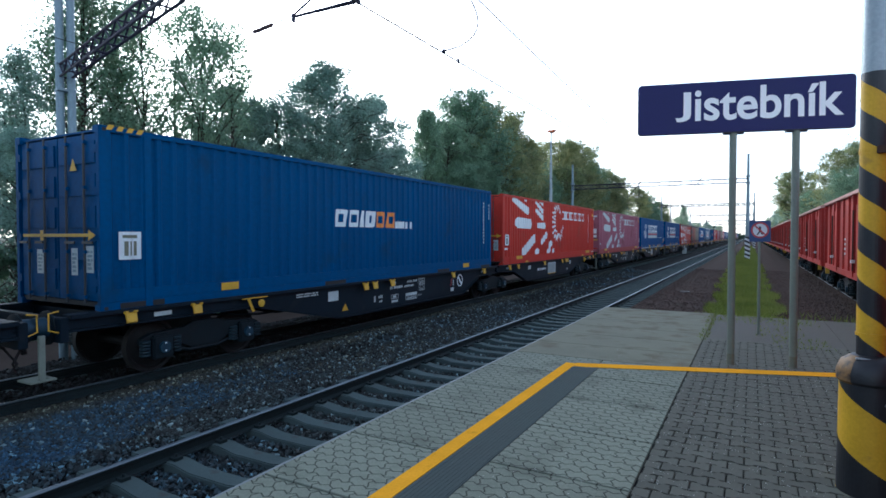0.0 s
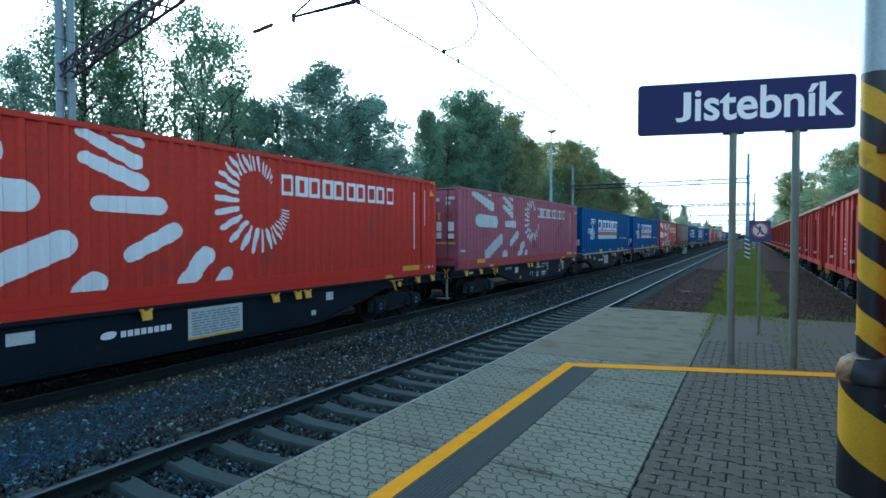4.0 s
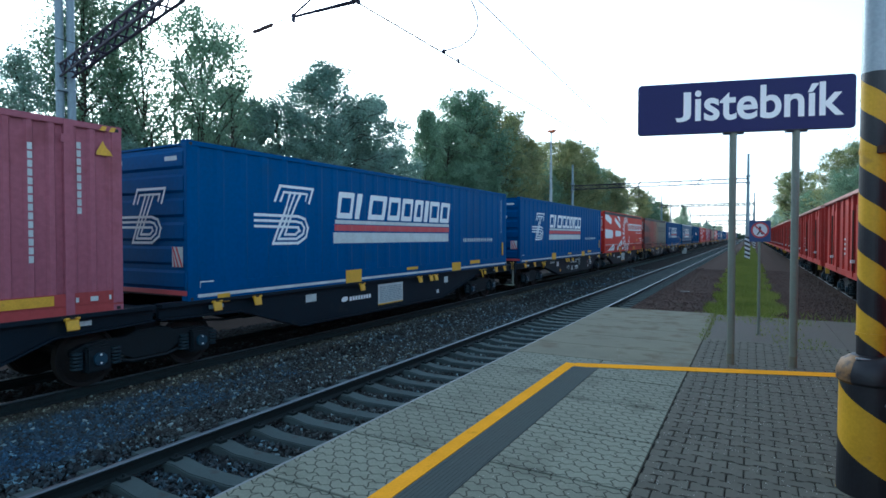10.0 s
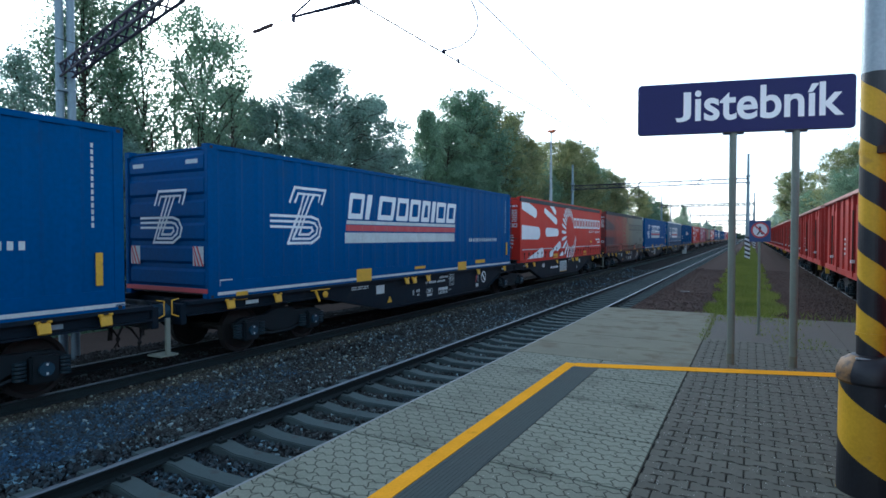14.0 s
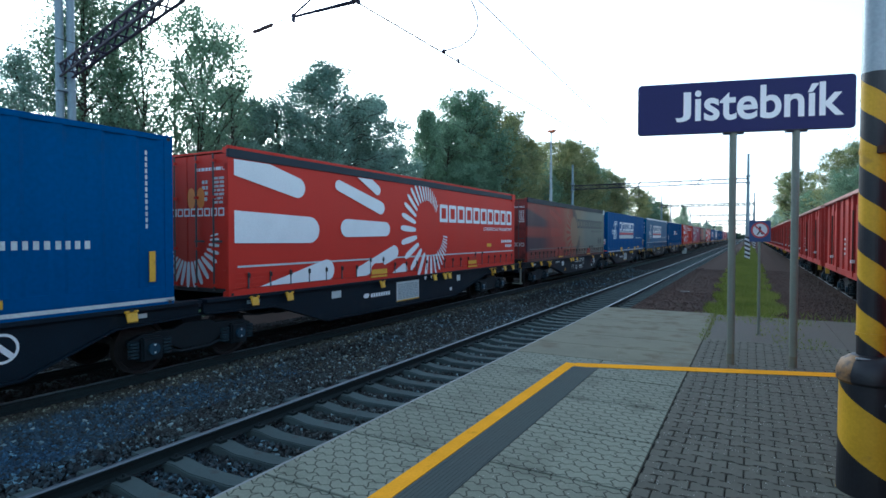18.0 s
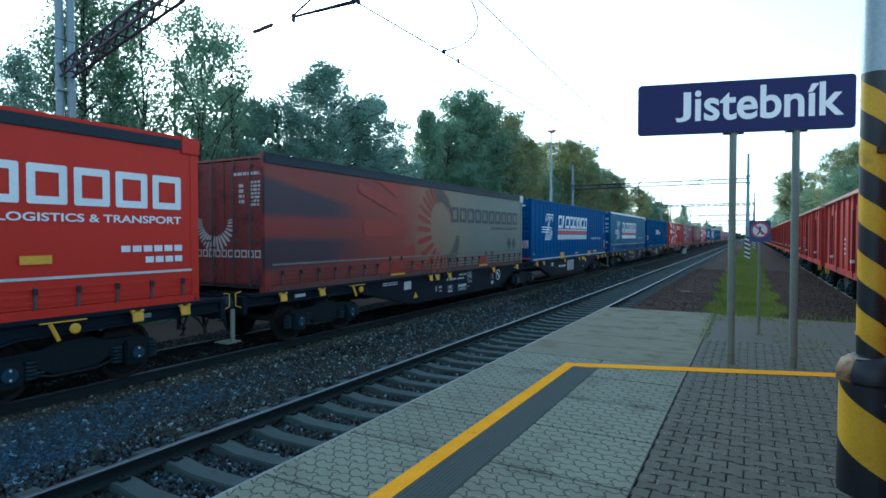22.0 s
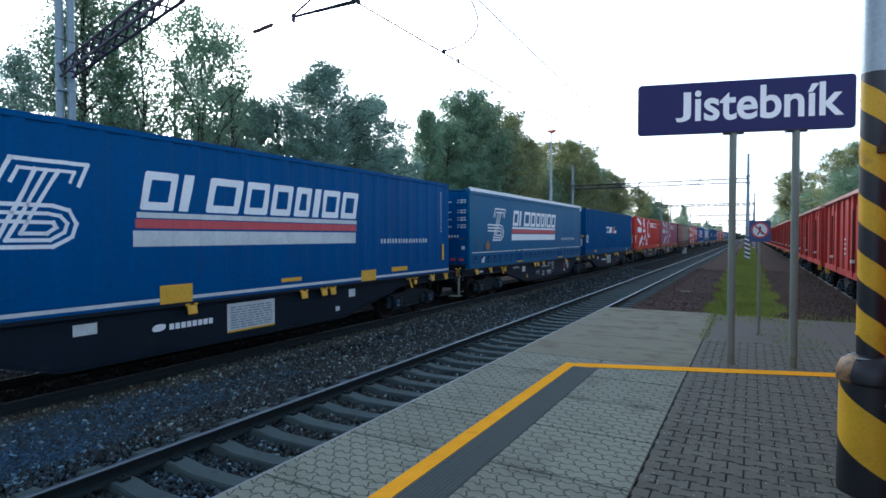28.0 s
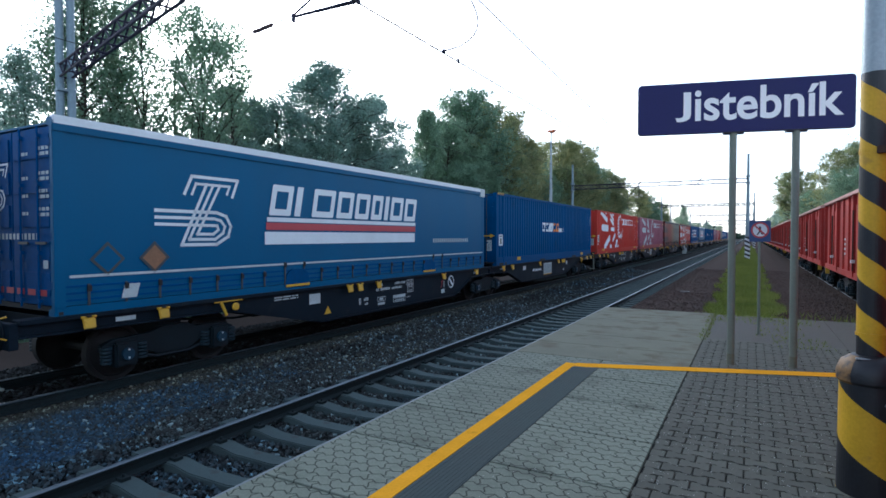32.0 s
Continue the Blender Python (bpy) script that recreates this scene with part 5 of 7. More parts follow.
    plate_text(Skin(1.209), w, "small_print", 9, o + 5.82, o + 6.88, 0.56, 1.0, MASTP, "", 4, 7)
    part("notice_strip", Skin(1.209).decal([bar(o + 5.75, o + 6.95, 0.50, 0.535)], 0.002), YEL, w)
    small("owner_line", k.decal(letters(o + 4.55, o + 5.45, 0.74, 0.84, 8, 0.22), 0.005), WHITE, w, "white letter blocks")
    part("owner_mark", k.decal([rounded(bar(o + 4.22, o + 4.46, 0.74, 0.86, 0.04))], 0.005), WHITE, w)
    marks("data_plate", k, [bar(o + 3.0, o + 3.35, 0.86, 1.03), bar(o + 9.4, o + 9.65, 0.84, 1.03), bar(o + 8.9, o + 9.05, 0.55, 0.66)], 0.004, PALE, w)
    return w, spin


protos = {"unit": blue_unit(), "red": emblem_box(RED, "red corrugated steel container with white sunburst petals", WHITE, 2, REDC), "maroon": emblem_box(MAROON, "weathered maroon corrugated container with white sunburst petals", PALE, 3, MAROONRAIL),
          "slant": slant_box(), "redc": curtain_red(), "faded": curtain_faded(), "bluec": curtain_blue()}
ORDER = ["unit", "red", "maroon", "slant", "slant", "redc", "faded", "slant", "bluec", "unit", "red", "maroon", "faded", "redc", "slant", "bluec",
         "unit", "unit", "maroon", "red", "faded", "slant", "slant", "unit", "maroon", "redc", "bluec", "slant", "faded", "unit"]
ROLLING = []
WHEELS = []
NEAR_BOXES, NEAR_PAIRS = 12, 6


def box_sort(o):
    n = o.name.split(".")[0]
    if n in ("petal", "letter_block", "beam", "emblem", "stripe", "web_line", "code_mark", "label", "yellow_plate", "placard", "placard_holder", "sill_stripe", "webbing_band", "casting_hole", "warning_triangle", "hazard_panel", "hazard_stripe", "small_print", "arrow", "height_mark", "strap", "buckle", "grapple_pad"):
        return "markings"
    return "box"


def wagon_sort(o):
    n = o.name.split(".")[0]
    if n in ("wheelset", "axle_box", "axle_cap", "bogie_side_frame", "spring", "bolster", "brake_rod"):
        return "running_gear"
    if n in ("fold_down_lock", "grab_rail", "tie_down_winch"):
        return "lock"
    if n in ("cap_bolt", "stencil_mark", "small_print", "owner_line"):
        return ""
    return "frame"


def box_left(k):
    """Where container k starts at 0 s."""
    return FIRST + PITCH * (k + 1) + (0.1 if k % 2 == 0 else -0.1) - BOX_L


pair, SPIN = wagon_pair()
far_pair = merged(pair, "container_wagon", wagon_sort)
ROLLING.append((pair, box_left(0), 0.0))
WHEELS += [(w, w.location.copy()) for w in SPIN]
ROLLING.append((far_pair, box_left(2 * NEAR_PAIRS), 0.0))
for p in [-1] + list(range(1, 15)):
    if p == NEAR_PAIRS:
        continue
    left = box_left(2 * p)
    q = copy_thing(pair if p < NEAR_PAIRS else far_pair, pose(TRAIN_X, left, 0))
    ROLLING.append((q, left, 0.0))
    if p < 5:
        WHEELS += [(o, o.location.copy()) for o in q.children if o.name.startswith("wheelset")]
far_boxes, used = {}, set()
for k, kind in [(-2, "slant"), (-1, "bluec")] + list(enumerate(ORDER)):
    left = box_left(k)
    if k < NEAR_BOXES:
        ob = copy_thing(protos[kind], pose(TRAIN_X, left, DECK)) if kind in used else protos[kind]
        used.add(kind)
    elif kind not in far_boxes:
        ob = far_boxes[kind] = merged(protos[kind], "shipping_container", box_sort)
    else:
        ob = copy_thing(far_boxes[kind], pose(TRAIN_X, left, DECK))
    ROLLING.append((ob, left, DECK))


# ---- platform ----
plat = thing("platform", "low concrete station platform with slabs, pavers and a yellow line", "platform", kind="structure")
part("platform_core", Geo().box(EDGE_X + 0.06, 2.0, -6, 14.3, -0.7, PLAT_Z - 0.09), CONC, plat)
part("joint_bed", Geo().box(EDGE_X + 0.02, 1.3, -6, 14.2, PLAT_Z - 0.095, PLAT_Z - 0.018), JOINT, plat)

# ---- station sign ----
sign = thing("station_sign", "dark blue enamel station name board on two grey posts", "sign", at=(0.0, 8.78, PLAT_Z), turn=15.5)
for x in (-0.24, 0.54):
    p = part("post", Geo().tube([(x, 0.03, 0.0), (x, 0.03, 3.3)], 0.048, 16), POST, sign, "grey painted steel post", smooth=True)
    part("bracket", Geo().box(x - 0.13, x + 0.13, 0.0, 0.06, 3.2, 3.24), SIGNEDGE, p)
    part("post_foot", Geo().lathe([(0.056, 0), (0.051, 0.02), (0.0495, 0.15)], 14, "z", (x, 0.03, 0)), FOOT, p, "stained post foot", smooth=True)
bx0, bx1, bz0, bz1 = -1.50, 1.22, 3.22, 3.93


def round_rect(x0, x1, z0, z1, r, n=5):
    out = []
    for cx, cz, a in ((x1 - r, z1 - r, 0), (x0 + r, z1 - r, 90), (x0 + r, z0 + r, 180), (x1 - r, z0 + r, 270)):
        out += [(cx + r * math.cos(radians(a + 90 * i / n)), cz + r * math.sin(radians(a + 90 * i / n))) for i in range(n + 1)]
    return out


part("board_rim", Geo().prism(round_rect(bx0, bx1, bz0, bz1, 0.05), "y", -0.03, 0.02), SIGNEDGE, sign, "dark rim")
part("board", Geo().prism(round_rect(bx0 + 0.012, bx1 - 0.012, bz0 + 0.012, bz1 - 0.012, 0.045), "y", -0.035, -0.01), SIGNBLUE, sign, "dark blue enamel board")
def word(body, x0, x1, z0, z1, parent, label):
    """A word of cut letters: upright, filled to the given box of the board."""
    fc = bpy.data.curves.new("word", "FONT")
    fc.body, fc.size, fc.extrude, fc.offset = body, 1.0, 0.002, 0.018
    fo = bpy.data.objects.new("word", fc)
    scene.collection.objects.link(fo)
    bpy.context.view_layer.update()
    tm = bpy.data.meshes.new_from_object(fo)
    bpy.data.objects.remove(fo)
    tm.materials.clear()
    tm.materials.append(SIGNWHITE)
    xs, zs = [v.co.x for v in tm.vertices], [v.co.y for v in tm.vertices]
    for v in tm.vertices:
        v.co = Vector((x0 + (v.co.x - min(xs)) / (max(xs) - min(xs)) * (x1 - x0), -0.039 - v.co.z, z0 + (v.co.y - min(zs)) / (max(zs) - min(zs)) * (z1 - z0)))
    o = new("lettering", tm)
    o.parent = parent
    return tagged(o, label)


word("J", -1.00, -0.80, 3.39, 3.80, sign, "white first letter of the station name")
word("istebník", -0.75, 1.08, 3.39, 3.845, sign, "white lettering of the station name")

# ---- no-walking sign ----
ns = thing("no_walking_sign", "small blue prohibition sign with red ring on a thin post", "sign", at=(0.13, 11.6, PLAT_Z), turn=4)
part("post", Geo().tube([(0, 0.03, 0), (0, 0.03, 2.05)], 0.024, 12), POST, ns, smooth=True)
part("board", Geo().prism(round_rect(-0.17, 0.17, 1.69, 2.07, 0.02), "y", -0.012, 0.008), NOTICEBLUE, ns, "blue square board")
part("disc", Geo().lathe([(0.135, -0.016), (0.135, -0.012)], 28, "y", (0, 0, 1.90)), WHITE, ns, "white disc")
rg = Geo()
for i in range(28):
    a, b = 2 * math.pi * i / 28, 2 * math.pi * (i + 1) / 28
    rg.add([(r * math.cos(t), -0.019, 1.90 + r * math.sin(t)) for t, r in ((a, 0.145), (b, 0.145), (b, 0.115), (a, 0.115))], [(0, 1, 2, 3)])
rg.add([(-0.095, -0.0195, 1.975), (-0.075, -0.0195, 1.995), (0.095, -0.0195, 1.825), (0.075, -0.0195, 1.805)], [(0, 1, 2, 3)])
part("ring", rg, REDP, ns, "red ring and slash")
part("pictogram", Geo().box(-0.018, 0.018, -0.0175, -0.0165, 1.875, 1.965).add([(-0.055, -0.017, 1.81), (-0.03, -0.017, 1.81), (0.01, -0.017, 1.88), (-0.015, -0.017, 1.88)], [(0, 1, 2, 3)]).add([(0.03, -0.017, 1.815), (0.052, -0.017, 1.825), (0.016, -0.017, 1.885), (-0.006, -0.017, 1.88)], [(0, 1, 2, 3)]), BLACK, ns, "plain dark shape")

# ---- striped lamp post ----
lp = thing("lamp_post", "steel lamp post with yellow and black stripes, wide base", "lamp post", at=(0.735, 4.82, PLAT_Z))


def spiral(parent, ra, rb, z0, z1, pitch, phase=0.0, seg=40):
    """A pole's skin in two colours that wind round it as bands."""
    for half, mat, lab in ((0.0, YSTRIPE, "yellow painted stripe"), (0.5, BLACK, "black painted stripe")):
        n0 = int((z0 - z1) / pitch) - 2
        for t in range(n0, 4):
            g = Geo()
            for k in range(seg):
                q = []
                for e in (k, k + 1):
                    a = 2 * math.pi * e / seg
                    lo = z1 + (t + phase + half - e / seg) * pitch
                    for z in (lo, lo + pitch / 2):
                        z = min(z1, max(z0, z))
                        r = ra + (rb - ra) * (z - z0) / (z1 - z0)
                        q.append((r * math.cos(a), r * math.sin(a), z))
                if max(p[2] for p in q) - min(p[2] for p in q) > 1e-4 and (q[1][2] - q[0][2] > 1e-5 or q[3][2] - q[2][2] > 1e-5):
                    g.add([q[0], q[2], q[3], q[1]], [(0, 1, 2, 3)])
            if g.v:
                part("stripe", g, mat, parent, lab, smooth=True)


spiral(lp, 0.190, 0.180, 0.0, 0.77, 0.76, 0.0, 56)
CUFF = [(0.180, 0.77), (0.196, 0.79), (0.198, 0.85), (0.170, 0.92), (0.115, 0.96), (0.09, 0.965)]
col = part("collar", Geo().lathe(CUFF, 40), BLACK, lp, "flanged black collar", smooth=True)
pg = Geo()
for k in range(15):
    a = radians(150 + k * 5.6)
    pg.v += [((r + 0.002) * math.cos(a), (r + 0.002) * math.sin(a), h) for r, h in CUFF[:5]]
pg.f = [(k * 5 + i, k * 5 + 5 + i, k * 5 + 6 + i, k * 5 + 1 + i) for k in range(14) for i in range(4)]
part("collar_paint", pg, GRIMY, col, "grimy yellow stripe over the collar", smooth=True)
part("scrape", Geo().box(-0.10, -0.02, -0.125, -0.10, 0.945, 0.955), GALV, col, "bare scraped metal")
for a, z, s in ((292, 0.66, 0.022), (300, 0.69, 0.03), (306, 0.67, 0.018)):
    ca, sa = math.cos(radians(a)), math.sin(radians(a))
    part("chipped_paint", Geo().add([(0.1865 * ca + s * u * -sa, 0.1865 * sa + s * u * ca, z + s * 0.6 * v) for u, v in ((-1, -0.3), (0.2, -1), (1, 0.1), (0.5, 1), (-0.6, 0.8))], [(0, 1, 2, 3, 4)]), GALV, lp, "chipped bare metal")
spiral(lp, 0.086, 0.082, 0.955, 2.91, 0.39, -0.075, 32)
part("upper_pole", Geo().tube([(0, 0, 2.91), (0, 0, 7.2)], [0.080, 0.068], 24), GALV, lp, "bare grey upper pole", smooth=True)
part("clamp_band", Geo().lathe([(0.085, 2.36), (0.0875, 2.36), (0.0875, 2.395), (0.085, 2.395)], 24), YSTRIPE, lp)
part("clamp_bolt", Geo().box(0.0, 0.10, -0.105, -0.075, 2.35, 2.40), RUST, lp, "rusty clamp bolt", bevel=0.005)
part("clamp_band", Geo().lathe([(0.087, 1.10), (0.092, 1.10), (0.092, 1.12), (0.087, 1.12)], 24), YSTRIPE, lp)

# ---- overhead line portals ----
def lattice(g, p0, p1, h, w, n, r=0.03):
    p0, p1 = Vector(p0), Vector(p1)
    d = (p1 - p0) / n
    side = Vector((0, w / 2, 0)) if abs(d.x) > abs(d.y) else Vector((w / 2, 0, 0))
    up = Vector((0, 0, h / 2))
    c = [(side + up), (side - up), (-side - up), (-side + up)]
    for k in c:
        g.tube([p0 + k, p1 + k], r, 6)
    for i in range(n):
        a, b = p0 + d * i, p0 + d * (i + 1)
        for k in range(4):
            k2 = (k + 1) % 4
            g.tube([a + c[k], b + c[k2] if i % 2 else a + c[k2]], r * 0.55, 4, False)
            if i % 2 == 0:
                g.tube([a + c[k2], b + c[k]], r * 0.55, 4, False)
    return g


def portal(y, x0, x1, z, top, near, turn=0.0):
    p = thing("catenary_portal", "steel lattice portal carrying the overhead wires across the tracks", "portal", "overhead line portals", at=(0, y, 0), turn=turn)
    for x in (x0, x1):
        m = Geo()
        if near:
            for d in (-0.10, 0.10):
                m.tube([(x + d * 0.4, d, -0.6), (x + d * 0.3, d * 0.9, top)], [0.085, 0.075], 14)
            for zz in (2.6, 5.3, 5.85):
                m.box(x - 0.10, x + 0.10, -0.17, 0.17, zz, zz + 0.05)
        else:
            m.tube([(x, 0, -0.4), (x, 0, top * 0.5), (x, 0, top)], [0.19, 0.14, 0.09], 12)
            for zz in (3.0, z - 0.3, z + 0.3):
                m.tube([(x, 0, zz), (x, 0, zz + 0.12)], 0.20, 10)
        mm = part("mast", m, MASTP, p, "grey steel mast", smooth=True)
        bands = Geo()
        for i in range(5):
            zz = 0.55 + i * 0.36
            if near:
                for d in (-0.10, 0.10):
                    bands.prism([(d - 0.10, zz), (d + 0.10, zz - 0.12), (d + 0.10, zz + 0.06), (d - 0.10, zz + 0.18)], "x", x - 0.11, x + 0.11)
            else:
                bands.prism([(x - 0.20, zz + 0.06), (x + 0.20, zz - 0.12), (x + 0.20, zz + 0.06), (x - 0.20, zz + 0.24)], "y", -0.205, 0.205)
        part("warning_band", bands, WHITE, mm, "white slanted warning bands")
        back = Geo()
        if near:
            for d in (-0.10, 0.10):
                back.box(x - 0.105, x + 0.105, d - 0.092, d + 0.092, 0.42, 2.2)
        else:
            back.box(x - 0.194, x + 0.194, -0.198, 0.198, 0.35, 2.3)
        part("warning_ground", back, BLACK, mm, "black warning ground")
    if near:
        bg = Geo()
        n = 70
        for s in (-0.10, 0.10):
            for k in (-0.12, 0.12):
                bg.tube([(x0, s, z + k), (x1, s, z + k)], 0.024, 6)
            for i in range(n):
                a, b = x0 + (x1 - x0) * i / n, x0 + (x1 - x0) * (i + 1) / n
                bg.tube([(a, s, z - 0.12), (b, s, z + 0.12)] if i % 2 else [(a, s, z + 0.12), (b, s, z - 0.12)], 0.017, 4, False)
        for i in range(0, n, 2):
            a = x0 + (x1 - x0) * i / n
            for k in (-0.12, 0.12):
                bg.tube([(a, -0.10, z + k), (a, 0.10, z + k)], 0.017, 4, False)
    else:
        bg = lattice(Geo(), (x0, 0, z), (x1, 0, z), 0.36, 0.3, 34, 0.035 if y < 60 else 0.06)
    part("beam", bg, LATT, p, "lattice cross beam")
    return p


PORTALS = [(3.25, -12.75, 7.5, 5.72, 8.6, True, -14.0), (53, -15.1, -0.30, 7.0, 9.2, False), (100, -13.3, 0.35, 7.4, 9.2, False), (150, -13.3, 0.35, 7.4, 9.2, False), (205, -13.3, 0.35, 7.4, 9.2, False), (260, -13.3, 0.35, 7.4, 9.2, False)]
for q in PORTALS:
    portal(*q)
    if q[0] > 50:
        for x in (NEAR_X, TRAIN_X):
            a = thing("cantilever_arm", "thin steel arm holding the contact wire", "cantilever", "wire arms", at=(x, q[0], 0))
            part("drop_tube", Geo().tube([(0.9, 0, q[3]), (0.9, 0, 5.9)], 0.03, 6), LATT, a)
            part("arm", Geo().tube([(1.4, 0, q[3] + 0.7), (-0.1, 0, 5.85)], 0.028, 6), LATT, a)
            part("insulator", Geo().tube([(1.1, 0, q[3] + 0.35), (0.9, 0, q[3] + 0.14)], 0.05, 8), CERAMIC, a)

# wires over the tracks
ar = thing("registration_arm", "dark steel registration arm with brown insulator above the track", "cantilever", at=(0, 0, 0))
part("arm", Geo().tube([(-4.70, 6.12, 5.53), (-5.80, 6.05, 5.50)], [0.030, 0.020], 8), LATT, ar)
part("arm_tip", Geo().box(-5.83, -5.79, 6.03, 6.07, 5.42, 5.54), LATT, ar)
part("stay", Geo().tube([(-5.80, 6.05, 5.53), (-4.55, 6.15, 6.22)], 0.016, 6), LATT, ar)
part("wire_clamp", Geo().box(-4.72, -4.68, 6.10, 6.15, 5.49, 5.55), LATT, ar)
part("insulator_rod", Geo().tube([(-7.0, 6.25, 5.50), (-5.80, 6.05, 5.52)], 0.010, 6), LATT, ar)
for i in range(5):
    x = -6.78 + i * 0.10
    part("insulator", Geo().tube([(x, 6.21 - i * 0.017, 5.505), (x + 0.05, 6.20 - i * 0.017, 5.507)], 0.034, 10), CERAMIC, ar, "brown insulator shed")
SAG = lambda y: 6.95 - 0.7 * math.sin(math.pi * ((y - 6.2) % 46) / 46)
for x in (-4.55, TRAIN_X + 0.3):
    cw = thing("contact_wire", "thin taut overhead contact wire above the track", "wire", "overhead wires")
    pts = [(x, -20, 5.5)] + [(x + d, y, 5.5) for d, y in ((-0.15, 6.15), (0.1, 52), (-0.15, 100), (0.1, 150), (-0.15, 205), (0.1, 260))]
    thick = 0.012 if x > -6 else 0.006
    part("wire", Geo().tube(pts, thick, 6), WIRE, cw)
    mw = thing("carrier_wire", "sagging carrier wire above the contact wire", "wire", "overhead wires")
    part("wire", Geo().tube([(x, y, SAG(y)) for y in [-20 + i * 4 for i in range(70)]], thick, 6), WIRE, mw)
    for y in range(16, 250, 9):
        part("dropper", Geo().tube([(x, y, SAG(y)), (x - 0.02, y, 5.5)], thick * 0.5, 4), WIRE, mw)
j = thing("jumper_cable", "slack jumper cable between carrier and contact wire", "cable")
part("cable", Geo().tube([(-4.63 + 0.08 * u + 0.36 * math.sin(math.pi * u ** 0.7), 8.4 + 0.5 * u + 0.32 * math.sin(math.pi * u ** 0.7), 5.5 + (SAG(8.9) - 5.5) * u) for u in [i / 12 for i in range(13)]], 0.012, 6), WIRE, j)
part("wire_clip", Geo().box(-4.70, -4.67, 9.02, 9.07, 5.48, 5.55), LATT, j)
part("clamp", Geo().box(-4.65, -4.61, 8.37, 8.43, 5.475, 5.525), LATT, j)
part("clamp", Geo().box(-4.57, -4.53, 8.87, 8.93, SAG(8.9) - 0.025, SAG(8.9) + 0.025), LATT, j)

# ---- lamp masts and line-side things ----
for x, y, h in ((-14.0, 43.0, 11.2), (-14.0, 118, 12.0), (-14, 190, 12)):
    m = thing("light_mast", "tall grey light mast with flat orange lamp heads", "light mast", at=(x, y, -0.6))
    part("pole", Geo().tube([(0, 0, 0), (0, 0, h * 0.55), (0, 0, h)], [0.15, 0.12, 0.06], 12), GALV, m, smooth=True)
    part("lamp_head", Geo().prism([(-0.42, h + 0.12), (0.42, h + 0.12), (0.12, h - 0.06), (-0.12, h - 0.06)], "y", -0.25, 0.25), LAMPRED, m, "flat orange lamp head", bevel=0.02)
pt = thing("cabinet_post", "small white concrete marker box beside the track", "marker", at=(-8.71, 89.7, -0.22))
part("box", Geo().chamfer(-0.28, 0.28, -0.2, 0.2, 0, 0.85, 0.04), PALE, pt)
cv = thing("inspection_cover", "grey concrete inspection cover in the path", "cover", at=(-2.12, 22.1, 0.27))
part("slab", Geo().chamfer(-0.16, 0.16, -0.14, 0.14, 0, 0.06, 0.01), CONC, cv)

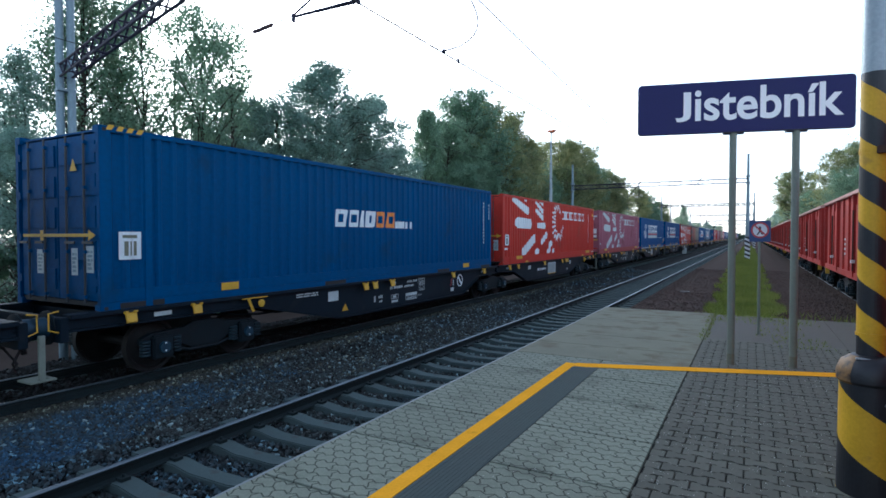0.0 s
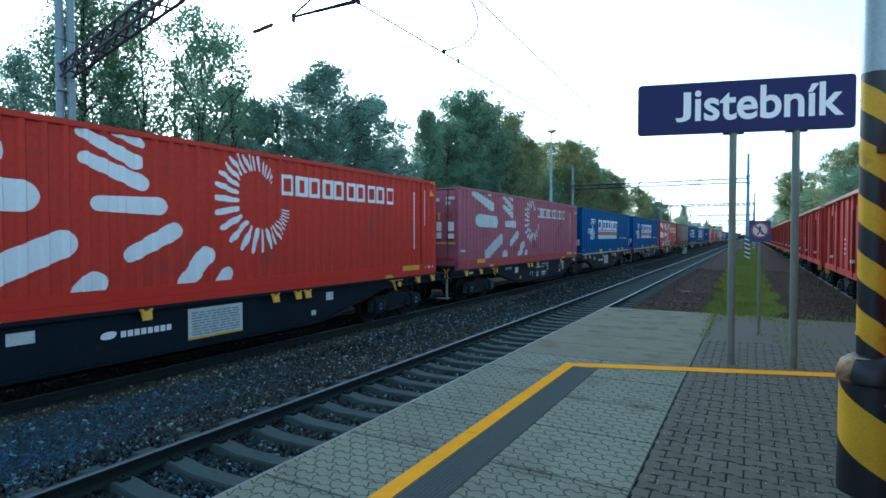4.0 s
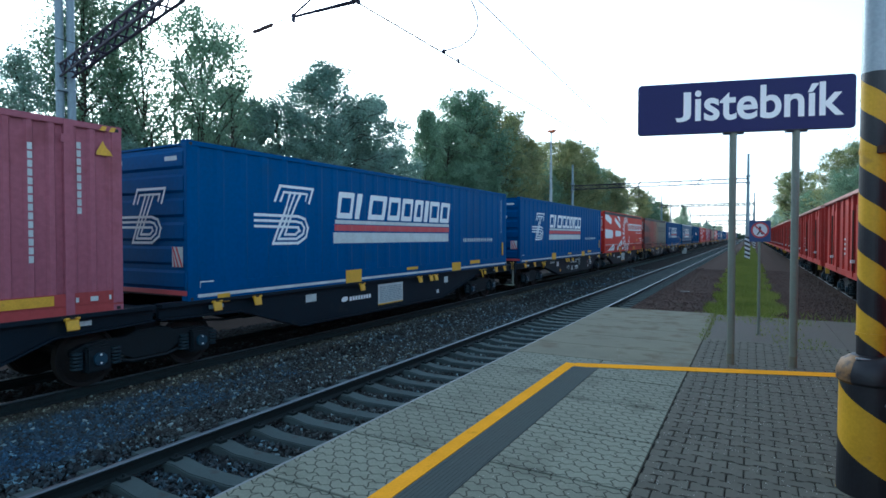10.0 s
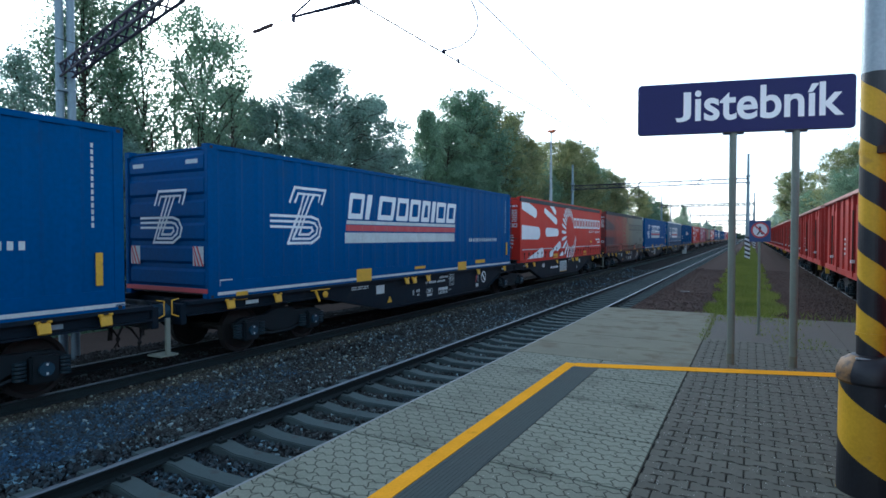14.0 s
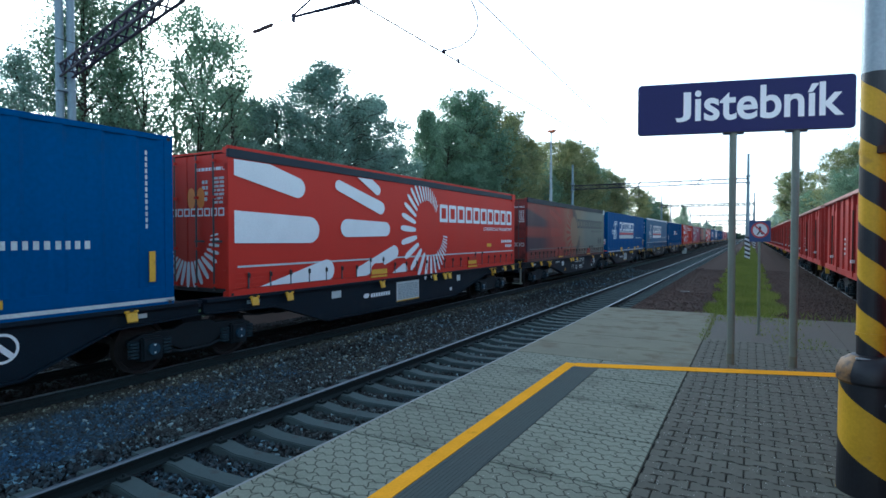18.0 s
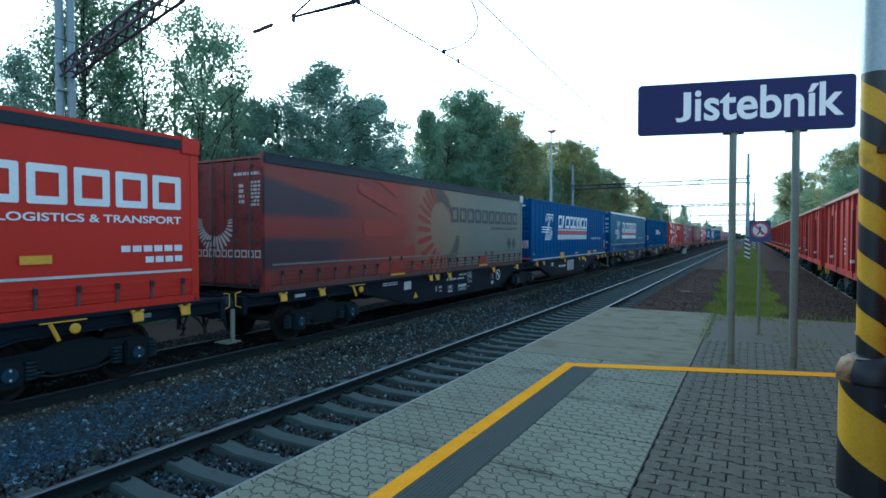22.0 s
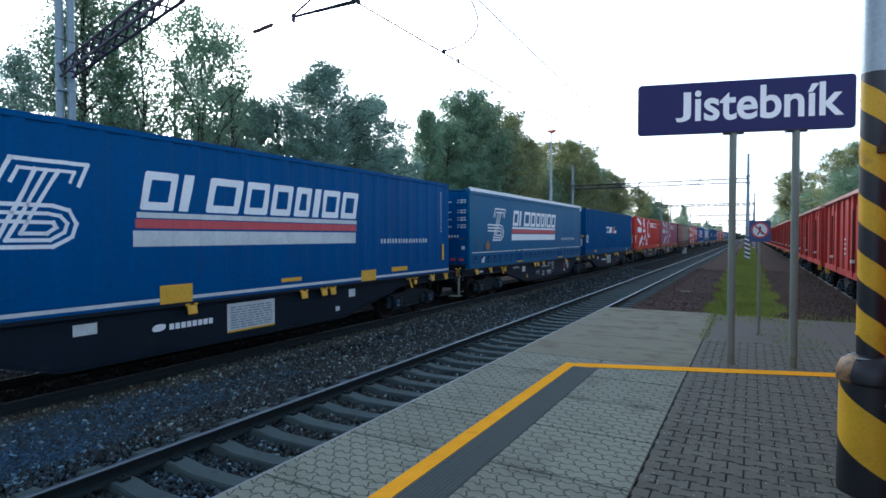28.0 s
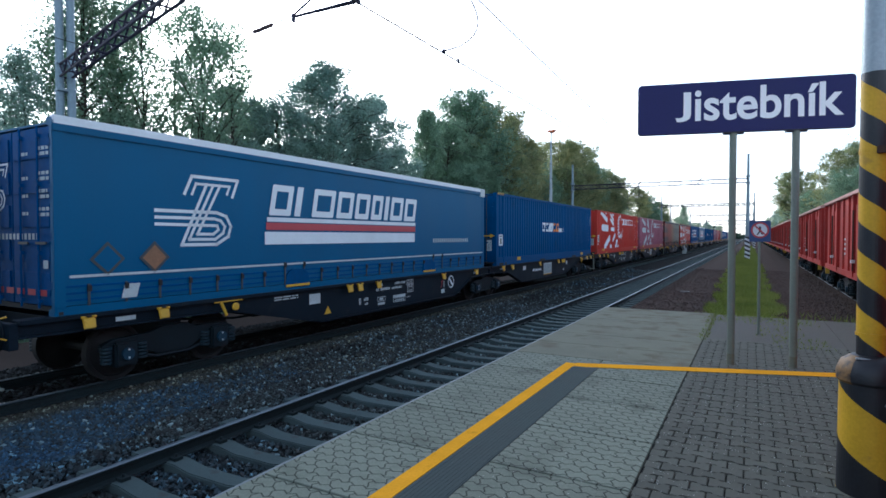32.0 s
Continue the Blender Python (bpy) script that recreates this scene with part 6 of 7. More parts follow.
# ---- red open wagons on the siding ----
def gondola():
    w = thing("open_wagon", "red high-sided open freight wagon, paint dusty and scratched", "wagon", "red wagons on the siding")
    L, H0, H1, W = 12.9, 1.12, 3.22, 1.42
    for s in (1, -1):
        b = part("side_wall", Geo().box(min(W * s, (W - 0.04) * s), max(W * s, (W - 0.04) * s), 0, L, H0, H1), GONDOLA, w, "red riveted side wall")
        for i in range(13):
            y = 0.02 + i * (L - 0.16) / 12
            o = (W - 0.01, W + 0.05) if i % 3 else (W - 0.01, W + 0.085)
            part("side_post", Geo().prism([(o[0] * s, y), (o[1] * s, y + 0.02), (o[1] * s, y + 0.10), (o[0] * s, y + 0.12)], "z", H0 - 0.05, H1), GONDOLA, b)
        part("top_chord", Geo().box(min((W - 0.06) * s, (W + 0.11) * s), max((W - 0.06) * s, (W + 0.11) * s), -0.02, L + 0.02, H1, H1 + 0.10), GONDTOP, b, "faded pink-red top chord", bevel=0.015)
        part("sill", Geo().box(min((W - 0.08) * s, (W + 0.06) * s), max((W - 0.08) * s, (W + 0.06) * s), 0, L, H0 - 0.12, H0 + 0.06), GONDOLA, b, bevel=0.01)
        for y in (1.9, 6.2, 10.5):
            d = part("side_door", Geo().box(min((W - 0.01) * s, (W + 0.022) * s), max((W - 0.01) * s, (W + 0.022) * s), y - 0.45, y + 0.45, H0 + 0.05, H1 - 0.25), GONDOLA, b, "red side door", bevel=0.01)
            part("door_latch", Geo().tube([((W + 0.08) * s, y + 0.2, H0 + 0.1), ((W + 0.08) * s, y + 0.2, H1 - 0.4)], 0.02, 6), RUST, d)
            part("latch_handle", Geo().box(min((W + 0.06) * s, (W + 0.14) * s), max((W + 0.06) * s, (W + 0.14) * s), y - 0.05, y + 0.14, H0 + 0.32, H0 + 0.40), PALE, d)
        k = Geo()
        rg2 = random.Random(3)
        for yy in (3.7, 8.3):
            for r in range(4):
                k.box(min((W + 0.004) * s, (W + 0.008) * s), max((W + 0.004) * s, (W + 0.008) * s), yy, yy + rg2.uniform(0.25, 0.6), H0 + 0.9 - r * 0.14, H0 + 0.96 - r * 0.14)
        small("stencil_mark", k, PALE, b, "worn white stencilled bars")
        for yy in (0.7, 12.2):
            part("tie_hook", Geo().box(min((W - 0.02) * s, (W + 0.1) * s), max((W - 0.02) * s, (W + 0.1) * s), yy, yy + 0.05, H0 - 0.30, H0 - 0.1), YEL, w)
    for y in (0, L - 0.06):
        part("end_wall", Geo().box(-W, W, y, y + 0.06, H0, H1 + 0.1), GONDOLA, w)
    part("floor", Geo().box(-W + 0.05, W - 0.05, 0.05, L - 0.05, H0, H0 + 0.06), RUST, w)
    part("underframe", Geo().box(-1.1, 1.1, -0.1, L + 0.1, 0.86, H0), BOGIE, w)
    part("brake_gear", Geo().box(-0.7, 0.9, 4.5, 7.5, 0.45, 0.86), BOGIE, w, bevel=0.05)
    sp = []
    for y in (2.0, L - 2.0):
        bogie(w, y, sp)
    for y, s in ((-0.1, -1), (L + 0.1, 1)):
        for x in (-0.875, 0.875):
            part("buffer", Geo().tube([(x, y, 1.0), (x, y + 0.3 * s, 1.0), (x, y + 0.52 * s, 1.0), (x, y + 0.54 * s, 1.0)], [0.12, 0.11, 0.10, 0.21], 14), GREASE, w, smooth=True)
        part("step", Geo().box(1.0, 1.4, y - 0.15, y + 0.15, 0.45, 0.49), GALV, w)
    return w


gw = gondola()
gw.matrix_world = pose(RIGHT_X, 25.6 - 14.04, 0.2)
far_gondola = merged(gw, "open_wagon", lambda o: {"wheelset": "running_gear", "axle_box": "running_gear", "axle_cap": "running_gear", "bogie_side_frame": "running_gear", "spring": "running_gear", "bolster": "running_gear", "brake_rod": "running_gear", "cap_bolt": "", "stencil_mark": "markings"}.get(o.name.split(".")[0], "body"))
for i in range(1, 18):
    m = pose(RIGHT_X, 25.6 - 14.04 + 14.04 * i, 0.2)
    if i == 5:
        far_gondola.matrix_world = m
    else:
        copy_thing(gw if i < 5 else far_gondola, m)
copy_thing(gw, pose(RIGHT_X, 25.6 - 28.08, 0.2))


# ---- trees ----
def tree_mesh(seed, h, r, leaf, mat, shape, limbs, per, bare=0.18, leaders=1, spread=0.45):
    """A tapered trunk with limbs and twigs, and leaves along the twigs; shape is 'tall', 'broad' or 'droop'."""
    rg = random.Random(seed)
    nr = np.random.default_rng(seed)
    tg = Geo()
    stems = []
    for s in range(leaders):
        a = rg.uniform(0, 6.28) if leaders == 1 else 6.28 * s / leaders + 0.4
        out = 0.0 if leaders == 1 else r * spread * (1.0 if s else 0.25)
        top = h * (0.97 if s == 0 else rg.uniform(0.80, 0.92))
        pts = [Vector((0, 0, -0.3))]
        for i in range(1, 9):
            u = i / 8
            k = out * min(1.0, max(0.0, (u - 0.15) / 0.4))
            pts.append(Vector((math.cos(a) * k + rg.gauss(0, 0.012) * h * u, math.sin(a) * k + rg.gauss(0, 0.012) * h * u, top * u)))
        tg.tube(pts, [0.016 * h / leaders ** 0.5 * (1 - 0.93 * i / 8) + 0.012 for i in range(9)], 7)
        stems.append((pts, top))
    base, tips = [], []
    lump = [(rg.uniform(0, 6.28), rg.uniform(0, 1), rg.uniform(0.55, 1.15) if shape != "droop" else rg.uniform(0.78, 1.08)) for _ in range(14)]
    for i in range(limbs):
        pts, top = stems[i % leaders]
        u = (i + rg.random()) / limbs
        a = rg.uniform(0, 6.28)
        if shape == "tall":
            env = r * max(0.10, math.sin(math.pi * (0.16 + 0.80 * u)) ** 0.8)
            rise = rg.uniform(0.8, 2.0)
        elif shape == "broad":
            env = r * max(0.16, math.sin(math.pi * (0.22 + 0.70 * u)) ** 0.7)
            rise = rg.uniform(0.25, 1.1)
        else:
            env = r * math.sqrt(max(0.05, 1 - (1.35 * u - 0.38) ** 2))
            rise = rg.uniform(0.0, 0.7)
        near = min(lump, key=lambda q: abs(math.sin((q[0] - a) / 2)) + 1.4 * abs(q[1] - u))
        env *= near[2] * rg.uniform(0.75, 1.08)
        zt = h * (bare + (0.99 - bare) * u)
        zb = max(bare * h * 0.6, zt - rise * env)
        f = min(7.99, max(0.3, zb / top * 8))
        b = pts[int(f)].lerp(pts[int(f) + 1], f % 1)
        stem_x, stem_y = b.x, b.y
        t = Vector((stem_x + math.cos(a) * env, stem_y + math.sin(a) * env, zt))
        m = b.lerp(t, 0.5) + Vector((0, 0, (0.10 if shape != "droop" else 0.2) * env))
        w = 0.0055 * h * (1.15 - u)
        tg.tube([b, m, t], [w + 0.01, w * 0.6 + 0.008, 0.008], 5, False)
        d = (t - b).normalized()
        n = 9
        for q in range(n):
            f = 0.25 + 0.75 * (q + rg.random()) / n
            p = b.lerp(m, f * 2) if f < 0.5 else m.lerp(t, f * 2 - 1)
            side = Vector((rg.gauss(0, 1), rg.gauss(0, 1), rg.gauss(0, 0.7) + (0.5 if shape != "droop" else -0.3)))
            e = p + (d * 0.8 + side.normalized()).normalized() * rg.uniform(0.04, 0.095) * h * (1.25 - 0.6 * u)
            base.append(p)
            tips.append(e)
            tg.tube([p, e], [0.008, 0.004], 3, False)
    A, B = np.array([tuple(p) for p in base]), np.array([tuple(p) for p in tips])
    n = len(base) * per
    f = nr.uniform(0.0, 1.1, n)[:, None] ** 0.8
    o = np.repeat(A, per, 0) * (1 - f) + np.repeat(B, per, 0) * f + nr.normal(0, 1, (n, 3)) * np.repeat(nr.uniform(0.010, 0.024, len(base)) * h, per)[:, None]
    # half of the leaves sit round small clumps at the twig ends
    m = n // 2
    pick = nr.integers(0, len(base), m)
    way = nr.normal(0, 1, (m, 3)) + np.array((0, 0, 0.25))
    way /= np.linalg.norm(way, axis=1)[:, None]
    size = nr.uniform(0.012, 0.032, len(base))[pick][:, None] * h
    flat = np.array((1.0, 1.0, 0.62 if shape != "tall" else 1.25))
    o[:m] = B[pick] + way * flat * size * nr.uniform(0.45, 1.10, (m, 1))
    if shape == "droop":
        o[:, 2] -= np.abs(nr.normal(0, 0.012 * h, n))
    face = nr.normal(0, 1, (n, 3))
    face[:m] = way + nr.normal(0, 0.7, (m, 3))
    a = np.cross(face, nr.normal(0, 1, (n, 3)))
    a /= np.linalg.norm(a, axis=1)[:, None] + 1e-9
    b = np.cross(a, face)
    b /= np.linalg.norm(b, axis=1)[:, None] + 1e-9
    k = h / np.percentile(o[:, 2], 99.8)
    o[:, 2] *= k
    tg.v = [(p[0], p[1], p[2] * k if p[2] > 0 else p[2]) for p in tg.v]
    s = nr.uniform(0.6, 1.3, n)[:, None] * leaf
    v = np.stack([o - a * s, o + b * s * 0.5, o + a * s, o - b * s * 0.5], 1).reshape(-1, 3)
    f = np.arange(n * 4).reshape(-1, 4)
    me = bpy.data.meshes.new("crown")
    me.from_pydata(v.tolist(), [], f.tolist())
    me.materials.append(mat)
    return tg.mesh("trunk", BARK, True), me


def tree(label, *a, category="tree", name="tree"):
    t = thing(name, label, category, "trees along the line")
    tr, cr = tree_mesh(*a)
    part("trunk", tr, None, t)
    part("crown", cr, None, t, "leafy crown with gaps")
    return t, a[1]


KINDS = {
    "airy": tree("slender pale poplar with thin airy foliage", 10, 11.0, 1.6, 0.060, LEAF_B, "tall", 66, 34, 0.10),
    "poplar": tree("tall green poplar with an uneven upright crown", 11, 13.0, 1.9, 0.060, LEAF_A, "tall", 90, 40, 0.10),
    "broad": tree("broad dark green poplar with an open ragged crown", 29, 13.0, 2.5, 0.060, LEAF_A, "tall", 230, 36, 0.10, 6, 0.85),
    "willow": tree("bushy blue-green willow with dense drooping crown", 13, 12.0, 3.9, 0.062, LEAF_B, "droop", 230, 32, 0.06),
    "willow2": tree("bushy blue-green willow with a rounded crown", 14, 10.0, 3.1, 0.062, LEAF_B, "droop", 115, 38, 0.06),
    "autumn": tree("tree with yellowing green autumn leaves", 15, 14.0, 4.2, 0.090, LEAF_C, "broad", 150, 40, 0.06, 2),
    "green": tree("dense mid-green poplar with a pointed crown", 17, 14.0, 4.0, 0.085, LEAF_A, "broad", 150, 40, 0.06),
    "spire": tree("slim pointed tree with dark leaves", 16, 14.0, 2.0, 0.080, LEAF_A, "tall", 90, 40, 0.06),
}
SPOTS = [("airy", -22, 9.7, 8.7), ("poplar", -22, 11.9, 13.2), ("broad", -22, 16.0, 12.4), ("poplar", -23, 14.0, 7.4), ("willow2", -23, 20.0, 10.0), ("willow2", -22, 21.9, 9.0), ("willow", -22, 25.9, 12.6), ("willow2", -22, 29.4, 10.9), ("willow2", -22, 32.2, 8.2),
         ("willow2", -21, 18.6, 6.6), ("willow2", -20.5, 23.5, 7.0), ("willow2", -21, 28, 7.6), ("airy", -24, 5.5, 9.0), ("willow2", -20, 9.0, 5.4), ("willow2", -20.5, 12.4, 5.8),
         ("spire", -26, 43.5, 13.9), ("green", -26, 47.6, 13.6), ("green", -26, 51.4, 17.2), ("autumn", -27, 56, 16.6), ("autumn", -26, 60, 14.2), ("spire", -26, 64.8, 16.6), ("autumn", -26, 65.4, 12.0), ("green", -24, 50, 10.5), ("autumn", -24, 57.5, 10.0), ("green", -23, 45, 8.8),
         ("spire", -26, 73.2, 14.2), ("green", -26, 77.0, 11.0), ("autumn", -26, 84.5, 14.0), ("spire", -26, 89.5, 14.2), ("autumn", -26, 95, 14.8), ("green", -26, 102, 15.8), ("autumn", -26, 107, 12.6), ("autumn", -24, 80, 10.2), ("autumn", -24, 92, 10.5), ("autumn", -24, 105, 11.2), ("green", -24, 70, 9.4), ("willow2", -25, 118, 10.8),
         ("autumn", -26, 143, 11.6), ("green", -26, 167, 13.8), ("broad", -25, 165, 11.0), ("autumn", -25, 175, 10.0), ("willow2", -26, 200, 9.5), ("broad", -25, 235, 10.0), ("poplar", -26, 264, 15.0), ("willow2", -26, 290, 9.0), ("broad", -26, 330, 10.0), ("willow", -24, 380, 10.0), ("broad", -20, 440, 10.0),
         ("autumn", 10.5, 165, 15.2), ("green", 11, 142, 11.8), ("broad", 11, 205, 13.5), ("spire", 10.5, 116, 9.4), ("green", 11, 100, 10.4), ("autumn", 11, 90, 11.6), ("broad", 11, 82, 10.6), ("poplar", 11.5, 70, 13.0), ("poplar", 12, 64, 19.0), ("broad", 14, 66, 12.5), ("willow2", 9, 240, 12.0), ("broad", 9, 320, 12.0)]
seen = set()
rt = random.Random(4)
for kind, x, y, h in SPOTS:
    o, hh = KINDS[kind]
    m = pose(x, y, -0.6, 0, 0, rt.uniform(0, 360)) @ Matrix.Scale((h + 0.6) / hh, 4)
    if kind in seen:
        copy_thing(o, m)
    else:
        seen.add(kind)
        o.matrix_world = m

bush = thing("shrub", "dense dark green shrub beside the line", "shrub", "shrubs behind the train")
tr, cr = tree_mesh(31, 3.0, 1.7, 0.06, LEAF_A, "droop", 50, 24, 0.04)
part("stems", tr, None, bush)
part("foliage", cr, None, bush, "dense leaves")
bush.matrix_world = pose(-19.0, 5.5, -0.7)
for i in range(34):
    y = 7.5 + i * 2.6 * (1 + i * 0.03)
    copy_thing(bush, pose(-19.4 + rt.uniform(-0.8, 0.6), y, -0.7, 0, 0, rt.uniform(0, 360)) @ Matrix.Scale(rt.uniform(0.9, 1.5), 4))
for i in range(18):
    copy_thing(bush, pose(9.0 + rt.uniform(-0.6, 1.2), 30 + i * 7, -0.7, 0, 0, rt.uniform(0, 360)) @ Matrix.Scale(rt.uniform(1.0, 1.6), 4))

# ---- grass ----
def blades(name, areas, seed, label, mat):
    nr = np.random.default_rng(seed)
    vs, fs, k = [], [], 0
    for x0, x1, y0, y1, z, n, h, edge in areas:
        x, y = nr.uniform(x0, x1, n), nr.uniform(y0, y1, n)
        keep = nr.random(n) < np.clip(1.6 - 1.6 * np.abs((x - (x0 + x1) / 2) / ((x1 - x0) / 2)) ** edge + 0.35 * np.sin(x * 3 + y * 1.7), 0, 1)
        x, y = x[keep], y[keep]
        n = len(x)
        a = nr.uniform(0, 6.28, n)
        hh = nr.uniform(0.4, 1.2, n) * h
        w = 0.006 + hh * 0.05
        dx, dy = np.cos(a), np.sin(a)
        lean = nr.normal(0, 0.45, (n, 2)) * hh[:, None]
        v = np.stack([np.stack([x - dx * w, y - dy * w, np.full(n, z)], -1), np.stack([x + dx * w, y + dy * w, np.full(n, z)], -1), np.stack([x + lean[:, 0], y + lean[:, 1], z + hh], -1)], 1)
        vs.append(v.reshape(-1, 3))
        fs.append(np.arange(n * 3).reshape(-1, 3) + k)
        k += n * 3
    me = bpy.data.meshes.new(name)
    me.from_pydata(np.concatenate(vs).tolist(), [], np.concatenate(fs).tolist())
    me.materials.append(mat)
    tagged(new(name, me), label, "grass", kind="stuff")


blades("grass", [(-1.15, 0.85, 15.6, 24, 0.30, 20000, 0.13, 1.2), (-1.3, 0.7, 24, 45, 0.30, 17000, 0.17, 1.3), (-1.3, 0.5, 45, 120, 0.30, 22000, 0.30, 3), (-1.5, 1.0, 14.35, 16.6, 0.30, 1700, 0.06, 2),
                 (-0.9, 1.2, 13.0, 14.25, PLAT_Z - 0.01, 520, 0.05, 3), (0.1, 0.9, 11.4, 12.7, PLAT_Z - 0.01, 120, 0.06, 3), (-0.82, -0.64, 10.5, 14.2, PLAT_Z - 0.01, 260, 0.05, 4), (0.3, 1.2, 10.4, 11.4, PLAT_Z - 0.01, 120, 0.06, 3), (0.9, 2.3, 14.4, 17, 0.28, 160, 0.16, 3)], 8,
       "bright green grass strip on the path beyond the platform", GRASS)
blades("weeds", [(-21.5, -17.6, 2, 60, -0.72, 24000, 0.6, 8), (6.5, 12, 20, 110, -0.72, 9000, 0.6, 8)], 9, "tall dark weeds on the railway bank", LEAF_A)

# ---- far woods at the line's end ----
nr = np.random.default_rng(21)
vv, ff = [], []
for i in range(9000):
    x = nr.uniform(-160, 150)
    y = 640 + nr.uniform(-20, 20)
    z = abs(nr.normal(0, 1)) * 4.5 * (0.7 + 0.3 * math.sin(x * 0.11) + 0.25 * math.sin(x * 0.31))
    s = nr.uniform(0.8, 1.8)
    a = nr.normal(0, 1, 3)
    a /= np.linalg.norm(a)
    b = np.cross(a, nr.normal(0, 1, 3))
    b /= np.linalg.norm(b)
    k = len(vv)
    p = np.array((x, y, z))
    vv += [tuple(p - a * s), tuple(p + b * s), tuple(p + a * s), tuple(p - b * s)]
    ff.append((k, k + 1, k + 2, k + 3))
wm = bpy.data.meshes.new("far_woods")
wm.from_pydata(vv, [], ff)
wm.materials.append(FARWOOD)
tagged(new("far_woods", wm), "distant blue-green woods where the tracks meet", "woods", kind="stuff")

# ---- platform pieces ----
def slab_mesh(x0, x1, y0, y1):
    return Geo().chamfer(x0, x1, y0, y1, PLAT_Z - 0.10, PLAT_Z, 0.006)


A_X = -1.86
ys = [-5.25 + 1.03 * i for i in range(19)]
for i, y in enumerate(ys):
    if y < 8.1:
        part("slab", slab_mesh(EDGE_X, A_X - 0.006, y + 0.009, y + 1.021), ZIGZAG, plat)
        part("slab", slab_mesh(A_X + 0.006, JOINT_X - 0.008, y + 0.009, y + 1.021), ZIGZAG, plat)
    else:
        part("slab", slab_mesh(EDGE_X, JOINT_X - 0.004, y + 0.005, y + 1.025), SLAB, plat)
part("edge_coping", Geo().box(EDGE_X + 0.03, EDGE_X + 0.058, -6, 14.3, -0.4, PLAT_Z - 0.11), CONC, plat, "stained platform edge wall")
part("tactile_strip", Geo().chamfer(-2.125, -1.80, -5.2, 7.62, PLAT_Z - 0.01, PLAT_Z + 0.006, 0.003), TACTILE, plat, "dark ribbed tactile strip")
rb = Geo()
for i in range(9):
    x = -2.11 + i * 0.034
    rb.box(x, x + 0.020, -2.9, 7.55, PLAT_Z + 0.004, PLAT_Z + 0.0085)
part("tactile_rib", rb, TACTILE, plat)
part("yellow_line", Geo().box(-2.275, -2.130, -5.2, 7.72, PLAT_Z + 0.002, PLAT_Z + 0.006), LINE, plat, "bright yellow safety line")
yl = Geo()
n = 14
for i in range(n):
    x0, x1 = -2.14 + 3.5 * i / n, -2.14 + 3.5 * (i + 1) / n
    c0, c1 = 7.50 + 0.34 * (x0 + 2.14), 7.50 + 0.34 * (x1 + 2.14)
    yl.add([(x0, c0, PLAT_Z + 0.0065), (x1, c1, PLAT_Z + 0.0065), (x1, c1 + 0.25, PLAT_Z + 0.0065), (x0, c0 + 0.25, PLAT_Z + 0.0065)], [(0, 1, 2, 3)])
part("yellow_line", yl, LINE, plat, "yellow line across the platform")

# interlocking bone-shaped pavers
PW, PD = 0.226, 0.142


def bone(w, d):
    """Outline of one paver, waisted in the middle of its long sides."""
    h, e = w / 2 - 0.004, d / 2 - 0.004
    k = 0.020
    return [(-h, -e - k + 0.012), (-h * 0.55, -e - k + 0.012), (-h * 0.30, -e + k), (h * 0.30, -e + k), (h * 0.55, -e - k + 0.012), (h, -e - k + 0.012),
            (h, e + k - 0.012), (h * 0.55, e + k - 0.012), (h * 0.30, e - k), (-h * 0.30, e - k), (-h * 0.55, e + k - 0.012), (-h, e + k - 0.012)]


def paver_geo(cx, cy, dz, g):
    prof = bone(PW, PD)
    n = len(prof)
    o = [(cx + p, cy + q, PLAT_Z - 0.06) for p, q in prof] + [(cx + p, cy + q, PLAT_Z - 0.006 + dz) for p, q in prof] + [(cx + p * 0.95, cy + q * 0.93, PLAT_Z + dz) for p, q in prof]
    f = []
    for r in (0, n):
        f += [(r + i, r + (i + 1) % n, r + n + (i + 1) % n, r + n + i) for i in range(n)]
    t = 2 * n
    f += [(t + 0, t + 1, t + 10, t + 11), (t + 1, t + 2, t + 9, t + 10), (t + 2, t + 3, t + 8, t + 9), (t + 3, t + 4, t + 7, t + 8), (t + 4, t + 5, t + 6, t + 7)]
    return g.add(o, f)


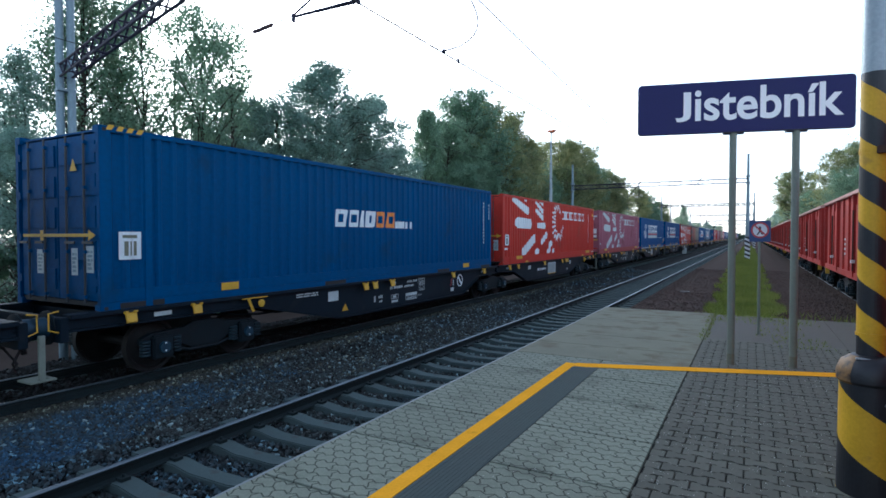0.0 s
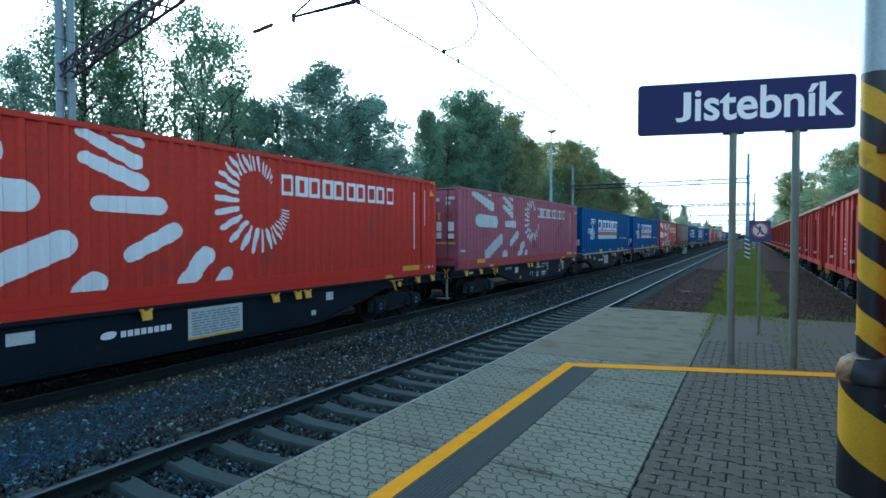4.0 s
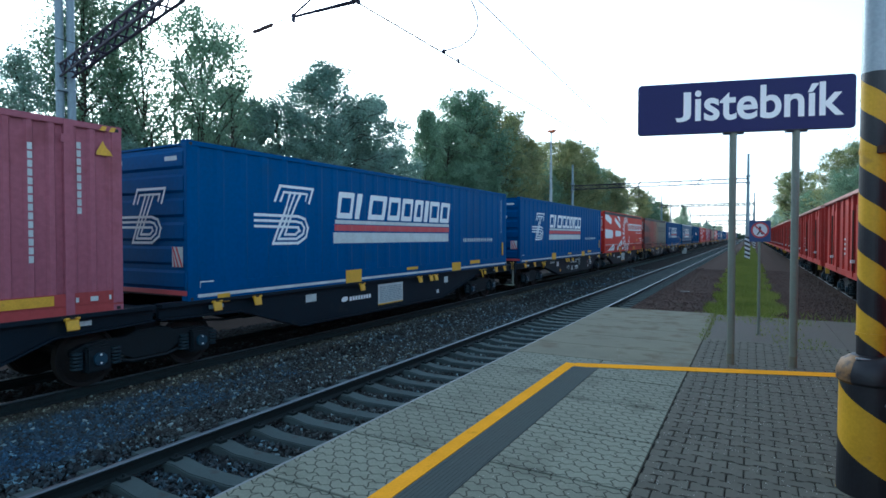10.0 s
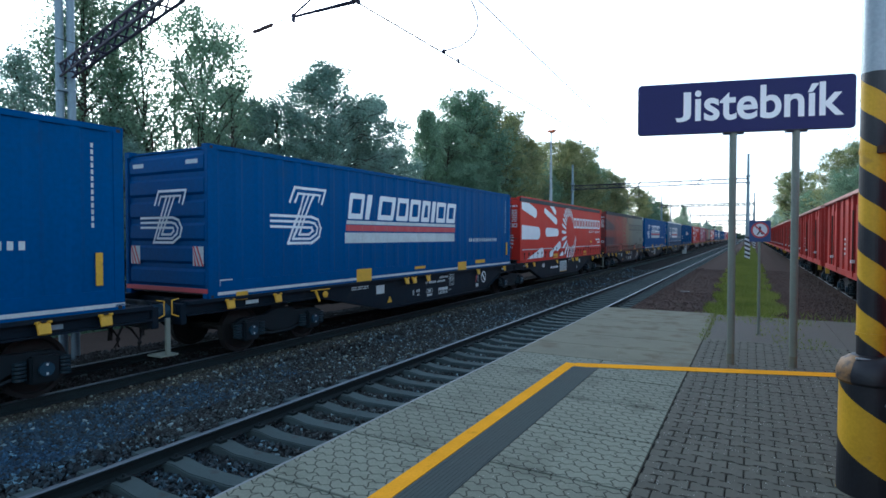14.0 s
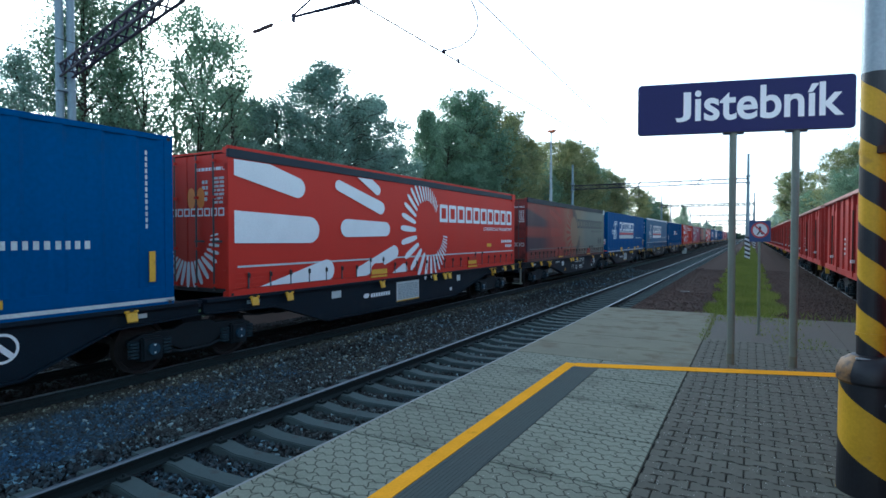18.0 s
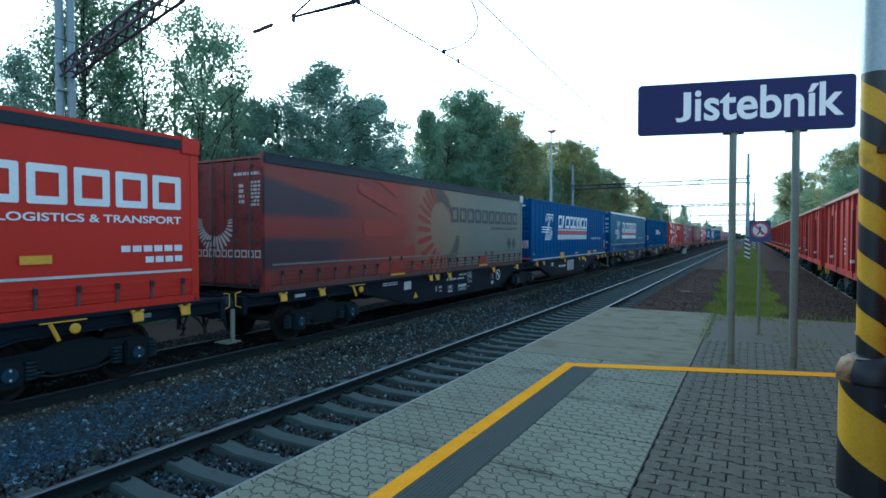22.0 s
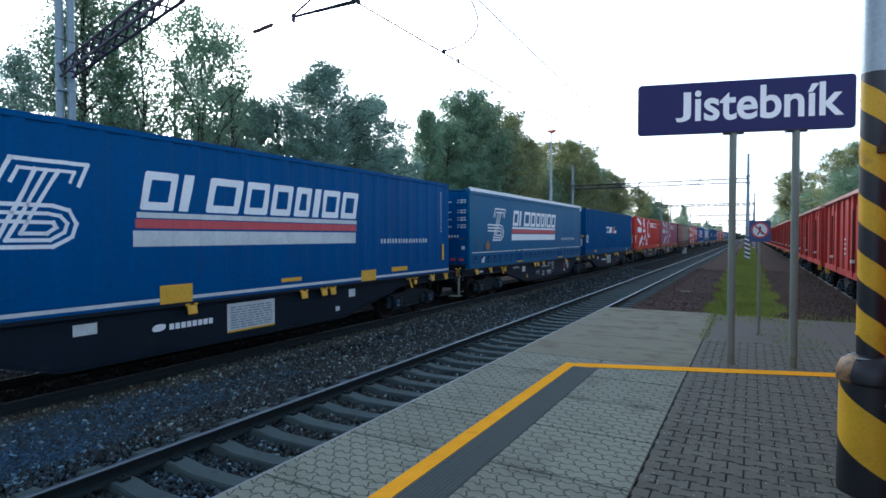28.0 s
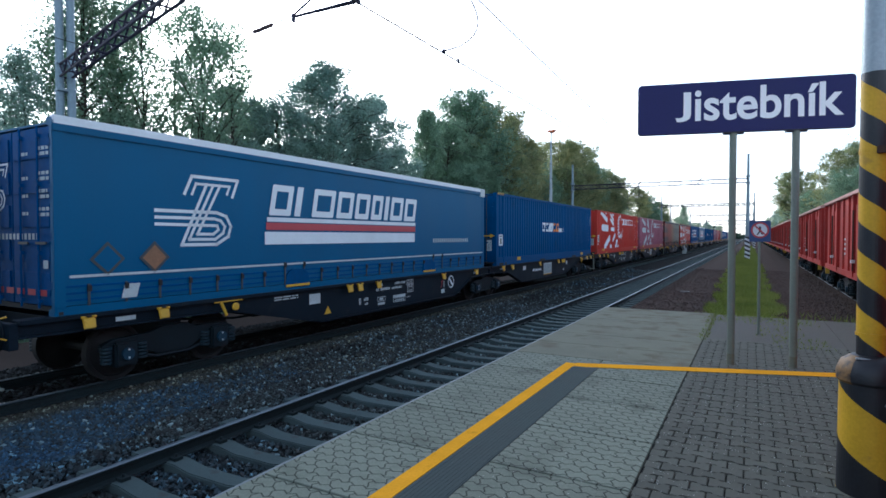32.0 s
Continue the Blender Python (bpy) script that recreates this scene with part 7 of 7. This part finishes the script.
rp = random.Random(12)
pm = [paver_geo(0, 0, dz, Geo()).mesh("paver", PAVER) for dz in (0.0, 0.0015, -0.002, 0.003)]
rest = Geo()
count = 0
row = 0
y = -5.2
while y < 10.75:
    off = 0.0 if row % 2 else PW / 2
    x = JOINT_X + 0.01 + PW / 2 - off
    while x < 2.0 if y < 9 else x < 1.35:
        if x - PW / 2 < JOINT_X + 0.004:
            rest.chamfer(JOINT_X + 0.004, x + PW / 2 - 0.004, y - PD / 2 + 0.006, y + PD / 2 - 0.006, PLAT_Z - 0.06, PLAT_Z - 0.001, 0.004)
        else:
            if count < 300 and 2.6 < y < 6.0 and x < 1.0:
                p = new("paver", pm[rp.randrange(4)])
                p.parent, p.location = plat, (x, y, 0)
                count += 1
            else:
                paver_geo(x, y, rp.choice((0.0, 0.0015, -0.002, 0.003)), rest)
        x += PW
    y += PD - 0.006
    row += 1
tagged(part("paver", rest, PAVER, plat), kind="stuff")
part("asphalt_patch", Geo().box(JOINT_X + 0.004, 1.355, 10.72, 14.2, PLAT_Z - 0.08, PLAT_Z - 0.006), ASPH, plat, "worn asphalt between the pavers and the path")
stones("grit", [(JOINT_X, 1.2, 2.6, 5.5, lambda x, y: PLAT_Z - 0.003, 1500), (JOINT_X, 1.2, 5.5, 9, lambda x, y: PLAT_Z - 0.003, 1200), (-1.9, JOINT_X, 2.6, 9, lambda x, y: PLAT_Z - 0.003, 350)], 77, "pale grit scattered in the paver joints", (0.0025, 0.006), GRIT)
part("asphalt_patch", Geo().box(1.36, 2.0, -6, 14.2, PLAT_Z - 0.08, PLAT_Z - 0.004), ASPH, plat, "worn asphalt beside the pavers")


# ---- what moves ----
def motions():
    ts = [i * 1.0 for i in range(33)]
    for ob, left, z in ROLLING:
        walk(ob, [(t, pose(TRAIN_X, left - travelled(t), z)) for t in ts])
    n = 240
    for w, at in WHEELS:
        walk(w, [(32.0 * i / n, pose(at.x, at.y, at.z, math.degrees(travelled(32.0 * i / n) / 0.46))) for i in range(n + 1)])


motions()
